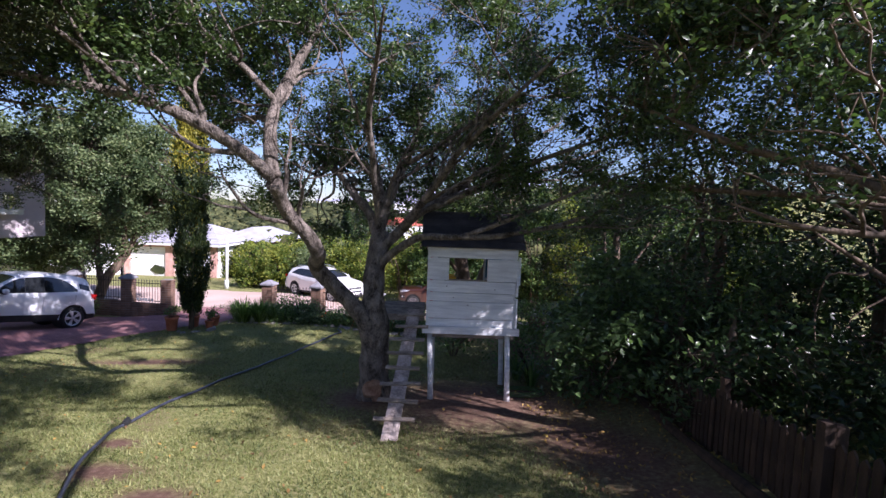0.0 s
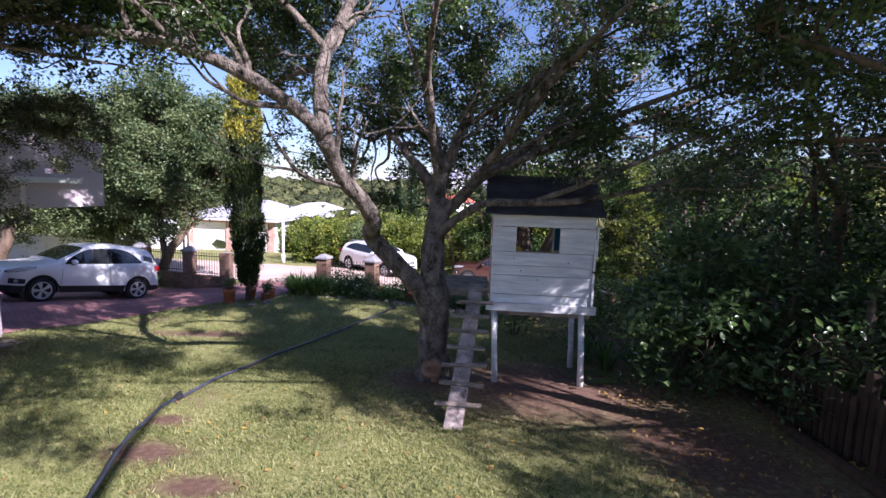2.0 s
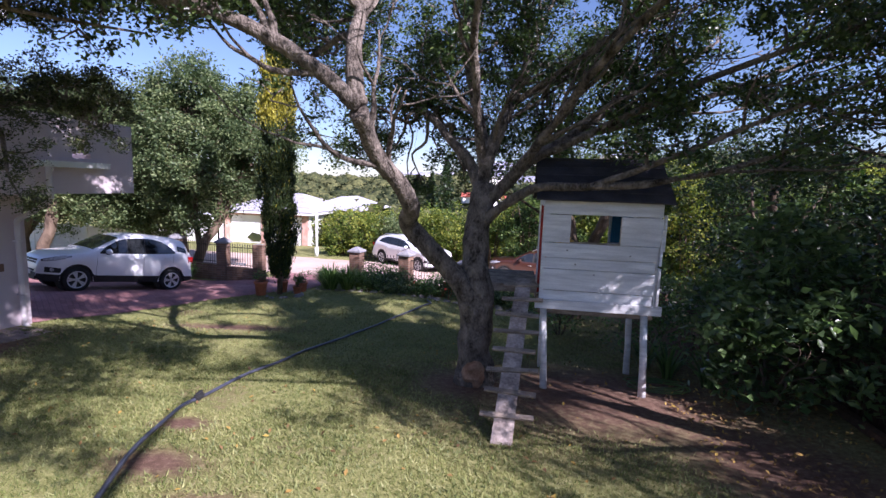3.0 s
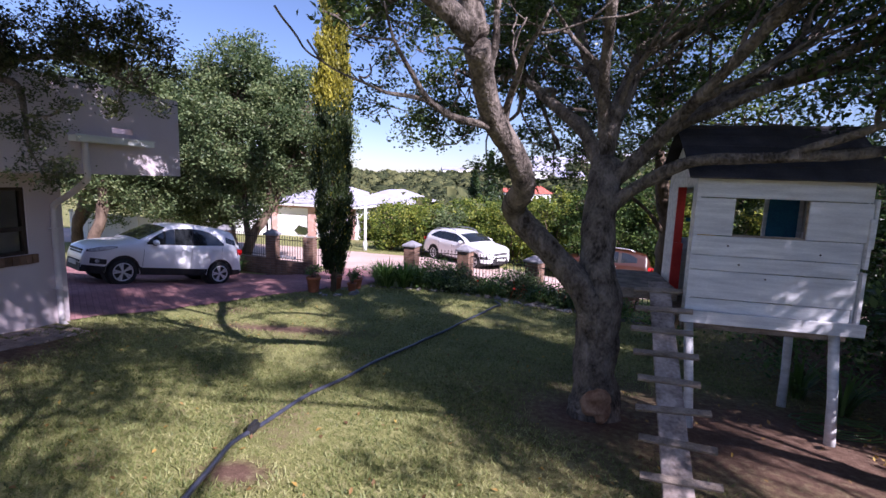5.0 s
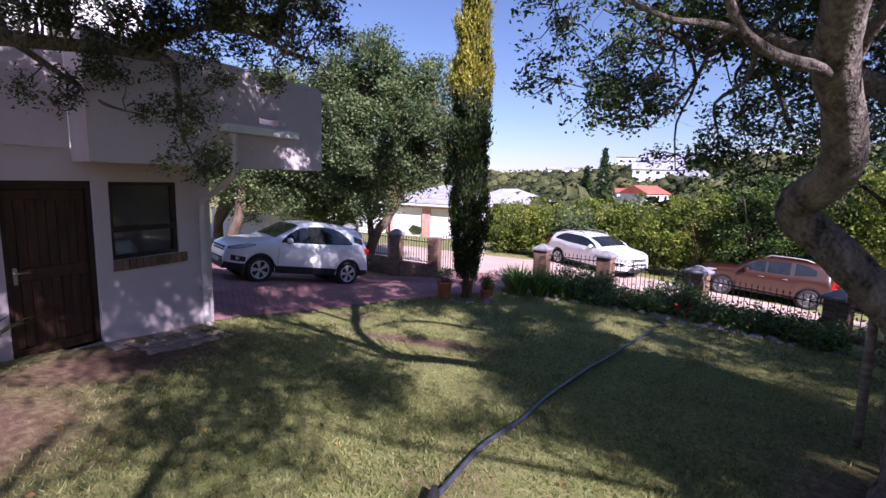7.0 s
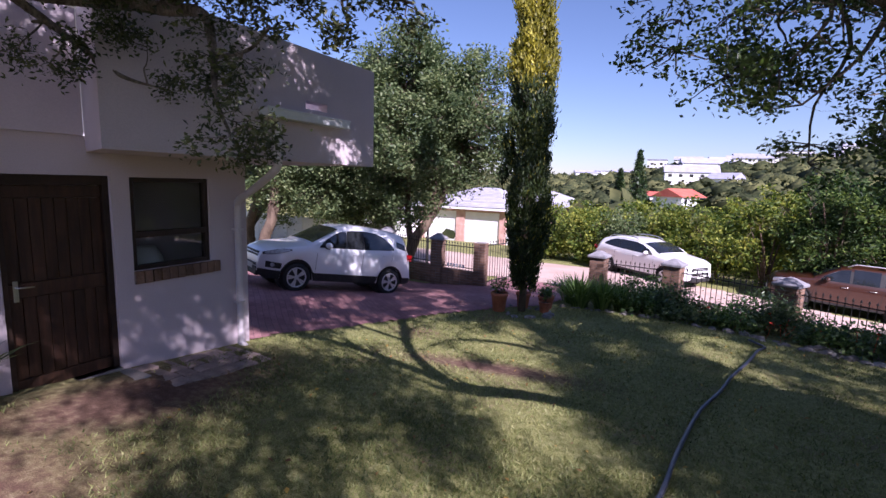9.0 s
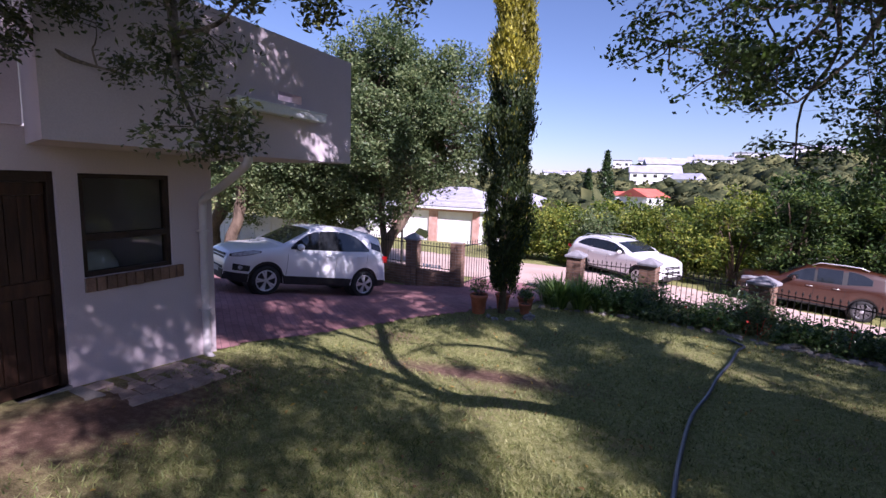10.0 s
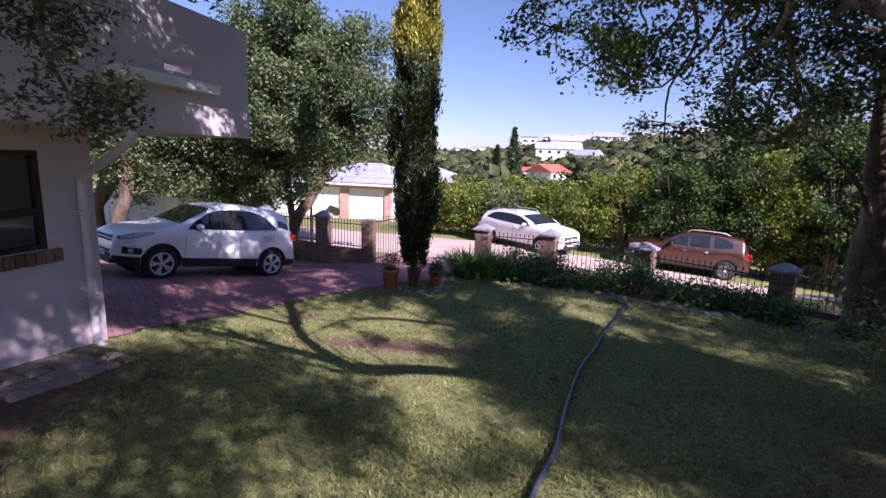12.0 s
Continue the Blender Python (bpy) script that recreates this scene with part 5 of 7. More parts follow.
# ---- cypress ----
def make_cypress(x, y, top):
    rng = np.random.default_rng(110)
    z0 = gz(x, y)
    t = root("cypress", pose(x, y, z0), label="tall narrow pencil cypress, coloured sunlit gold at the top, with a bare lower trunk", category="tree")
    h = top - z0
    part("trunk", tube([(0, 0, -0.1), (0.03, 0, 0.6), (0.0, 0.02, 1.6), (0.02, 0, h * 0.95)], [0.09, 0.075, 0.06, 0.01], 10, 0.15), M_bark2, t, smooth=True)
    cs, ds = [], []
    bm = bmesh.new()
    for k in range(240):
        u = (k + rng.uniform()) / 240
        z = 0.62 + u ** 0.95 * (h - 0.7)
        rad = 0.47 * np.interp(u, (0, 0.08, 0.25, 0.55, 0.8, 0.95, 1.0), (0.45, 0.8, 1.0, 0.92, 0.68, 0.40, 0.08))
        a = k * 2.39996 + rng.normal(0, 0.3)
        rad *= 1 + 0.20 * noise.noise((2.2 * math.cos(a), 2.2 * math.sin(a), z * 1.4)) + 0.22 * noise.noise((5 * math.cos(a), 5 * math.sin(a), z * 4.0))
        r = rad * rng.uniform(0.5, 1.1)
        size = rng.uniform(0.05, 0.085) * (0.6 + rad)
        p = np.array((r * math.cos(a), r * math.sin(a), z))
        m = int(300 * (0.5 + rad))
        c = p + rng.normal(size=(m, 3)) * np.array((size, size, size * 1.7)) * np.array((0.8, 0.8, 1.0))
        d = np.array((math.cos(a) * 0.35, math.sin(a) * 0.35, 1.0)) + rng.normal(size=(m, 3)) * 0.35
        cs.append(c)
        ds.append(d)
        add_tube(bm, [(0, 0, max(0.3, z - r * 1.2)), (p[0] * 0.6, p[1] * 0.6, z - r * 0.35), tuple(p)], [0.012, 0.009, 0.003], 3, False)
    tagged(part("branchwork", bm, M_bark2, t), kind="stuff")
    c, d = np.concatenate(cs), np.concatenate(ds)
    d /= np.linalg.norm(d, axis=1)[:, None]
    side = np.cross(d, rng.normal(size=d.shape))
    side /= np.linalg.norm(side, axis=1)[:, None]
    s = 0.085 * rng.uniform(0.6, 1.4, len(c))[:, None]
    v = np.stack([c - d * s * 0.4 - side * s * 0.2, c - d * s * 0.4 + side * s * 0.2, c + d * s * 0.5], 1).reshape(-1, 3)
    # golden leaves above about z 3 put the sunlit top into the colour
    lit_top = rng.uniform(size=len(c)) < np.interp(c[:, 2] + z0, (2.65, 2.95, 3.2), (0.04, 0.4, 0.97))
    v = v.reshape(-1, 3, 3)
    for pname, pick, m_, lab in (("crown", ~lit_top, M_leaf_cypress, "dark green scale foliage"), ("crown_tip", lit_top, M_leaf_cypress_sunlit, "golden yellow foliage, coloured as the sunlit top")):
        w = v[pick].reshape(-1, 3)
        ob = raw_mesh(pname, w, np.arange(len(w)).reshape(-1, 3), m_)
        ob.parent = t
        tagged(ob, lab)


make_cypress(-7.45, 14.95, 6.25)


# ---- hedge beyond the street, and woods on the hill ----
rng = np.random.default_rng(120)
hx = np.linspace(-10.5, 16.0, 16)
for k, x in enumerate(hx):
    y = float(road_line(x)) + rng.uniform(4.2, 5.2)
    top = float(np.interp(x, (-10, -4, 0, 4, 9, 16), (-0.2, 0.35, 1.2, 2.4, 3.5, 4.0))) + rng.uniform(-0.25, 0.25)
    z0 = gz(x, y)
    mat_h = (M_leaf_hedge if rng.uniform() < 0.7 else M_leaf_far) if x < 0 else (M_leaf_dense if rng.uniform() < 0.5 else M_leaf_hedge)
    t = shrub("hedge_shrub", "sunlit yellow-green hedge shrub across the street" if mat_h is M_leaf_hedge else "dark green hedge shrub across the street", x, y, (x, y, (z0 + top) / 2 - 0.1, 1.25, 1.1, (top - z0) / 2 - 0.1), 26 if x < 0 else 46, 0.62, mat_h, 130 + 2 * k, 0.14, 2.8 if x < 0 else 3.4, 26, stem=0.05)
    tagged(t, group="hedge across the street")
for k, x in enumerate(np.linspace(-13, 18, 12)):
    y = float(road_line(x)) + rng.uniform(8.5, 11.0)
    top = float(np.interp(x, (-12, -4, 0, 5, 18), (-0.6, 0.0, 1.5, 3.6, 5.0))) + rng.uniform(-0.3, 0.3)
    z0 = gz(x, y)
    t = shrub("hedge_shrub", "tall leafy tree-shrub behind the hedge", x, y, (x, y, (z0 + top) / 2, 1.8, 1.6, max(0.8, (top - z0) / 2)), 22 if x < 1 else 38, 0.9, M_leaf_hedge if x < 1 else M_leaf_dense, 170 + 2 * k, 0.2, 1.6, 24, stem=0.06)
    tagged(t, group="hedge across the street")


def far_woods():
    rng = np.random.default_rng(210)
    base = bmesh.new()
    bmesh.ops.create_icosphere(base, subdivisions=2, radius=1.0)
    coarse = bmesh.new()
    bmesh.ops.create_icosphere(coarse, subdivisions=1, radius=1.0)
    cv = np.array([v.co for v in coarse.verts])
    cf = np.array([[v.index for v in f.verts] for f in coarse.faces])
    coarse.free()
    bv = np.array([v.co for v in base.verts])
    bf = np.array([[v.index for v in f.verts] for f in base.faces])
    base.free()
    shapes = []
    for k in range(8):
        d = np.array([1 + 0.28 * noise.noise(Vector(p) * 2.2 + Vector((k * 7, 0, 0))) + 0.22 * noise.noise(Vector(p) * 5.5 + Vector((0, k * 5, 0))) for p in bv])
        shapes.append(bv * d[:, None] * np.array((1, 1, 0.72)))
    lumps = [cv * (1 + 0.35 * rng.normal(size=len(cv)))[:, None].clip(0.6, 1.5) * np.array((1, 1, 0.8)) for k in range(12)]
    vs, fs, n = [], [], 0
    tufts = []
    for _ in range(9500):
        y = 36 + (430 - 36) * rng.uniform(0, 1) ** 1.25
        x = rng.uniform(-0.62, 0.75) * y - 6
        if any(abs(x - hx_) < w and -0.6 * d < y - hy_ < w * 0.7 for hx_, hy_, w, d in CLEAR):
            continue
        near = y < 110
        if near and rng.uniform() < 0.35:
            continue
        s = (0.7 + 2.4 * rng.uniform() ** 2.2) * (1 + y / 350)
        vs.append((shapes[rng.integers(8)] if near else lumps[rng.integers(12)]) * s * np.array((1.1, 1.1, rng.uniform(0.7, 1.25))) + np.array((x, y, gz(x, y) + s * 0.25)))
        d = rng.normal(size=(16, 3))
        d /= np.linalg.norm(d, axis=1)[:, None]
        tufts.append(d * s * np.array((1.12, 1.12, 0.95)) + np.array((x, y, gz(x, y) + s * 0.3)))
        fs.append((bf if near else cf) + n)
        n += len(bv) if near else len(cv)
    m = leaf_mat("far_foliage", [(0.15, (0.018, 0.026, 0.012)), (0.5, (0.055, 0.065, 0.028)), (0.9, (0.15, 0.15, 0.06))], 0.9, 0.05, 0.1)
    ob = raw_mesh("far_woods", np.concatenate(vs), np.concatenate(fs), m, True)
    v, f = leaf_arrays(rng, np.concatenate(tufts), 1.5, 0.75)
    leafage = raw_mesh("woodland_foliage", v, f, m)
    leafage.parent = ob
    tagged(leafage, kind="stuff")
    tagged(ob, "scrubby green woodland covering the far hillside", "woodland", kind="stuff")


# sites kept clear for the far houses: x, y, half width, clear depth in front
CLEAR = [(-9.6, 150, 9, 30), (-7, 222, 13, 34), (4, 214, 7, 24), (-6, 250, 9, 20), (-27, 290, 6, 20), (-12, 288, 8, 24), (1.5, 270, 6, 20), (15, 285, 11, 30), (31, 290, 9, 24), (45, 292, 8, 24), (38, 315, 13, 8), (16, 318, 8, 8), (-66, 300, 8, 26), (-56, 305, 7, 26), (-46, 300, 7, 26), (62, 300, 11, 30)]
far_woods()


# ---- vehicles ----
M_tyre = mat("tyre_rubber", (0.012, 0.012, 0.012), (0.03, 0.03, 0.03), 8, 60, 0.8, 0.3)
M_rim = mat("alloy_rim", (0.55, 0.56, 0.58), (0.72, 0.73, 0.75), 6, 60, 0.38, 0.02, metal=0.6)
M_clad = mat("black_plastic", (0.014, 0.014, 0.015), (0.03, 0.03, 0.031), 8, 80, 0.55, 0.1)
M_carglass = mat("dark_car_glass", (0.012, 0.014, 0.016), (0.02, 0.023, 0.026), 2, 20, 0.04, 0.0, spec=0.8)
M_head = mat("headlight_lens", (0.35, 0.36, 0.38), (0.6, 0.62, 0.65), 14, 60, 0.08, 0.05, coat=1.0)
M_tail = mat("tail_lamp", (0.35, 0.006, 0.006), (0.5, 0.015, 0.012), 10, 60, 0.12, 0.0, coat=1.0)
M_plate = mat("number_plate", (0.6, 0.6, 0.56), (0.72, 0.72, 0.68), 5, 40, 0.5, 0.0)


def paint(name, c):
    return mat(name, tuple(0.93 * v for v in c), c, 0.8, 90, 0.38, 0.0, spec=0.5, coat=0.8)


def make_wheel(parent, x, y, r, width, side, spokes, rim_mat):
    """A wheel whose hub lies at (x, y, r); side: +1 or -1, the way its face looks along y."""
    w = root("wheel", pose(x, y, r, 90 if side < 0 else -90, 0, 0))
    w.parent = parent
    h = width / 2
    part("tyre", lathe([(r * 0.66, -h), (r * 0.9, -h), (r * 0.985, -h * 0.7), (r, -h * 0.3), (r, h * 0.3), (r * 0.985, h * 0.7), (r * 0.9, h), (r * 0.70, h), (r * 0.67, h * 0.8)], 36), M_tyre, w, smooth=True)
    part("hub_dark", lathe([(r * 0.665, h * 0.2), (r * 0.665, h * 0.3), (0.02, h * 0.3)], 24), M_clad, w)
    bm = lathe([(r * 0.665, h * 0.75), (r * 0.70, h * 0.95), (r * 0.69, h * 1.02), (r * 0.62, h * 0.98), (r * 0.60, h * 0.55)], 32)
    for f in [f for f in bm.faces if len(f.verts) > 6]:
        bm.faces.remove(f)
    part("rim", bm, rim_mat, w, smooth=True)
    for k in range(spokes):
        a = 360 / spokes * k
        for da in (-9, 9):
            bm = bmesh.new()
            m = pose(0, 0, 0, 0, 0, a)
            v = [bm.verts.new(m @ (pose(0, 0, 0, 0, 0, q) @ Vector((d * r, e * r, h * z)))) for z in (0.55, 0.95) for d, e, q in ((0.10, -0.05, 0), (0.10, 0.05, 0), (0.635, 0.07, da), (0.635, -0.07, da))]
            for f in ((0, 1, 2, 3), (7, 6, 5, 4), (0, 4, 5, 1), (1, 5, 6, 2), (2, 6, 7, 3), (3, 7, 4, 0)):
                bm.faces.new([v[i] for i in f])
            part("spoke", bm, rim_mat, w)
    part("hub_cap", lathe([(r * 0.15, h * 0.6), (r * 0.15, h * 0.98), (r * 0.10, h * 1.04)], 16), M_rim, w)


def make_car(name, label, m, P, body_mat, clad_front=True):
    """P: the car's sizes and outline curves, x from the front bumper backwards."""
    car = root(name, m, label=label, category="car", group="parked cars")
    L, W, wb, xo, r = P["length"], P["width"] / 2, P["wheelbase"], P["overhang"], P["wheel"]
    X = lambda d: xo + wb / 2 - d          # forward is +x, origin midway between the axles
    top = lambda d: float(np.interp(d, *zip(*P["top"])))
    belt = lambda d: float(np.interp(d, *zip(*P["belt"])))
    sill = P["sill"]

    def arch(d, extra=0.0):
        z = sill
        for c in (xo, xo + wb):
            e = (r * 1.14 + extra) ** 2 - (d - c) ** 2
            if e > 0:
                z = max(z, r * 0.98 + math.sqrt(e))
        return z

    def plan(d):
        """Half width at the belt, drawn in at the nose and tail."""
        k = 1 - 0.40 * max(0, 1 - d / 0.62) ** 2.3 - 0.14 * max(0, 1 - (L - d) / 0.45) ** 2.2
        return W * k

    def nose(d):
        lo = np.interp(d, (0, 0.12, 0.5, L - 0.5, L - 0.1, L), (sill + 0.10, sill, sill, sill, sill + 0.04, sill + 0.16))
        return float(lo)

    ds = np.unique(np.round(np.concatenate([np.linspace(0, 0.5, 14), np.linspace(0.5, L - 0.5, 80), np.linspace(L - 0.5, L, 14), [xo - r * 1.14, xo + r * 1.14, xo + wb - r * 1.14, xo + wb + r * 1.14]]), 4))

    def section(d):
        t, b, w = top(d), min(belt(d), top(d) - 0.015), plan(d)
        lo = max(nose(d), arch(d))
        lo = min(lo, b - 0.04)
        cab = max(0.0, min(1.0, (t - b - 0.10) / 0.35))
        if P["screen"][1] < d < P["rear"][1] + 0.05:
            cab = 1.0
        roof_w = w * (1 - 0.20 * cab)
        sh = b - 0.05
        pts = [(w * 0.955, lo), (w * 0.99, lo + (sh - lo) * 0.35), (w, lo + (sh - lo) * 0.7), (w * 0.985, sh), (w * (0.955 - 0.01 * cab), b)]
        z1 = b + (t - b) * (0.82 if cab > 0 else 0.55)
        pts += [(w * 0.945 * (1 - cab) + (w * 0.94 + (roof_w - w * 0.94) * 0.8) * cab, b + (t - b) * (0.55 if cab > 0.2 else 0.3)), (w * 0.86 * (1 - cab) + roof_w * 0.955 * cab, z1), (w * 0.62 * (1 - cab) + roof_w * 0.80 * cab, t - 0.012 - 0.012 * cab), (w * 0.32, t), (0.0, t + 0.004)]
        return pts

    secs = [section(d) for d in ds]
    bm = bmesh.new()
    k = len(secs[0])
    grid = []
    for d, s in zip(ds, secs):
        grid.append([bm.verts.new((X(d), y, z)) for y, z in s] + [bm.verts.new((X(d), -y, z)) for y, z in s[-2::-1]])
    for a, b in zip(grid, grid[1:]):
        for i in range(len(a) - 1):
            bm.faces.new((a[i], a[i + 1], b[i + 1], b[i]))
    bm.faces.new(grid[0][::-1])
    bm.faces.new(grid[-1])
    bmesh.ops.recalc_face_normals(bm, faces=bm.faces[:])
    part("body", bm, body_mat, car, smooth=True)
    part("underbody", box(X(L - 0.25), X(0.25), -W * 0.82, W * 0.82, sill - 0.03, sill + 0.28, 0.02), M_clad, car)

    def y_at(d, z):
        s = section(d)
        for (y0, z0), (y1, z1) in zip(s, s[1:]):
            if z0 <= z <= z1:
                return y0 + (y1 - y0) * (z - z0) / max(z1 - z0, 1e-6)
        return s[4][0]

    def side_patch(pname, lower, upper, d0, d1, material, off=0.006, n=14, both=True, lab=""):
        for sg in ((1, -1) if both else (1,)):
            bm = bmesh.new()
            rows = []
            for d in np.linspace(d0, d1, n):
                z0, z1 = lower(d), upper(d)
                rows.append([bm.verts.new((X(d), sg * (y_at(d, z0 + (z1 - z0) * u) + off), z0 + (z1 - z0) * u)) for u in np.linspace(0, 1, 6)])
            for a, b in zip(rows, rows[1:]):
                for i in range(5):
                    bm.faces.new((a[i], a[i + 1], b[i + 1], b[i]) if sg > 0 else (b[i], b[i + 1], a[i + 1], a[i]))
            part(pname, bm, material, car, lab, smooth=True)

    # side windows
    for d0, d1, (za, zb), (zc, zd), *bw in P["side_windows"]:
        bw = bw[0] if bw else P.get("bow", 0.6)
        lo = lambda d, d0=d0, d1=d1, za=za, zb=zb: za + (zb - za) * (d - d0) / (d1 - d0)
        hi = lambda d, d0=d0, d1=d1, zc=zc, zd=zd, bw=bw: min(zc + (zd - zc) * ((d - d0) / (d1 - d0)) ** bw, top(d) - 0.10)
        side_patch("side_window", lambda d: min(lo(d), hi(d) - 0.005), hi, d0, d1, M_carglass)
    sw = P["side_windows"]
    lo_x, lo_z, hi_x, hi_z = [], [], [], []
    for d0, d1, (za, zb), (zc, zd), *bw in sw[:3]:
        bw = bw[0] if bw else P.get("bow", 0.6)
        for u in np.linspace(0, 1, 6):
            d = d0 + (d1 - d0) * u
            lo_x.append(d), lo_z.append(za + (zb - za) * u)
            hi_z.append(min(zc + (zd - zc) * u ** bw, top(d) - 0.10))
    side_patch("window_trim", lambda d: min(np.interp(d, lo_x, lo_z) - 0.012, np.interp(d, lo_x, hi_z)), lambda d: np.interp(d, lo_x, hi_z) + 0.012, sw[0][0] - 0.02, sw[2][1] + 0.015, M_clad, 0.003, 40)
    # cladding along the sill and round the arches
    side_patch("sill_cladding", lambda d: max(nose(d), arch(d)) - 0.02, lambda d: max(sill + P["clad"], arch(d) + P.get("arch_clad", 0.045)), 0.0, L - 0.06, M_clad, 0.008, 90)
    for d in P["door_lines"]:
        side_patch("door_seam", lambda q: arch(q) + P["clad"], lambda q: belt(q) - 0.02, d, d + 0.008, M_clad, 0.003, 3)
    # windscreen and rear window follow the top line
    for pname, d0, d1 in (("windscreen", *P["screen"]), ("rear_window", *P["rear"])):
        bm = bmesh.new()
        rows = []
        for d in np.linspace(d0, d1, 9):
            w, t = plan(d), top(d)
            hw = w * (0.80 - 0.12 * (t - belt(d)) / 0.6)
            rows.append([bm.verts.new((X(d) + (0.008 if pname == "windscreen" else -0.008), hw * u, t + 0.008 - 0.028 * abs(u) ** 3)) for u in np.linspace(-1, 1, 9)])
        for a, b in zip(rows, rows[1:]):
            for i in range(8):
                bm.faces.new((a[i], a[i + 1], b[i + 1], b[i]))
        part(pname, bm, M_carglass, car, smooth=True)
    # lamps, grille, plates, mirrors, handles, rails
    z0, z1 = P["head"]
    hz = lambda d: min(z1, top(d) - 0.035, belt(d) + 0.01)
    lamp_low = lambda d: min(z0 + max(0.0, (d - 0.08) / 0.52) ** 1.4 * (hz(0.60) - 0.01 - z0), hz(d) - 0.012)
    side_patch("headlight_surround", lambda d: lamp_low(d) - 0.012, lambda d: hz(d) + 0.008, 0.06, 0.62, M_clad, 0.004, 14)
    side_patch("headlight", lamp_low, hz, 0.09, 0.59, M_head, 0.010, 14, lab="clear headlight")
    side_patch("fog_lamp_pocket", lambda d: 0.51, lambda d: 0.65 - 0.05 * (d - 0.1), 0.12, 0.42, M_clad, 0.005, 8)
    for sg in (1, -1):
        fy = y_at(0.26, 0.58) + 0.004
        part("fog_lamp", tube([(X(0.30), sg * (fy - 0.06), 0.58), (X(0.235), sg * (fy + 0.006), 0.58)], [0.05, 0.045], 14), M_head, car)
        mx = P["mirror"]
        mm = pose(X(mx), sg * (W + 0.07), belt(mx) + 0.07)
        bm = bmesh.new()
        bmesh.ops.create_icosphere(bm, subdivisions=2, radius=1.0)
        for v in bm.verts:
            v.co = mm @ Vector((v.co.x * 0.075, v.co.y * 0.12, v.co.z * 0.075))
        part("wing_mirror", bm, body_mat, car, smooth=True)
        part("mirror_arm", box(X(mx) - 0.03, X(mx) + 0.03, min(sg * W * 0.94, sg * (W + 0.06)), max(sg * W * 0.94, sg * (W + 0.06)), belt(mx) - 0.02, belt(mx) + 0.03, 0.01), M_clad, car)
        for hd in P["handles"]:
            yy = y_at(hd, belt(hd) - 0.14) + 0.02
            part("door_handle", tube([(X(hd) - 0.09, sg * (yy - 0.02), belt(hd) - 0.14), (X(hd) - 0.07, sg * yy, belt(hd) - 0.138), (X(hd) + 0.07, sg * yy, belt(hd) - 0.142), (X(hd) + 0.09, sg * (yy - 0.02), belt(hd) - 0.145)], [0.012] * 4, 8), P["handle_mat"], car, smooth=True)
        if P.get("rails"):
            d0, d1 = P["rails"]
            pts = [(X(d), sg * W * 0.70, top(d) + (0.065 if 0 < i < 7 else 0.0)) for i, d in enumerate(np.linspace(d0, d1, 8))]
            part("roof_rail", tube(pts, [0.018] * 8, 8), P["rail_mat"], car, smooth=True)
        for c in (xo, xo + wb):
            make_wheel(car, X(c), sg * (W - 0.115), r, 0.21, sg, P["spokes"], P.get("rim_mat") or M_rim)
            bm = lathe([(r * 1.12, -0.2), (r * 1.12, 0.1), (0.05, 0.1)], 24)
            mw = pose(X(c), sg * (W - 0.33), r, 90 if sg < 0 else -90, 0, 0)
            for v in bm.verts:
                v.co = mw @ Vector((v.co.x, v.co.y, -v.co.z))
            part("wheel_well", bm, M_clad, car)
    tz0, tz1 = P["tail"]
    side_patch("tail_lamp", lambda d: tz0, lambda d: tz1, L - 0.24, L - 0.03, M_tail, 0.012, 6)
    gz0, gz1 = P["grille"]
    for k in range(5):
        z = gz0 + (gz1 - gz0) * (k + 0.5) / 5
        dd = 0.004 + 0.03 * (z > 0.6)
        part("grille_bar", box(X(dd) - 0.03, X(dd) + 0.022, -W * 0.46, W * 0.46, z - 0.028, z + 0.020, 0.006), M_clad, car)
    part("bumper_lower", box(X(0.30), X(0.0) + 0.01, -W * 0.55, W * 0.55, sill - 0.01, sill + 0.20, 0.03), M_clad, car)
    part("rear_bumper_lower", box(X(L) - 0.015, X(L - 0.25), -W * 0.80, W * 0.80, sill + 0.02, sill + 0.22, 0.03), M_clad, car)
    part("number_plate", box(X(0) + 0.022, X(0) + 0.032, -0.26, 0.26, 0.42, 0.53, 0.003), M_plate, car, "blank number plate")
    part("rear_number_plate", box(X(L) - 0.03, X(L) - 0.02, -0.26, 0.26, 0.62, 0.73, 0.003), M_plate, car, "blank number plate")
    if P.get("spare"):
        bm = lathe([(0.10, -0.10), (0.30, -0.09), (0.335, -0.05), (0.335, 0.06), (0.29, 0.11), (0.06, 0.12)], 28)
        mw = pose(X(L) - 0.10, 0.0, 0.86, 0, -90, 0)
        for v in bm.verts:
            v.co = mw @ v.co
        part("spare_wheel_cover", bm, body_mat, car, "white spare wheel cover on the tailgate", smooth=True)
    return car


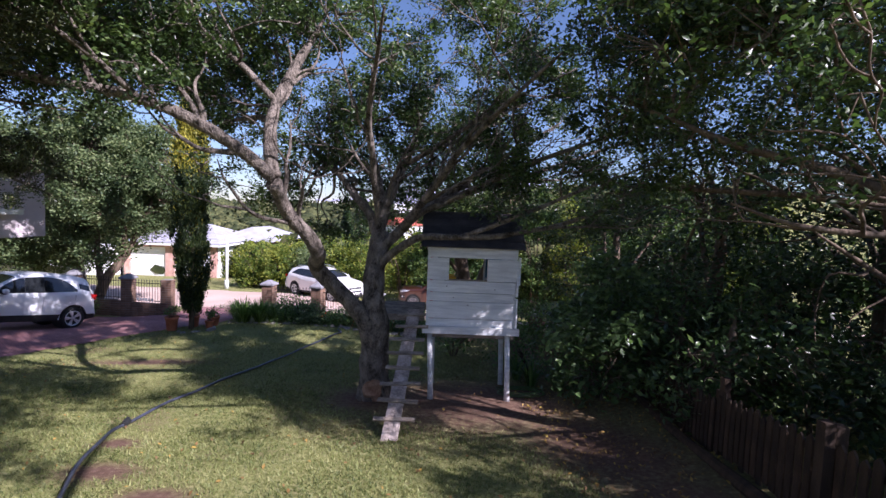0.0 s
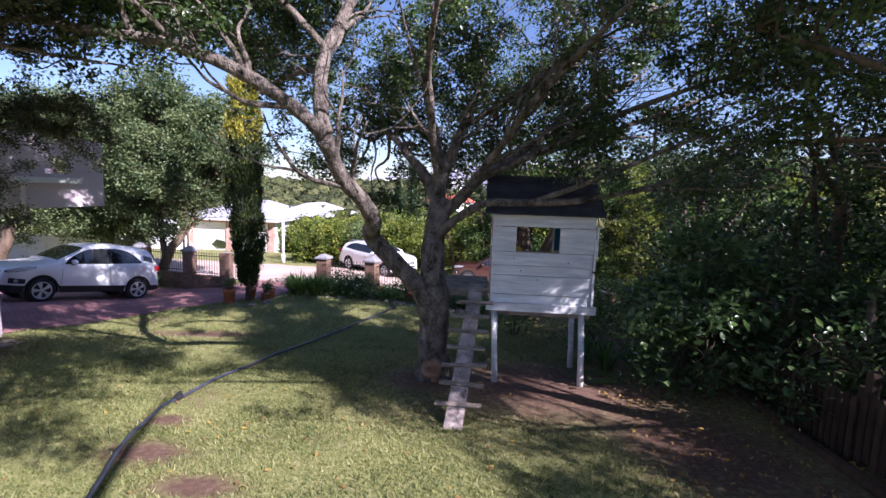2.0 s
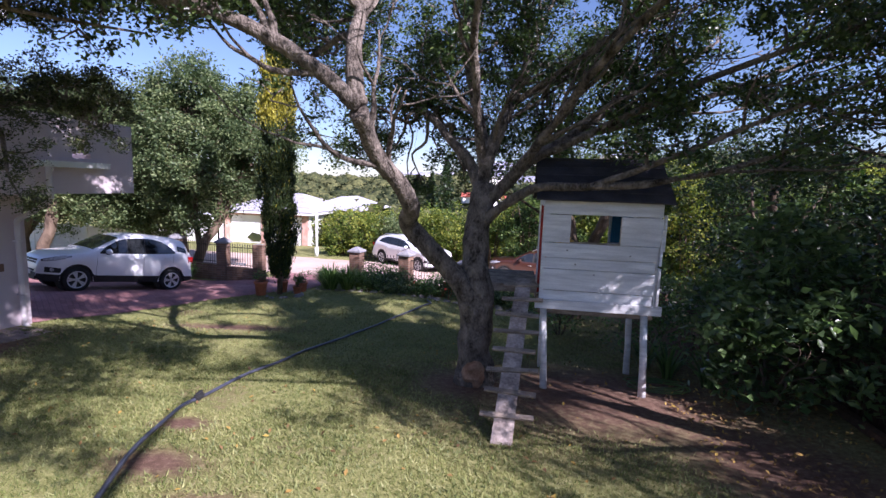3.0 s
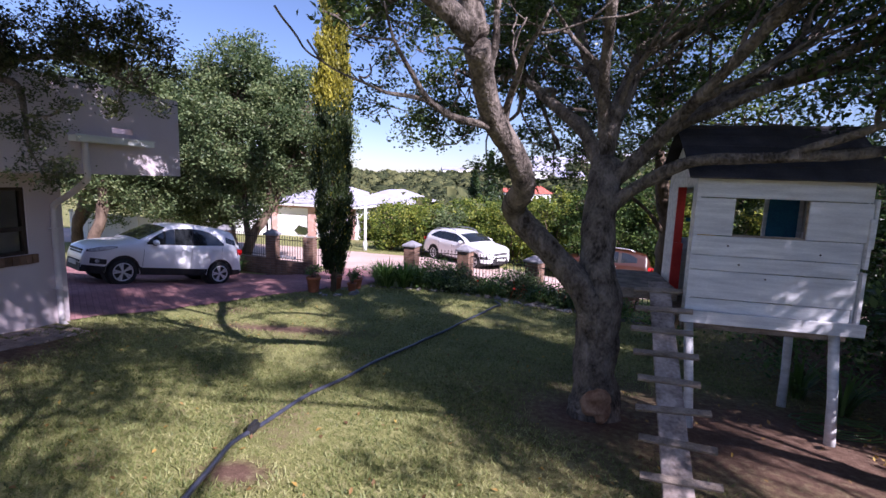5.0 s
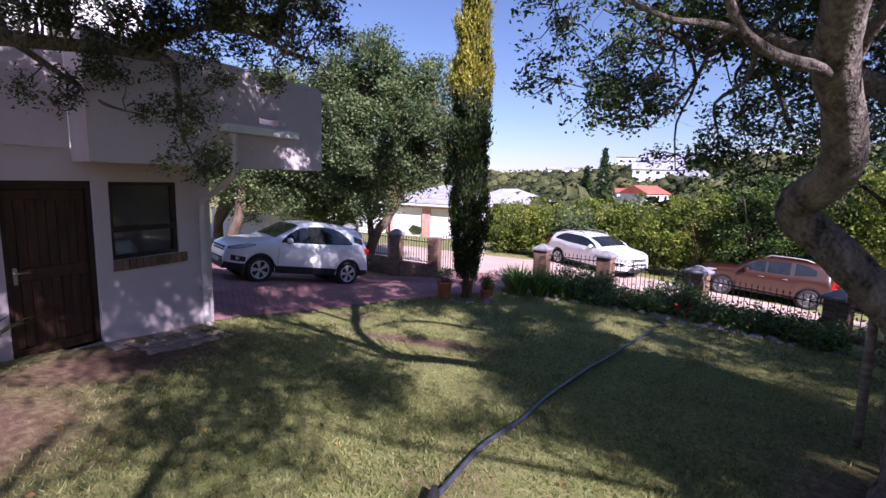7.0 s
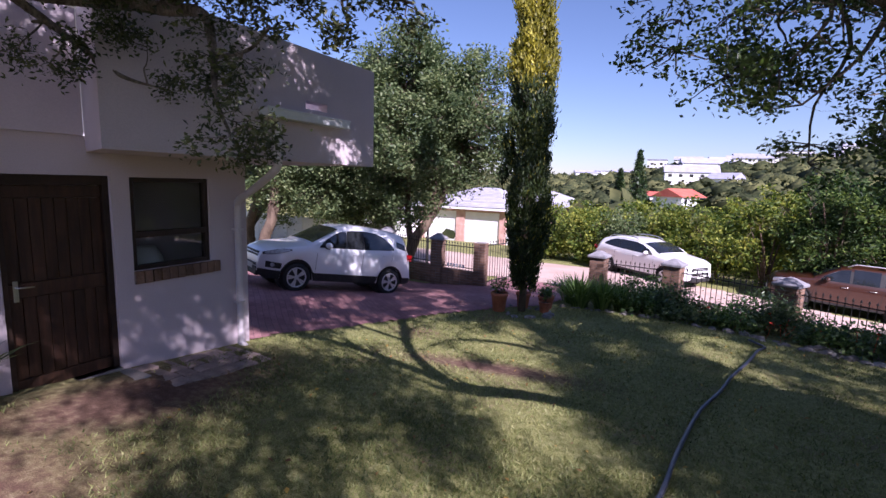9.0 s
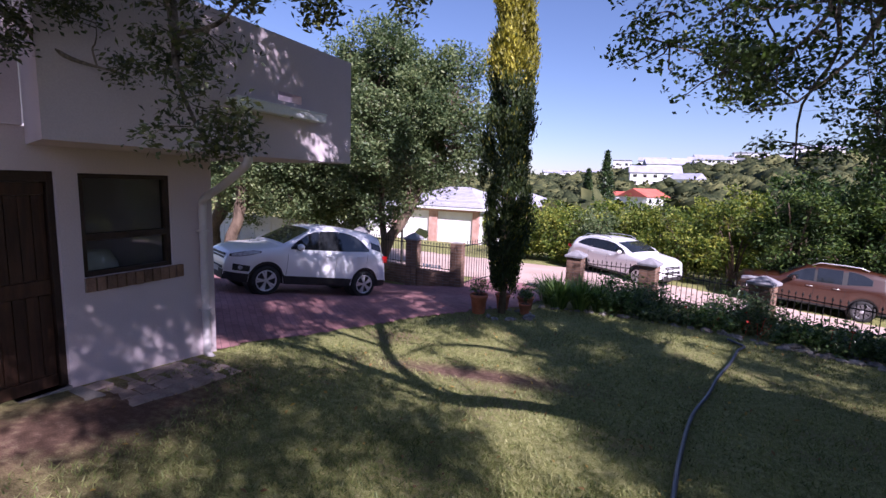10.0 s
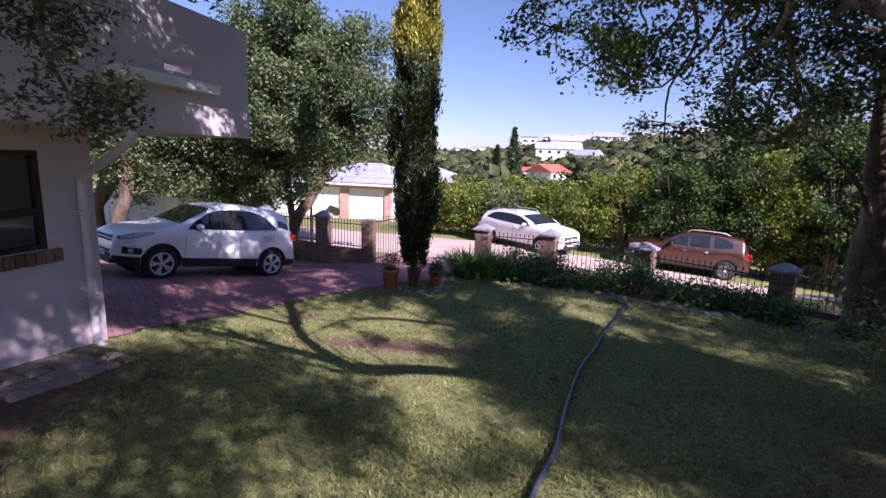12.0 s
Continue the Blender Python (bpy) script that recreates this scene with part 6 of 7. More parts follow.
HATCH = dict(length=4.03, width=1.77, wheelbase=2.52, overhang=0.80, wheel=0.335, sill=0.29, clad=0.17, spokes=5, bow=0.55,
             top=[(0, 0.66), (0.02, 0.80), (0.08, 0.89), (0.30, 0.975), (0.70, 1.06), (1.08, 1.13), (1.45, 1.36), (1.75, 1.54), (2.0, 1.62), (2.4, 1.665), (2.9, 1.66), (3.4, 1.63), (3.64, 1.585), (3.82, 1.38), (3.93, 1.12), (3.98, 0.80), (4.03, 0.55)],
             belt=[(0, 0.62), (0.06, 0.82), (0.4, 0.95), (1.1, 1.05), (2.0, 1.09), (3.0, 1.14), (3.7, 1.22), (4.03, 0.5)],
             side_windows=[(1.30, 1.98, (1.075, 1.10), (1.10, 1.52)), (1.99, 2.46, (1.10, 1.115), (1.52, 1.545)), (2.475, 3.34, (1.115, 1.17), (1.545, 1.21), 3.0), (3.42, 3.72, (1.24, 1.17), (1.40, 1.33), 1.0)],
             door_lines=[1.22, 2.44, 3.30], screen=(1.16, 1.78), rear=(3.66, 3.90), head=(0.80, 0.96), tail=(0.90, 1.07), grille=(0.50, 0.84), mirror=1.46, handles=(2.25, 3.10), handle_mat=None, rails=None, rail_mat=None, spare=True)
WAGON = dict(length=4.66, width=1.84, wheelbase=2.87, overhang=0.83, wheel=0.34, sill=0.28, clad=0.06, spokes=5, bow=0.5,
             top=[(0, 0.60), (0.03, 0.80), (0.15, 0.94), (0.5, 1.02), (1.25, 1.12), (1.6, 1.32), (2.0, 1.45), (2.4, 1.53), (3.0, 1.55), (3.7, 1.51), (4.1, 1.43), (4.4, 1.22), (4.55, 1.02), (4.62, 0.8), (4.66, 0.55)],
             belt=[(0, 0.58), (0.1, 0.84), (0.6, 0.96), (1.3, 1.04), (2.5, 1.08), (4.2, 1.14), (4.66, 0.5)],
             side_windows=[(1.48, 2.32, (1.07, 1.085), (1.10, 1.42)), (2.34, 3.13, (1.085, 1.11), (1.42, 1.44)), (3.16, 3.95, (1.11, 1.17), (1.44, 1.20), 2.6)],
             door_lines=[1.35, 2.33, 3.30], screen=(1.30, 2.02), rear=(4.12, 4.45), head=(0.74, 0.90), tail=(0.88, 1.02), grille=(0.50, 0.80), mirror=1.66, handles=(2.18, 3.15), handle_mat=None, rails=(2.3, 3.9), rail_mat=None)
SUV = dict(length=4.32, width=1.82, wheelbase=2.67, overhang=0.82, wheel=0.35, sill=0.33, clad=0.05, spokes=8, bow=0.5,
              top=[(0, 0.66), (0.03, 0.86), (0.15, 0.98), (0.5, 1.05), (1.15, 1.13), (1.5, 1.36), (1.85, 1.56), (2.2, 1.64), (2.9, 1.66), (3.6, 1.645), (3.96, 1.60), (4.12, 1.36), (4.22, 1.08), (4.29, 0.85), (4.32, 0.6)],
              belt=[(0, 0.62), (0.1, 0.88), (0.6, 1.0), (1.2, 1.06), (3.0, 1.10), (4.0, 1.14), (4.32, 0.5)],
              side_windows=[(1.38, 2.10, (1.09, 1.10), (1.12, 1.55)), (2.18, 2.84, (1.10, 1.12), (1.55, 1.56)), (2.98, 3.60, (1.14, 1.22), (1.55, 1.38), 2.4)],
              door_lines=[1.28, 2.13, 2.95], screen=(1.20, 1.86), rear=(3.97, 4.13), head=(0.78, 0.95), tail=(0.86, 1.08), grille=(0.50, 0.80), mirror=1.52, handles=(2.0, 2.72), handle_mat=None, rails=(2.0, 3.5), rail_mat=None)
M_car_white = paint("white_car_paint", (0.84, 0.84, 0.85))
M_car_orange = paint("copper_car_paint", (0.044, 0.0125, 0.005))
for P, hm, rm in ((HATCH, M_car_white, M_car_white), (WAGON, M_car_white, M_steel), (SUV, M_steel, M_rim)):
    P["handle_mat"], P["rail_mat"] = hm, rm
SUV["rim_mat"] = mat("dark_alloy_rim", (0.10, 0.10, 0.11), (0.20, 0.20, 0.21), 6, 60, 0.4, 0.02, metal=0.6)


def park(name, label, P, front, rear, side, body_mat):
    """Stand a car with the wheels of one side on the ground points front and rear (x, y); side: +1 left, -1 right wheels."""
    f, r = Vector((*front, 0)), Vector((*rear, 0))
    d = (f - r).normalized()
    n = Vector((-d.y, d.x, 0))
    c = (f + r) / 2 - n * side * (P["width"] / 2 - 0.1)
    hf, hr = gz(*(c + d * P["wheelbase"] / 2)[:2]), gz(*(c - d * P["wheelbase"] / 2)[:2])
    pitch = math.degrees(math.atan2(hr - hf, P["wheelbase"]))
    return make_car(name, label, pose(c.x, c.y, (hf + hr) / 2 + 0.028, 0, pitch, math.degrees(math.atan2(d.y, d.x))), P, body_mat)


park("parked_hatchback", "white compact sport-utility car with black sills parked on the driveway", HATCH, (-12.2, 12.72), (-11.2, 15.03), 1, M_car_white)
park("parked_wagon", "white estate car parked across the street in the sun", WAGON, (-5.05, 24.15), (-7.35, 25.85), -1, M_car_white)
park("parked_suv", "copper-brown sport-utility car parked along the street", SUV, (-0.98, 24.6), (1.65, 24.4), 1, M_car_orange)


# ---- brick pillars and iron street fence ----
def make_pillar(name, label, x, y, size, top, cap=True, turn=0.0, base=None):
    z0 = gz(x, y) - 0.05 if base is None else base
    p = root(name, pose(x, y, 0, 0, 0, turn), label=label, category="pillar", group="street fence pillars")
    h = size / 2
    ctop = 0.20 if cap else 0.0
    zt = top - ctop
    core = part("core", box(-h + 0.012, h - 0.012, -h + 0.012, h - 0.012, z0, zt), M_mortar, p)
    n = max(4, int((zt - z0) / 0.085))
    ch = (zt - z0) / n
    brick = None
    bl = size / 2
    for k in range(n):
        for s in range(4):
            for j in range(2):
                a = 90 * s
                off = -bl / 2 + j * bl
                m = pose(0, 0, z0 + ch * (k + 0.5), 0, 0, a) @ pose(off + (0.0 if k % 2 else 0.0), -h + 0.05, 0)
                if brick is None:
                    brick = part("brick", box(-bl / 2 + 0.006, bl / 2 - 0.006, -0.05, 0.05, -ch / 2 + 0.006, ch / 2 - 0.006, 0.005), M_brick, p)
                    brick.matrix_basis = m
                else:
                    again(brick, m, p)
    if cap:
        c = h + 0.06
        bm = bmesh.new()
        lo = [bm.verts.new((sx * c, sy * c, z)) for z in (zt, zt + 0.06) for sx, sy in ((-1, -1), (1, -1), (1, 1), (-1, 1))]
        tip = [bm.verts.new((sx * 0.05, sy * 0.05, top)) for sx, sy in ((-1, -1), (1, -1), (1, 1), (-1, 1))]
        bm.faces.new(lo[3::-1])
        for i in range(4):
            j = (i + 1) % 4
            bm.faces.new((lo[i], lo[j], lo[4 + j], lo[4 + i]))
            bm.faces.new((lo[4 + i], lo[4 + j], tip[j], tip[i]))
        bm.faces.new(tip)
        bmesh.ops.bevel(bm, geom=bm.edges[:], offset=0.008, segments=1, affect="EDGES")
        part("cap", wobble(bm, 0.006, 5), M_cap, p, "grey pyramid cement cap")
    return p


pillar_label = "brown face-brick pillar with a grey pyramid cap"
PILLARS = [(-6.65, 19.66), (-4.60, 19.40), (-2.14, 18.06), (0.42, 16.45)]
for k, (x, y) in enumerate(PILLARS):
    make_pillar("fence_pillar", pillar_label, x, y, 0.44, -1.10, True, (-8, -15, -30, -30)[k])
make_pillar("fence_pillar", pillar_label, 3.3, 14.9, 0.44, -1.0, True, -30)
make_pillar("gate_pillar", "brown face-brick gate pillar with a flat top", -9.82, 18.0, 0.36, -0.98, False, 5)
make_pillar("gate_pillar", "brown face-brick gate pillar with a dark pyramid cap", -11.38, 18.15, 0.36, -0.82, True, 5)
make_pillar("gate_pillar", "brown face-brick gate pillar with a dark pyramid cap", -13.6, 18.5, 0.36, -0.80, True, 5)


def make_railing(a, b, z_low, z_high, name="iron_railing", spacing=0.13, label="black iron street fence panel with spear-topped bars"):
    a, b = Vector((*a, 0)), Vector((*b, 0))
    p = root(name, label=label, category="fence", group="street fence panels")
    ln, d = (b - a).length, (b - a).normalized()
    n = max(3, int(ln / spacing))
    for h in (z_low, z_high):
        pts = [tuple(a + d * ln * u) for u in (0, 0.25, 0.5, 0.75, 1)]
        part("rail", tube([(x, y, h) for x, y, _ in pts], [0.016] * 5, 6), M_iron, p)
    bar = None
    for k in range(1, n):
        q = a + d * ln * k / n
        if bar is None:
            bm = tube([(0, 0, z_low - 0.10), (0, 0, z_high + 0.07)], [0.009, 0.009], 6)
            add_tube(bm, [(0, 0, z_high + 0.065), (0, 0, z_high + 0.09), (0, 0, z_high + 0.15)], [0.010, 0.022, 0.002], 6)
            bar = part("bar", bm, M_iron, p)
            bar.matrix_basis = pose(q.x, q.y, 0)
        else:
            again(bar, pose(q.x, q.y, 0), p)


for (a, b) in zip(PILLARS, PILLARS[1:] + [(3.3, 14.9)]):
    va, vb = Vector((*a, 0)), Vector((*b, 0))
    d = (vb - va).normalized() * 0.25
    make_railing((va + d)[:2], (vb - d)[:2], -2.12, -1.46)
make_railing((-11.18, 18.13), (-10.02, 18.03), -1.82, -1.16, spacing=0.10, label="black iron railing on a low brick wall beside the gate")
make_railing((-13.4, 18.46), (-11.58, 18.18), -1.75, -1.12, spacing=0.10, label="black iron railing on a low brick wall beside the gate")
make_railing((-9.62, 18.05), (-9.3, 19.3), -2.15, -1.05, "iron_gate", 0.12, "black iron driveway gate leaf standing open")


def low_wall(name, label, a, b, z1, thick=0.22):
    a, b = Vector((*a, 0)), Vector((*b, 0))
    ln = (b - a).length
    d = b - a
    w = root(name, pose(a.x, a.y, 0, 0, 0, math.degrees(math.atan2(d.y, d.x))), label=label, category="wall", kind="structure")
    zs = min(gz(*a[:2]), gz(*b[:2])) - 0.1
    part("core", box(0, ln, -thick / 2 + 0.01, thick / 2 - 0.01, zs, z1 - 0.01), M_mortar, w)
    n = int((z1 - zs) / 0.085)
    brick = None
    for k in range(n):
        m_ = int(ln / 0.23)
        for j in range(m_):
            x = ln * (j + 0.5) / m_
            m = pose(x, 0, z1 - 0.0425 - k * 0.085)
            if brick is None:
                brick = part("brick", box(-ln / m_ / 2 + 0.006, ln / m_ / 2 - 0.006, -thick / 2, thick / 2, -0.037, 0.037, 0.004), M_brick, w)
                brick.matrix_basis = m
            else:
                again(brick, m, w)


low_wall("gate_wall", "low brown brick wall between gate pillars", (-11.2, 18.13), (-10.0, 18.02), -1.90)
low_wall("gate_wall", "low brown brick wall between gate pillars", (-13.4, 18.46), (-11.57, 18.18), -1.85)
low_wall("street_wall", "low brick footing wall below the street fence", (0.65, 16.3), (3.1, 15.0), -1.98)
sign = root("name_rail", pose(-10.95, 17.97, -1.80, 0, 0, -5), label="small white house-name letters on the gate railing", category="sign")
for k in range(6):
    part("letter_bar", box(k * 0.11, k * 0.11 + 0.075, -0.01, 0.01, 0.0, 0.10, 0.003), M_white, sign)

# ---- neighbour's garage, wall and street pole ----
M_tile = mat("grey_roof_tile", (0.34, 0.33, 0.36), (0.46, 0.45, 0.49), 2, 30, 0.8, 0.3, per_object=0.12)
M_facebrick = mat("pinkish_face_brick", (0.42, 0.22, 0.17), (0.60, 0.40, 0.34), 3, 25, 0.9, 0.3)


def make_garage():
    x0, x1, y0, y1 = -21.0, -14.8, 33.0, 41.0
    zf, ze, zr = gz(-18, 33) - 0.05, -0.86, 0.35
    g = root("neighbour_garage", label="neighbour's double garage with white doors and grey tiled roof", category="house")
    doors = [(x0 + 0.35, x0 + 2.75), (x0 + 3.35, x0 + 5.8)]
    bm = bmesh.new()
    for a, b in ((x0, doors[0][0]), (doors[0][1], doors[1][0]), (doors[1][1], x1)):
        add_box(bm, a, b, y0, y0 + 0.25, zf, ze)
    for a, b in doors:
        add_box(bm, a, b, y0 + 0.003, y0 + 0.25, zf + 2.02, ze)
    part("front_wall", bm, M_facebrick, g)
    bm = bmesh.new()
    add_box(bm, x0, x0 + 0.25, y0 + 0.25, y1, zf - 0.5, ze)
    add_box(bm, x1 - 0.25, x1, y0 + 0.25, y1, zf - 0.5, ze)
    add_box(bm, x0 + 0.25, x1 - 0.25, y1 - 0.25, y1, zf - 0.5, ze)
    part("wall", bm, M_white, g)
    for a, b in doors:
        dr = root("garage_door")
        dr.parent = g
        for k in range(4):
            z = zf + 0.02 + k * 0.5
            part("panel", box(a + 0.02, b - 0.02, y0 + 0.10, y0 + 0.14, z, z + 0.49, 0.008), M_white, dr)
    ov = 0.45
    a0, a1, b0, b1 = x0 - ov, x1 + ov, y0 - ov, y1 + ov
    rx0, rx1, ym = x0 + 2.4, x1 - 2.2, (b0 + b1) / 2
    rf = root("hip_roof")
    rf.parent = g
    n = 14
    for k in range(n):
        u0, u1 = k / n, (k + 1) / n + 0.01
        for (p0, p1, q0, q1) in (((a0, b0), (a1, b0), (rx0, ym), (rx1, ym)), ((a1, b0), (a1, b1), (rx1, ym), (rx1, ym)), ((a0, b1), (a0, b0), (rx0, ym), (rx0, ym))):
            bm = bmesh.new()
            v = []
            for u, lift in ((u0, 0.03), (u1, 0.0)):
                for p, q in ((p0, q0), (p1, q1)):
                    v.append(bm.verts.new((p[0] + (q[0] - p[0]) * u, p[1] + (q[1] - p[1]) * u, ze + 0.10 + (zr - ze) * u + lift)))
            w = [bm.verts.new(e.co - Vector((0, 0, 0.05))) for e in v]
            for f in ((v[0], v[1], v[3], v[2]), (w[0], w[2], w[3], w[1]), (v[0], w[0], w[1], v[1]), (v[2], v[3], w[3], w[2])):
                bm.faces.new(f)
            part("tile_course", bm, M_tile, rf)
    bm = bmesh.new()
    for a, b, c, d in ((a0, a1, b0, b0 + 0.03), (a0, a0 + 0.03, b0 + 0.03, b1), (a1 - 0.03, a1, b0 + 0.03, b1)):
        add_box(bm, a, b, c, d, ze - 0.06, ze + 0.12)
    part("fascia", bm, M_white, g)
    part("soffit", box(a0 + 0.03, a1 - 0.03, b0 + 0.03, b1, ze, ze + 0.03), M_white, g)


make_garage()
wing = root("neighbour_house", label="neighbour's pale pink house with a grey hipped roof", category="house")
zf = gz(-13.5, 38)
part("wall", box(-14.2, -12.7, 37.0, 45.0, zf - 0.6, -0.75), M_facebrick, wing)
part("side_wall", box(-25.5, -21.3, 32.0, 40.0, zf - 0.6, -1.1), M_white, wing, "white-painted side wing")
for x in (-13.85,):
    part("window", box(x, x + 0.8, 36.97, 37.0, zf + 1.0, zf + 1.9, 0.01), M_carglass, wing)
bm = bmesh.new()
v = [bm.verts.new(c) for c in ((-17.0, 36.4, -0.7), (-12.1, 36.4, -0.7), (-12.1, 45.6, -0.7), (-17.0, 45.6, -0.7), (-14.6, 38.8, 0.3), (-14.6, 43.0, 0.3))]
for f in ((0, 1, 4), (1, 2, 5, 4), (2, 3, 5), (3, 0, 4, 5), (3, 2, 1, 0)):
    bm.faces.new([v[i] for i in f])
part("roof", bm, M_tile, wing)

wall_nb = root("wall_neighbour", label="neighbour's white precast concrete boundary wall in broken shade", category="wall", kind="structure")
for k in range(9):
    x0 = -24.5 + k * 1.1
    y = 21.5 - 0.12 * k
    zb = gz(x0, y)
    part("post", box(x0 - 0.06, x0 + 0.06, y - 0.06, y + 0.06, zb - 0.1, zb + 1.75, 0.01), M_white, wall_nb)
    for j in range(5):
        part("slab", box(x0 + 0.06, x0 + 1.04, y - 0.03, y + 0.03, zb + j * 0.33, zb + j * 0.33 + 0.322, 0.01), M_white, wall_nb)
pole = root("street_pole", pose(-11.6, 27.2, gz(-11.6, 27.2)), label="pale street pole by the road verge", category="pole")
part("shaft", tube([(0, 0, -0.1), (0, 0, 2.95)], [0.085, 0.075], 12), M_gutter, pole, smooth=True)
part("collar", tube([(0, 0, 0.0), (0, 0, 0.5)], [0.11, 0.11], 12), M_gutter, pole, smooth=True)
post = root("utility_post", pose(-13.2, 20.6, gz(-13.2, 20.6)), label="thin dark garden lamp post by the gate", category="post")
part("shaft", tube([(0, 0, -0.1), (0, 0, 2.2)], [0.045, 0.04], 10), M_iron, post)


# ---- houses on the far hill ----
M_roof_red = mat("red_roof", (0.42, 0.09, 0.06), (0.55, 0.15, 0.10), 0.5, 6, 0.8, 0.2)
M_roof_grey = mat("slate_blue_roof", (0.30, 0.30, 0.38), (0.42, 0.42, 0.50), 0.5, 6, 0.8, 0.2)


def far_house(x, y, w, d, h, roof_mat, turn=0.0, flat=False, rise=1.6, base=None, floors=1):
    z = gz(x, y) if base is None else base
    hs = root("hill_house", pose(x, y, z, 0, 0, turn), label="white house with a %s roof on the far hillside" % ("flat grey" if flat else "red pitched" if roof_mat is M_roof_red else "grey pitched"), category="house", group="houses on the far hill")
    part("wall", box(-w / 2, w / 2, -d / 2, d / 2, -4.0, h, 0.03), M_white, hs)
    if flat:
        part("roof", box(-w / 2 - 0.4, w / 2 + 0.4, -d / 2 - 0.4, d / 2 + 0.4, h, h + 0.35, 0.03), M_roof_grey, hs)
    else:
        bm = bmesh.new()
        v = [bm.verts.new(c) for sx in (-1, 1) for c in ((sx * (w / 2 + 0.5), -d / 2 - 0.5, h), (sx * (w / 2 + 0.5), d / 2 + 0.5, h), (sx * (w / 2 + 0.5), 0, h + rise))]
        for f in ((0, 1, 2), (5, 4, 3), (0, 3, 4, 1), (0, 2, 5, 3), (1, 4, 5, 2)):
            bm.faces.new([v[i] for i in f])
        part("roof", bm, roof_mat, hs)
    n = max(2, int(w / 3.5))
    for fl in range(floors):
        for k in range(n):
            a = -w / 2 + w * (k + 0.5) / n
            part("window", box(a - 0.7, a + 0.7, -d / 2 - 0.05, -d / 2, fl * 2.8 + 0.9, fl * 2.8 + 2.1, 0.02), M_carglass, hs)


far_house(-9.5, 148, 11, 8, 2.6, M_roof_red, 62, rise=2.2, base=-4.0)
far_house(-13.5, 152, 8, 7, 2.4, M_roof_red, 10, rise=1.2, base=-3.8)
far_house(-9.0, 222, 19, 10, 5.6, M_roof_grey, 6, rise=3.0, base=1.6, floors=2)
far_house(3.0, 214, 10, 9, 2.8, M_roof_grey, -30, rise=2.4, base=2.0)
far_house(-6.0, 250, 16, 9, 3.0, M_roof_grey, 12, rise=2.6, base=9.0)
far_house(-27, 290, 9, 9, 3.6, M_roof_grey, 0, True, base=12.0)
far_house(-12, 288, 13, 9, 4.0, M_roof_grey, 0, rise=2.0, base=11.5)
far_house(1.5, 270, 9, 9, 4.0, M_roof_grey, 20, rise=2.2, base=10.0)
far_house(15, 285, 20, 10, 5.2, M_roof_grey, -5, rise=1.8, base=11.0, floors=2)
far_house(31, 290, 15, 10, 5.5, M_roof_grey, -10, True, base=11.5, floors=2)
far_house(45, 292, 13, 10, 4.0, M_roof_grey, 5, rise=2.0, base=13.5)
far_house(36, 315, 16, 10, 3.2, M_roof_grey, 0, True, base=18.5)
far_house(16, 318, 14, 9, 3.4, M_roof_grey, 8, rise=1.6, base=16.0)
far_house(-66, 300, 14, 9, 4.2, M_roof_grey, 20, rise=1.6, base=4.2)
far_house(-56, 305, 12, 9, 4.6, M_roof_grey, 10, True, base=5.0)
far_house(-46, 300, 11, 9, 3.6, M_roof_grey, 0, rise=1.5, base=5.6)
far_house(62, 300, 20, 10, 6.0, M_roof_grey, 0, rise=1.6, base=17.0, floors=2)


def make_pine(x, y, h, seed):
    rng = np.random.default_rng(seed)
    z = gz(x, y)
    t = root("norfolk_pine", pose(x, y, z), label="dark tiered Norfolk pine in front of the far hill", category="tree")
    part("trunk", tube([(0, 0, -0.2), (0, 0, h)], [0.3, 0.03], 8), M_bark2, t)
    cs = []
    for k in range(34):
        u = k / 33
        r = (1 - u) * h * 0.20 + 0.15
        for a in rng.uniform(0, 6.283, 10):
            s = np.linspace(0.1, 1, 14)[:, None]
            cs.append(np.concatenate([s * r * math.cos(a), s * r * math.sin(a), h * 0.12 + u * h * 0.88 + s * r * 0.12], 1) + rng.normal(size=(14, 3)) * 0.12)
    leaf_mesh("crown", rng, np.concatenate(cs), 0.55, M_leaf_thicket, t, ratio=0.35)


make_pine(-13.6, 90, 15.5, 300)
make_pine(-17.0, 94, 12.5, 302)


# ---- picket fence on a sleeper ----
def fence_at(y):
    return float(np.interp(y, (1.0, 4.5, 8.8), (3.15, 3.4, 3.95)))


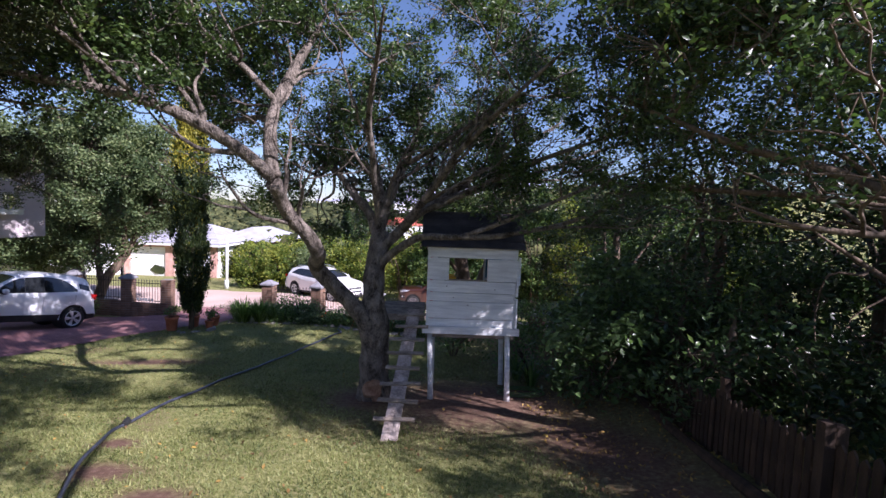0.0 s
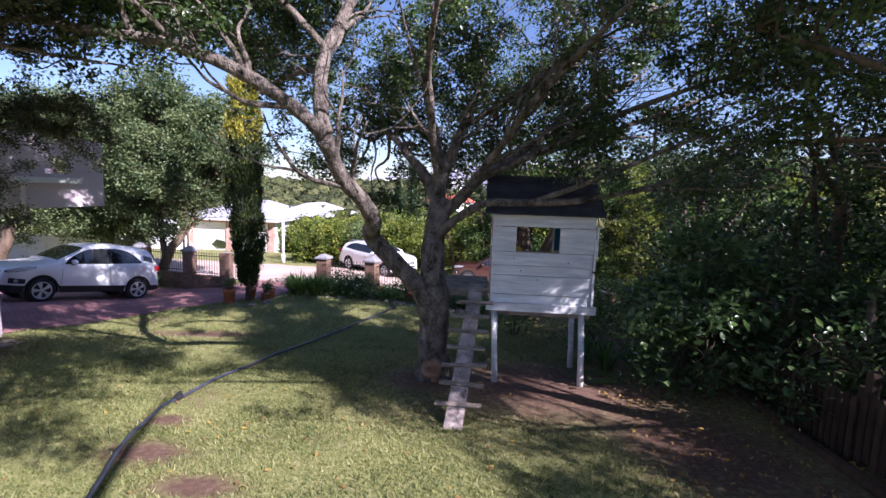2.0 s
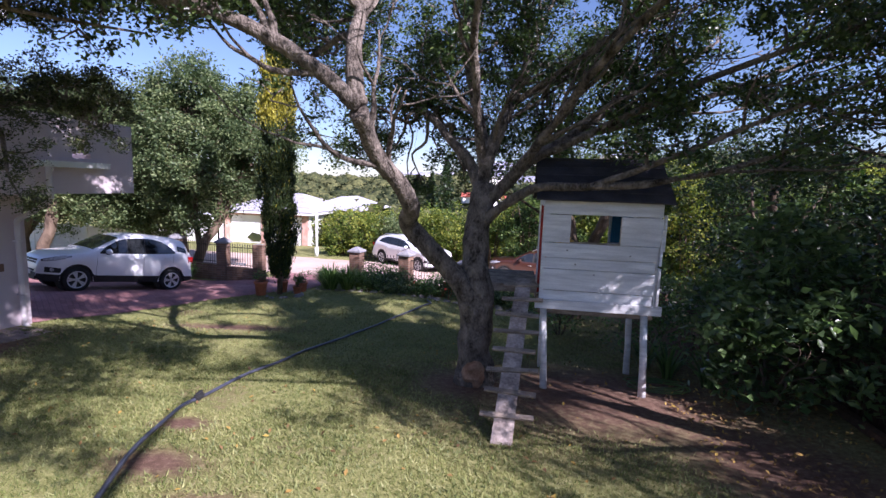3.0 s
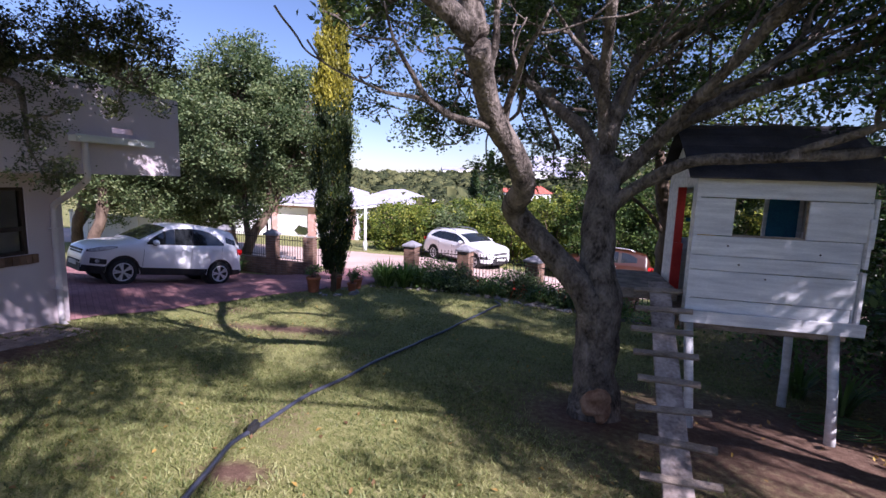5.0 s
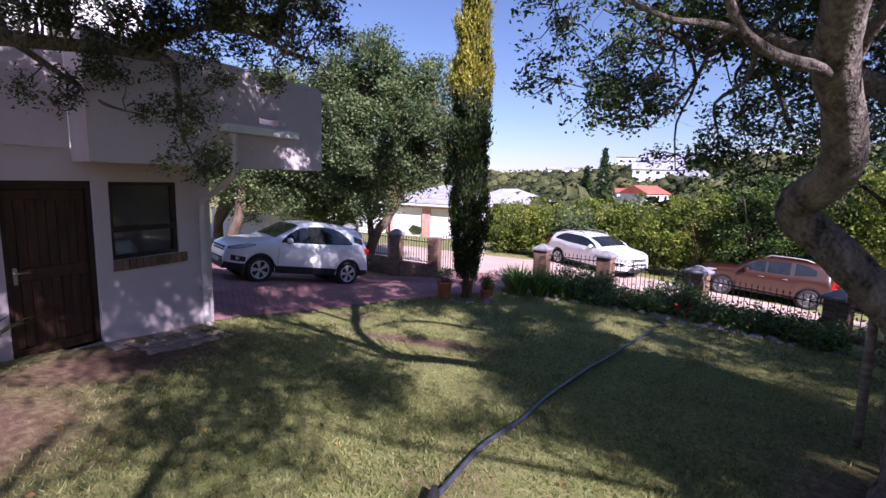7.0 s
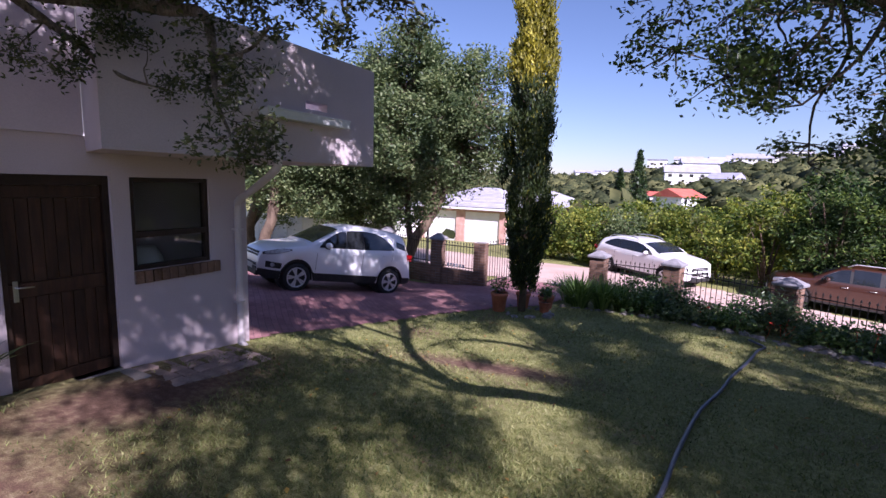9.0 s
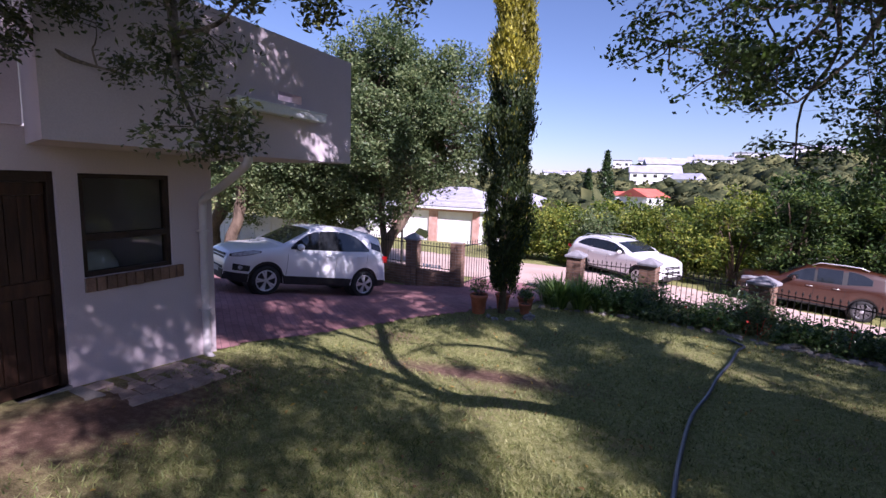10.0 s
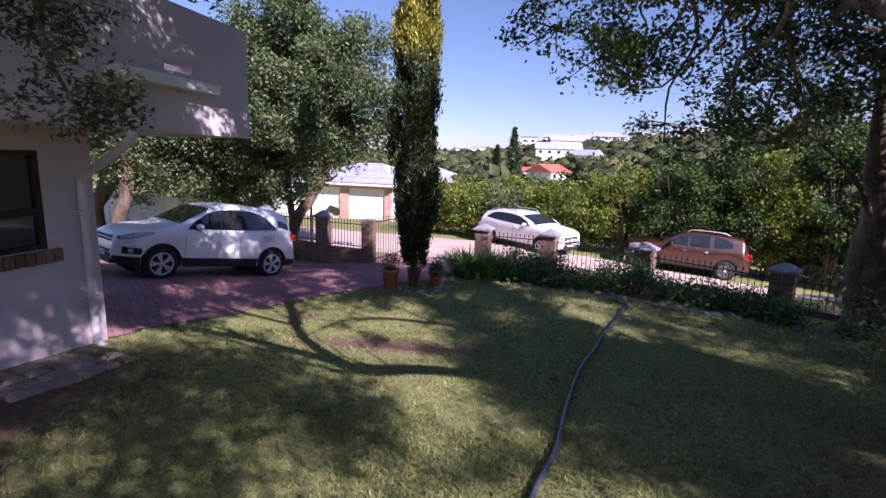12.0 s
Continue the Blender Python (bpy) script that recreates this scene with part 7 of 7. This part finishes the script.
def make_picket_fence():
    n = 0
    for y0, y1, step in ((6.05, 8.9, -0.10), (1.2, 6.0, 0.08)):
        f = root("picket_fence", label="dark-stained wooden picket fence panel above the sleeper edging", category="fence", group="picket fence panels")
        for h in (0.18, 0.58):
            pts = [(fence_at(y) + 0.05, y, gz(fence_at(y), y) + h + step * 0.5 + 0.05) for y in np.linspace(y0, y1, 6)]
            bm = bmesh.new()
            add_tube(bm, pts, [0.032] * 6, 4)
            part("rail", bm, M_darkwood, f)
        k = int((y1 - y0) / 0.115)
        pk = None
        for j in range(k):
            y = y0 + (y1 - y0) * (j + 0.5) / k
            x = fence_at(y)
            m = pose(x, y, gz(x, y) + step * 0.5 + 0.03 * math.sin(j * 2.3), 0, 0, -6)
            if pk is None:
                bm = bmesh.new()
                v = [bm.verts.new(c) for xx in (-0.011, 0.011) for c in ((xx, -0.042, 0.03), (xx, 0.042, 0.03), (xx, 0.042, 0.72), (xx, 0.0, 0.77), (xx, -0.042, 0.72))]
                bm.faces.new(v[4::-1])
                bm.faces.new(v[5:])
                for i in range(5):
                    bm.faces.new((v[i], v[(i + 1) % 5], v[5 + (i + 1) % 5], v[5 + i]))
                bmesh.ops.recalc_face_normals(bm, faces=bm.faces[:])
                pk = part("picket", bm, M_darkwood, f)
                pk.matrix_basis = m
            else:
                again(pk, m, f)
        for y in (y0 + 0.02, y1 - 0.02):
            x = fence_at(y)
            part("post", box(x + 0.03, x + 0.12, y - 0.045, y + 0.045, gz(x, y) - 0.1, gz(x, y) + 0.92 + step, 0.006), M_darkwood, f)


make_picket_fence()
post = root("fence_post", pose(3.3, 4.05, gz(3.3, 4.05)), label="stout dark wooden post pair at the picket fence", category="post")
part("stake", wobble(box(-0.05, 0.05, -0.05, 0.05, -0.1, 1.0, 0.008), 0.005), M_darkwood, post)
part("stake", wobble(box(0.06, 0.17, -0.04, 0.06, -0.1, 0.96, 0.008), 0.005), M_darkwood, post)
sl = root("sleeper_edging", label="half-buried timber sleeper along the picket fence", category="edging")
pts = [(fence_at(y) - 0.16, y, gz(fence_at(y) - 0.16, y) + 0.03) for y in np.linspace(2.5, 8.6, 9)]
part("log", tube(pts, [0.075] * 9, 8, 0.3), M_darkwood, sl)

# ---- hose lying over the lawn ----
H = [(-2.6, 3.0), (-3.2, 4.1), (-3.75, 5.1), (-4.2, 6.2), (-4.34, 6.93), (-4.3, 8.0), (-4.13, 9.0), (-3.98, 10.6), (-3.7, 11.9), (-3.4, 13.1), (-3.0, 14.6), (-2.85, 15.1), (-3.05, 15.6)]
hose = root("garden_hose", label="long black irrigation hose lying across the lawn", category="hose")
pts = [(q[0] + 0.012 * math.sin(i * 0.6), q[1], gz(q[0], q[1]) + 0.04) for i, q in enumerate(curve_points(H, 8))]
part("pipe", tube(pts, [0.022] * len(pts), 10), M_hose, hose, smooth=True)
j = Vector((-4.34, 6.93, gz(-4.34, 6.93) + 0.05))
dj = Vector((-0.04, 0.2, -0.02)).normalized()
jn = part("joint", tube([j - dj * 0.09, j - dj * 0.06, j + dj * 0.06, j + dj * 0.09], [0.036, 0.042, 0.042, 0.036], 12), M_clad, hose, "black push-on connector")
part("wing", box(-0.02, 0.02, -0.075, 0.075, -0.01, 0.06, 0.006, Matrix.Translation(j) @ pose(0, 0, 0, 0, 0, 10)), M_clad, jn)
coil = root("coiled_hose", label="thin green hose loops on the soil under the playhouse", category="hose")
pts = []
for k in range(60):
    a = k * 0.42
    x, y = 1.75 + (0.42 + 0.05 * math.sin(k)) * math.cos(a), 9.15 + 0.3 * math.sin(a) + 0.004 * k
    pts.append((x, y, gz(x, y) + 0.025 + 0.0006 * k))
part("pipe", tube(pts, [0.009] * len(pts), 6), M_leaf_bed, coil, smooth=True)


# ---- pots, rocks, bed plants ----
def strap_clump(name, label, x, y, n, length, width, seed, material, spread=0.10, base=0.0, arch=0.9, category="plant"):
    """A clump of arching strap leaves."""
    rng = np.random.default_rng(seed)
    vs, fs, o = [], [], 0
    for k in range(n):
        a = rng.uniform(0, 6.283)
        r0 = spread * rng.uniform(0, 1)
        l = length * rng.uniform(0.6, 1.1)
        d = np.array((math.cos(a), math.sin(a), 0))
        s = np.array((-math.sin(a), math.cos(a), 0))
        lean = rng.uniform(0.15, arch)
        rows = []
        for u in np.linspace(0, 1, 6):
            p = d * (r0 + l * lean * u ** 1.5) + np.array((0, 0, l * (u - 0.55 * lean * u ** 2.6)))
            w = width * (1 - u ** 3) * (0.6 + 0.4 * min(1, u * 4))
            rows += [p - s * w / 2, p + np.array((0, 0, -w * 0.15)), p + s * w / 2]
        vs += rows
        for i in range(5):
            for e in range(2):
                fs.append((o + i * 3 + e, o + i * 3 + e + 1, o + i * 3 + e + 4, o + i * 3 + e + 3))
        o += 18
    t = root(name, pose(x, y, base or gz(x, y)), label=label, category=category)
    ob = raw_mesh("foliage", np.array(vs), np.array(fs), material, True)
    ob.parent = t
    return t


def make_pot(x, y, r, h, seed, plant="strap"):
    z = gz(x, y)
    p = root("terracotta_pot", pose(x, y, z + 0.02), label="weathered terracotta pot with a leafy plant beside the cypress", category="pot", group="pots round the cypress")
    part("pot", lathe([(r * 0.68, 0.0), (r * 0.72, 0.01), (r * 0.92, h * 0.82), (r * 1.02, h * 0.83), (r * 1.04, h * 0.98), (r * 1.0, h), (r * 0.9, h), (r * 0.86, h * 0.86)], 28), M_terra, p, smooth=True)
    part("soil", lathe([(r * 0.80, h * 0.86), (r * 0.86, h * 0.90), (r * 0.4, h * 0.92)], 20), M_soil, p)
    rng = np.random.default_rng(seed)
    bm = bmesh.new()
    cs = []
    for k in range(14):
        a, u = rng.uniform(0, 6.283), rng.uniform(0.2, 1)
        e = np.array((math.cos(a) * r * 1.1 * u, math.sin(a) * r * 1.1 * u, h + rng.uniform(0.06, 0.26)))
        add_tube(bm, [(e[0] * 0.2, e[1] * 0.2, h * 0.9), (e[0] * 0.7, e[1] * 0.7, h + (e[2] - h) * 0.6), tuple(e)], [0.006, 0.004, 0.002], 4, False)
        cs.append(e + rng.normal(size=(16, 3)) * 0.05)
    part("stalk", bm, M_bark2, p)
    leaf_mesh("foliage", rng, np.concatenate(cs), 0.07, M_leaf_bed, p)
    return p


make_pot(-7.86, 14.62, 0.19, 0.42, 400)
make_pot(-7.55, 15.35, 0.17, 0.36, 402)
make_pot(-7.12, 15.75, 0.19, 0.30, 404)
make_pot(-6.98, 15.15, 0.13, 0.24, 406)


def make_rock(x, y, s, seed, label, group):
    bm = bmesh.new()
    bmesh.ops.create_icosphere(bm, subdivisions=2, radius=1.0)
    rs = np.random.default_rng(seed)
    k = rs.uniform(0.6, 1.3, 3)
    for v in bm.verts:
        n = 1 + 0.35 * noise.noise(v.co * 1.5 + Vector((seed, 0, 0)))
        v.co = Vector((v.co.x * k[0], v.co.y * k[1], v.co.z * k[2] * 0.6)) * s * n
    ob = mesh_ob("rock", bm, M_rock)
    ob.matrix_basis = pose(x, y, gz(x, y) + s * 0.05, 0, 0, rs.uniform(0, 360))
    return tagged(ob, label, "rock", group)


rs = np.random.default_rng(410)
for k in range(16):
    a = k / 16 * 6.283
    make_rock(-7.42 + 0.62 * math.cos(a) + rs.normal(0, 0.03), 14.95 + 0.50 * math.sin(a) + rs.normal(0, 0.03), rs.uniform(0.06, 0.11), 420 + k, "grey edging stone round the cypress foot", "stones round the cypress")
pts = curve_points(BED_EDGE, 9)
for k, q in enumerate(pts):
    make_rock(q[0] + rs.normal(0, 0.07), q[1] + rs.normal(0, 0.10), rs.uniform(0.04, 0.12), 450 + k, "pale grey edging stone along the flower bed", "flower bed edging stones")
for k in range(14):
    make_rock(-1.5 + rs.uniform(-0.6, 1.6), 15.6 + rs.uniform(-0.1, 0.35), rs.uniform(0.08, 0.17), 520 + k, "grey rock piled in the flower bed", "rocks in the flower bed")

agap_label = "dense clump of green agapanthus strap leaves in the flower bed"
for k, (x, y, n, l) in enumerate(((-6.55, 16.75, 260, 0.95), (-6.05, 16.95, 260, 0.95), (-5.6, 17.1, 220, 0.85), (-6.9, 17.3, 160, 0.85))):
    tagged(strap_clump("agapanthus", agap_label, x, y, n, l, 0.045, 540 + k, M_leaf_strap, 0.22), group="agapanthus clumps")
for k, (x, y) in enumerate(((-14.2, 17.2), (-12.5, 17.6), (-12.9, 17.3))):
    tagged(strap_clump("agapanthus", "clump of green strap leaves beside the gate wall", x, y, 90, 0.7, 0.035, 550 + k, M_leaf_bed, 0.2), group="agapanthus clumps")
strap_clump("sword_plant", "spiky grey-green sword-leaved plant beside the door", -8.95, 6.05, 46, 0.85, 0.05, 560, M_leaf_pale, 0.06, arch=0.8)
for k, (x, y) in enumerate(((2.1, 9.9), (2.5, 9.3), (1.9, 10.6))):
    tagged(strap_clump("sword_plant", "dark strap-leaved plant behind the playhouse", x, y, 40, 0.8, 0.045, 570 + k, M_leaf_bed, 0.1), group="strap plants")
for k, (x, y, r, h) in enumerate(((-5.2, 17.9, 0.65, 1.05), (-4.5, 17.3, 0.6, 0.8), (-3.8, 17.1, 0.6, 0.48), (-3.2, 16.7, 0.5, 0.42), (-2.85, 17.3, 0.65, 0.8), (-2.35, 16.9, 0.55, 0.72), (-1.6, 16.1, 0.42, 0.45), (-1.05, 15.85, 0.45, 0.48), (-0.5, 15.5, 0.42, 0.5), (-0.15, 15.05, 0.3, 0.38), (-2.1, 16.2, 0.32, 0.26), (-4.3, 16.75, 0.35, 0.3), (-5.1, 17.0, 0.42, 0.5))):
    z = gz(x, y)
    t = shrub("bed_shrub", "low leafy garden shrub in the flower bed", x, y, (x, y, z + h * 0.42, r * 0.85, r * 0.65, h * 0.42), 16, 0.2, (M_leaf_bed, M_leaf_broad, M_leaf_far)[k % 3], 580 + 2 * k, 0.085, 15.0, 30, stem=0.012)
    tagged(t, group="flower bed shrubs")
fl = root("red_flowers", label="scattered red flowers in the flower bed", category="flowers")
rs = np.random.default_rng(640)
for k in range(22):
    x = rs.uniform(-4.6, -1.2)
    y = float(bed_front(x)) + rs.uniform(0.25, 0.9)
    bm = bmesh.new()
    for a in range(5):
        d = Vector((math.cos(a * 1.257), math.sin(a * 1.257), 0.35))
        s = Vector((-math.sin(a * 1.257), math.cos(a * 1.257), 0))
        v = [bm.verts.new(c) for c in (Vector((0, 0, 0)), d * 0.022 + s * 0.018, d * 0.045, d * 0.022 - s * 0.018)]
        bm.faces.new(v)
    add_tube(bm, [(0, 0, -0.32), (0, 0, 0)], [0.003, 0.003], 4, False)
    f = part("flower", bm, M_flower, fl)
    f.matrix_basis = pose(x, y, gz(x, y) + 0.30 + rs.uniform(0, 0.2), rs.normal(-20, 20), rs.normal(0, 20), 0)


# ---- grass blades and fallen leaves ----
def lawn_points(rng, n, x0, x1, y0, y1):
    p = np.stack([rng.uniform(x0, x1, n), rng.uniform(y0, y1, n)], 1)
    keep = ~in_drive(p[:, 0], p[:, 1]) & (p[:, 1] < np.where(p[:, 0] > -6.9, bed_front(p[:, 0]) - 0.1, 15.6)) & (p[:, 0] > np.where(p[:, 1] < 9.4, -9.3, -30))
    for cx, cy, rx, ry, *turn in BARE:
        a = turn[0] if turn else 0.0
        dx, dy = p[:, 0] - cx, p[:, 1] - cy
        e = ((dx * math.cos(a) + dy * math.sin(a)) / rx) ** 2 + ((-dx * math.sin(a) + dy * math.cos(a)) / ry) ** 2
        keep &= e > rng.uniform(0.45, 1.2, n)
    return p[keep]


def make_grass():
    rng = np.random.default_rng(700)
    p = np.concatenate([lawn_points(rng, 150000, -9.3, 3.0, 1.5, 9.0), lawn_points(rng, 90000, -9.6, 3.0, 9.0, 17.0), lawn_points(rng, 70000, -9.3, 3.6, -7.0, 1.5)])
    n = len(p)
    z = ground_z(p[:, 0], p[:, 1])
    a = rng.uniform(0, 6.283, n)
    h = rng.uniform(0.018, 0.05, n)
    w = rng.uniform(0.004, 0.009, n)
    s = np.stack([np.cos(a), np.sin(a), np.zeros(n)], 1)
    lean = rng.normal(size=(n, 3)) * 0.025
    lean[:, 2] = 0
    b = np.stack([p[:, 0], p[:, 1], z], 1)
    tip = b + lean + np.stack([np.zeros(n), np.zeros(n), h], 1)
    v = np.stack([b - s * w[:, None], b + s * w[:, None], tip], 1).reshape(-1, 3)
    ob = raw_mesh("grass", v, np.arange(3 * n).reshape(-1, 3), M_blade)
    tagged(ob, "short mown lawn grass, thin in places", "grass", kind="stuff")


make_grass()
rng = np.random.default_rng(710)
p = np.concatenate([np.stack([rng.uniform(-9, 2.5, 900), rng.uniform(2, 15.5, 900)], 1), np.stack([rng.uniform(1.6, 3.6, 900), rng.uniform(3.5, 9.5, 900)], 1)])
p = p[~in_drive(p[:, 0], p[:, 1])]
c = np.stack([p[:, 0], p[:, 1], ground_z(p[:, 0], p[:, 1]) + 0.03], 1)
v, f = leaf_arrays(rng, c, 0.055, 0.55, up=1.5)
lit = raw_mesh("fallen_leaves", v, f, M_litter)
tagged(lit, "scattered dry brown and yellow leaves on the lawn", "leaves", kind="stuff")
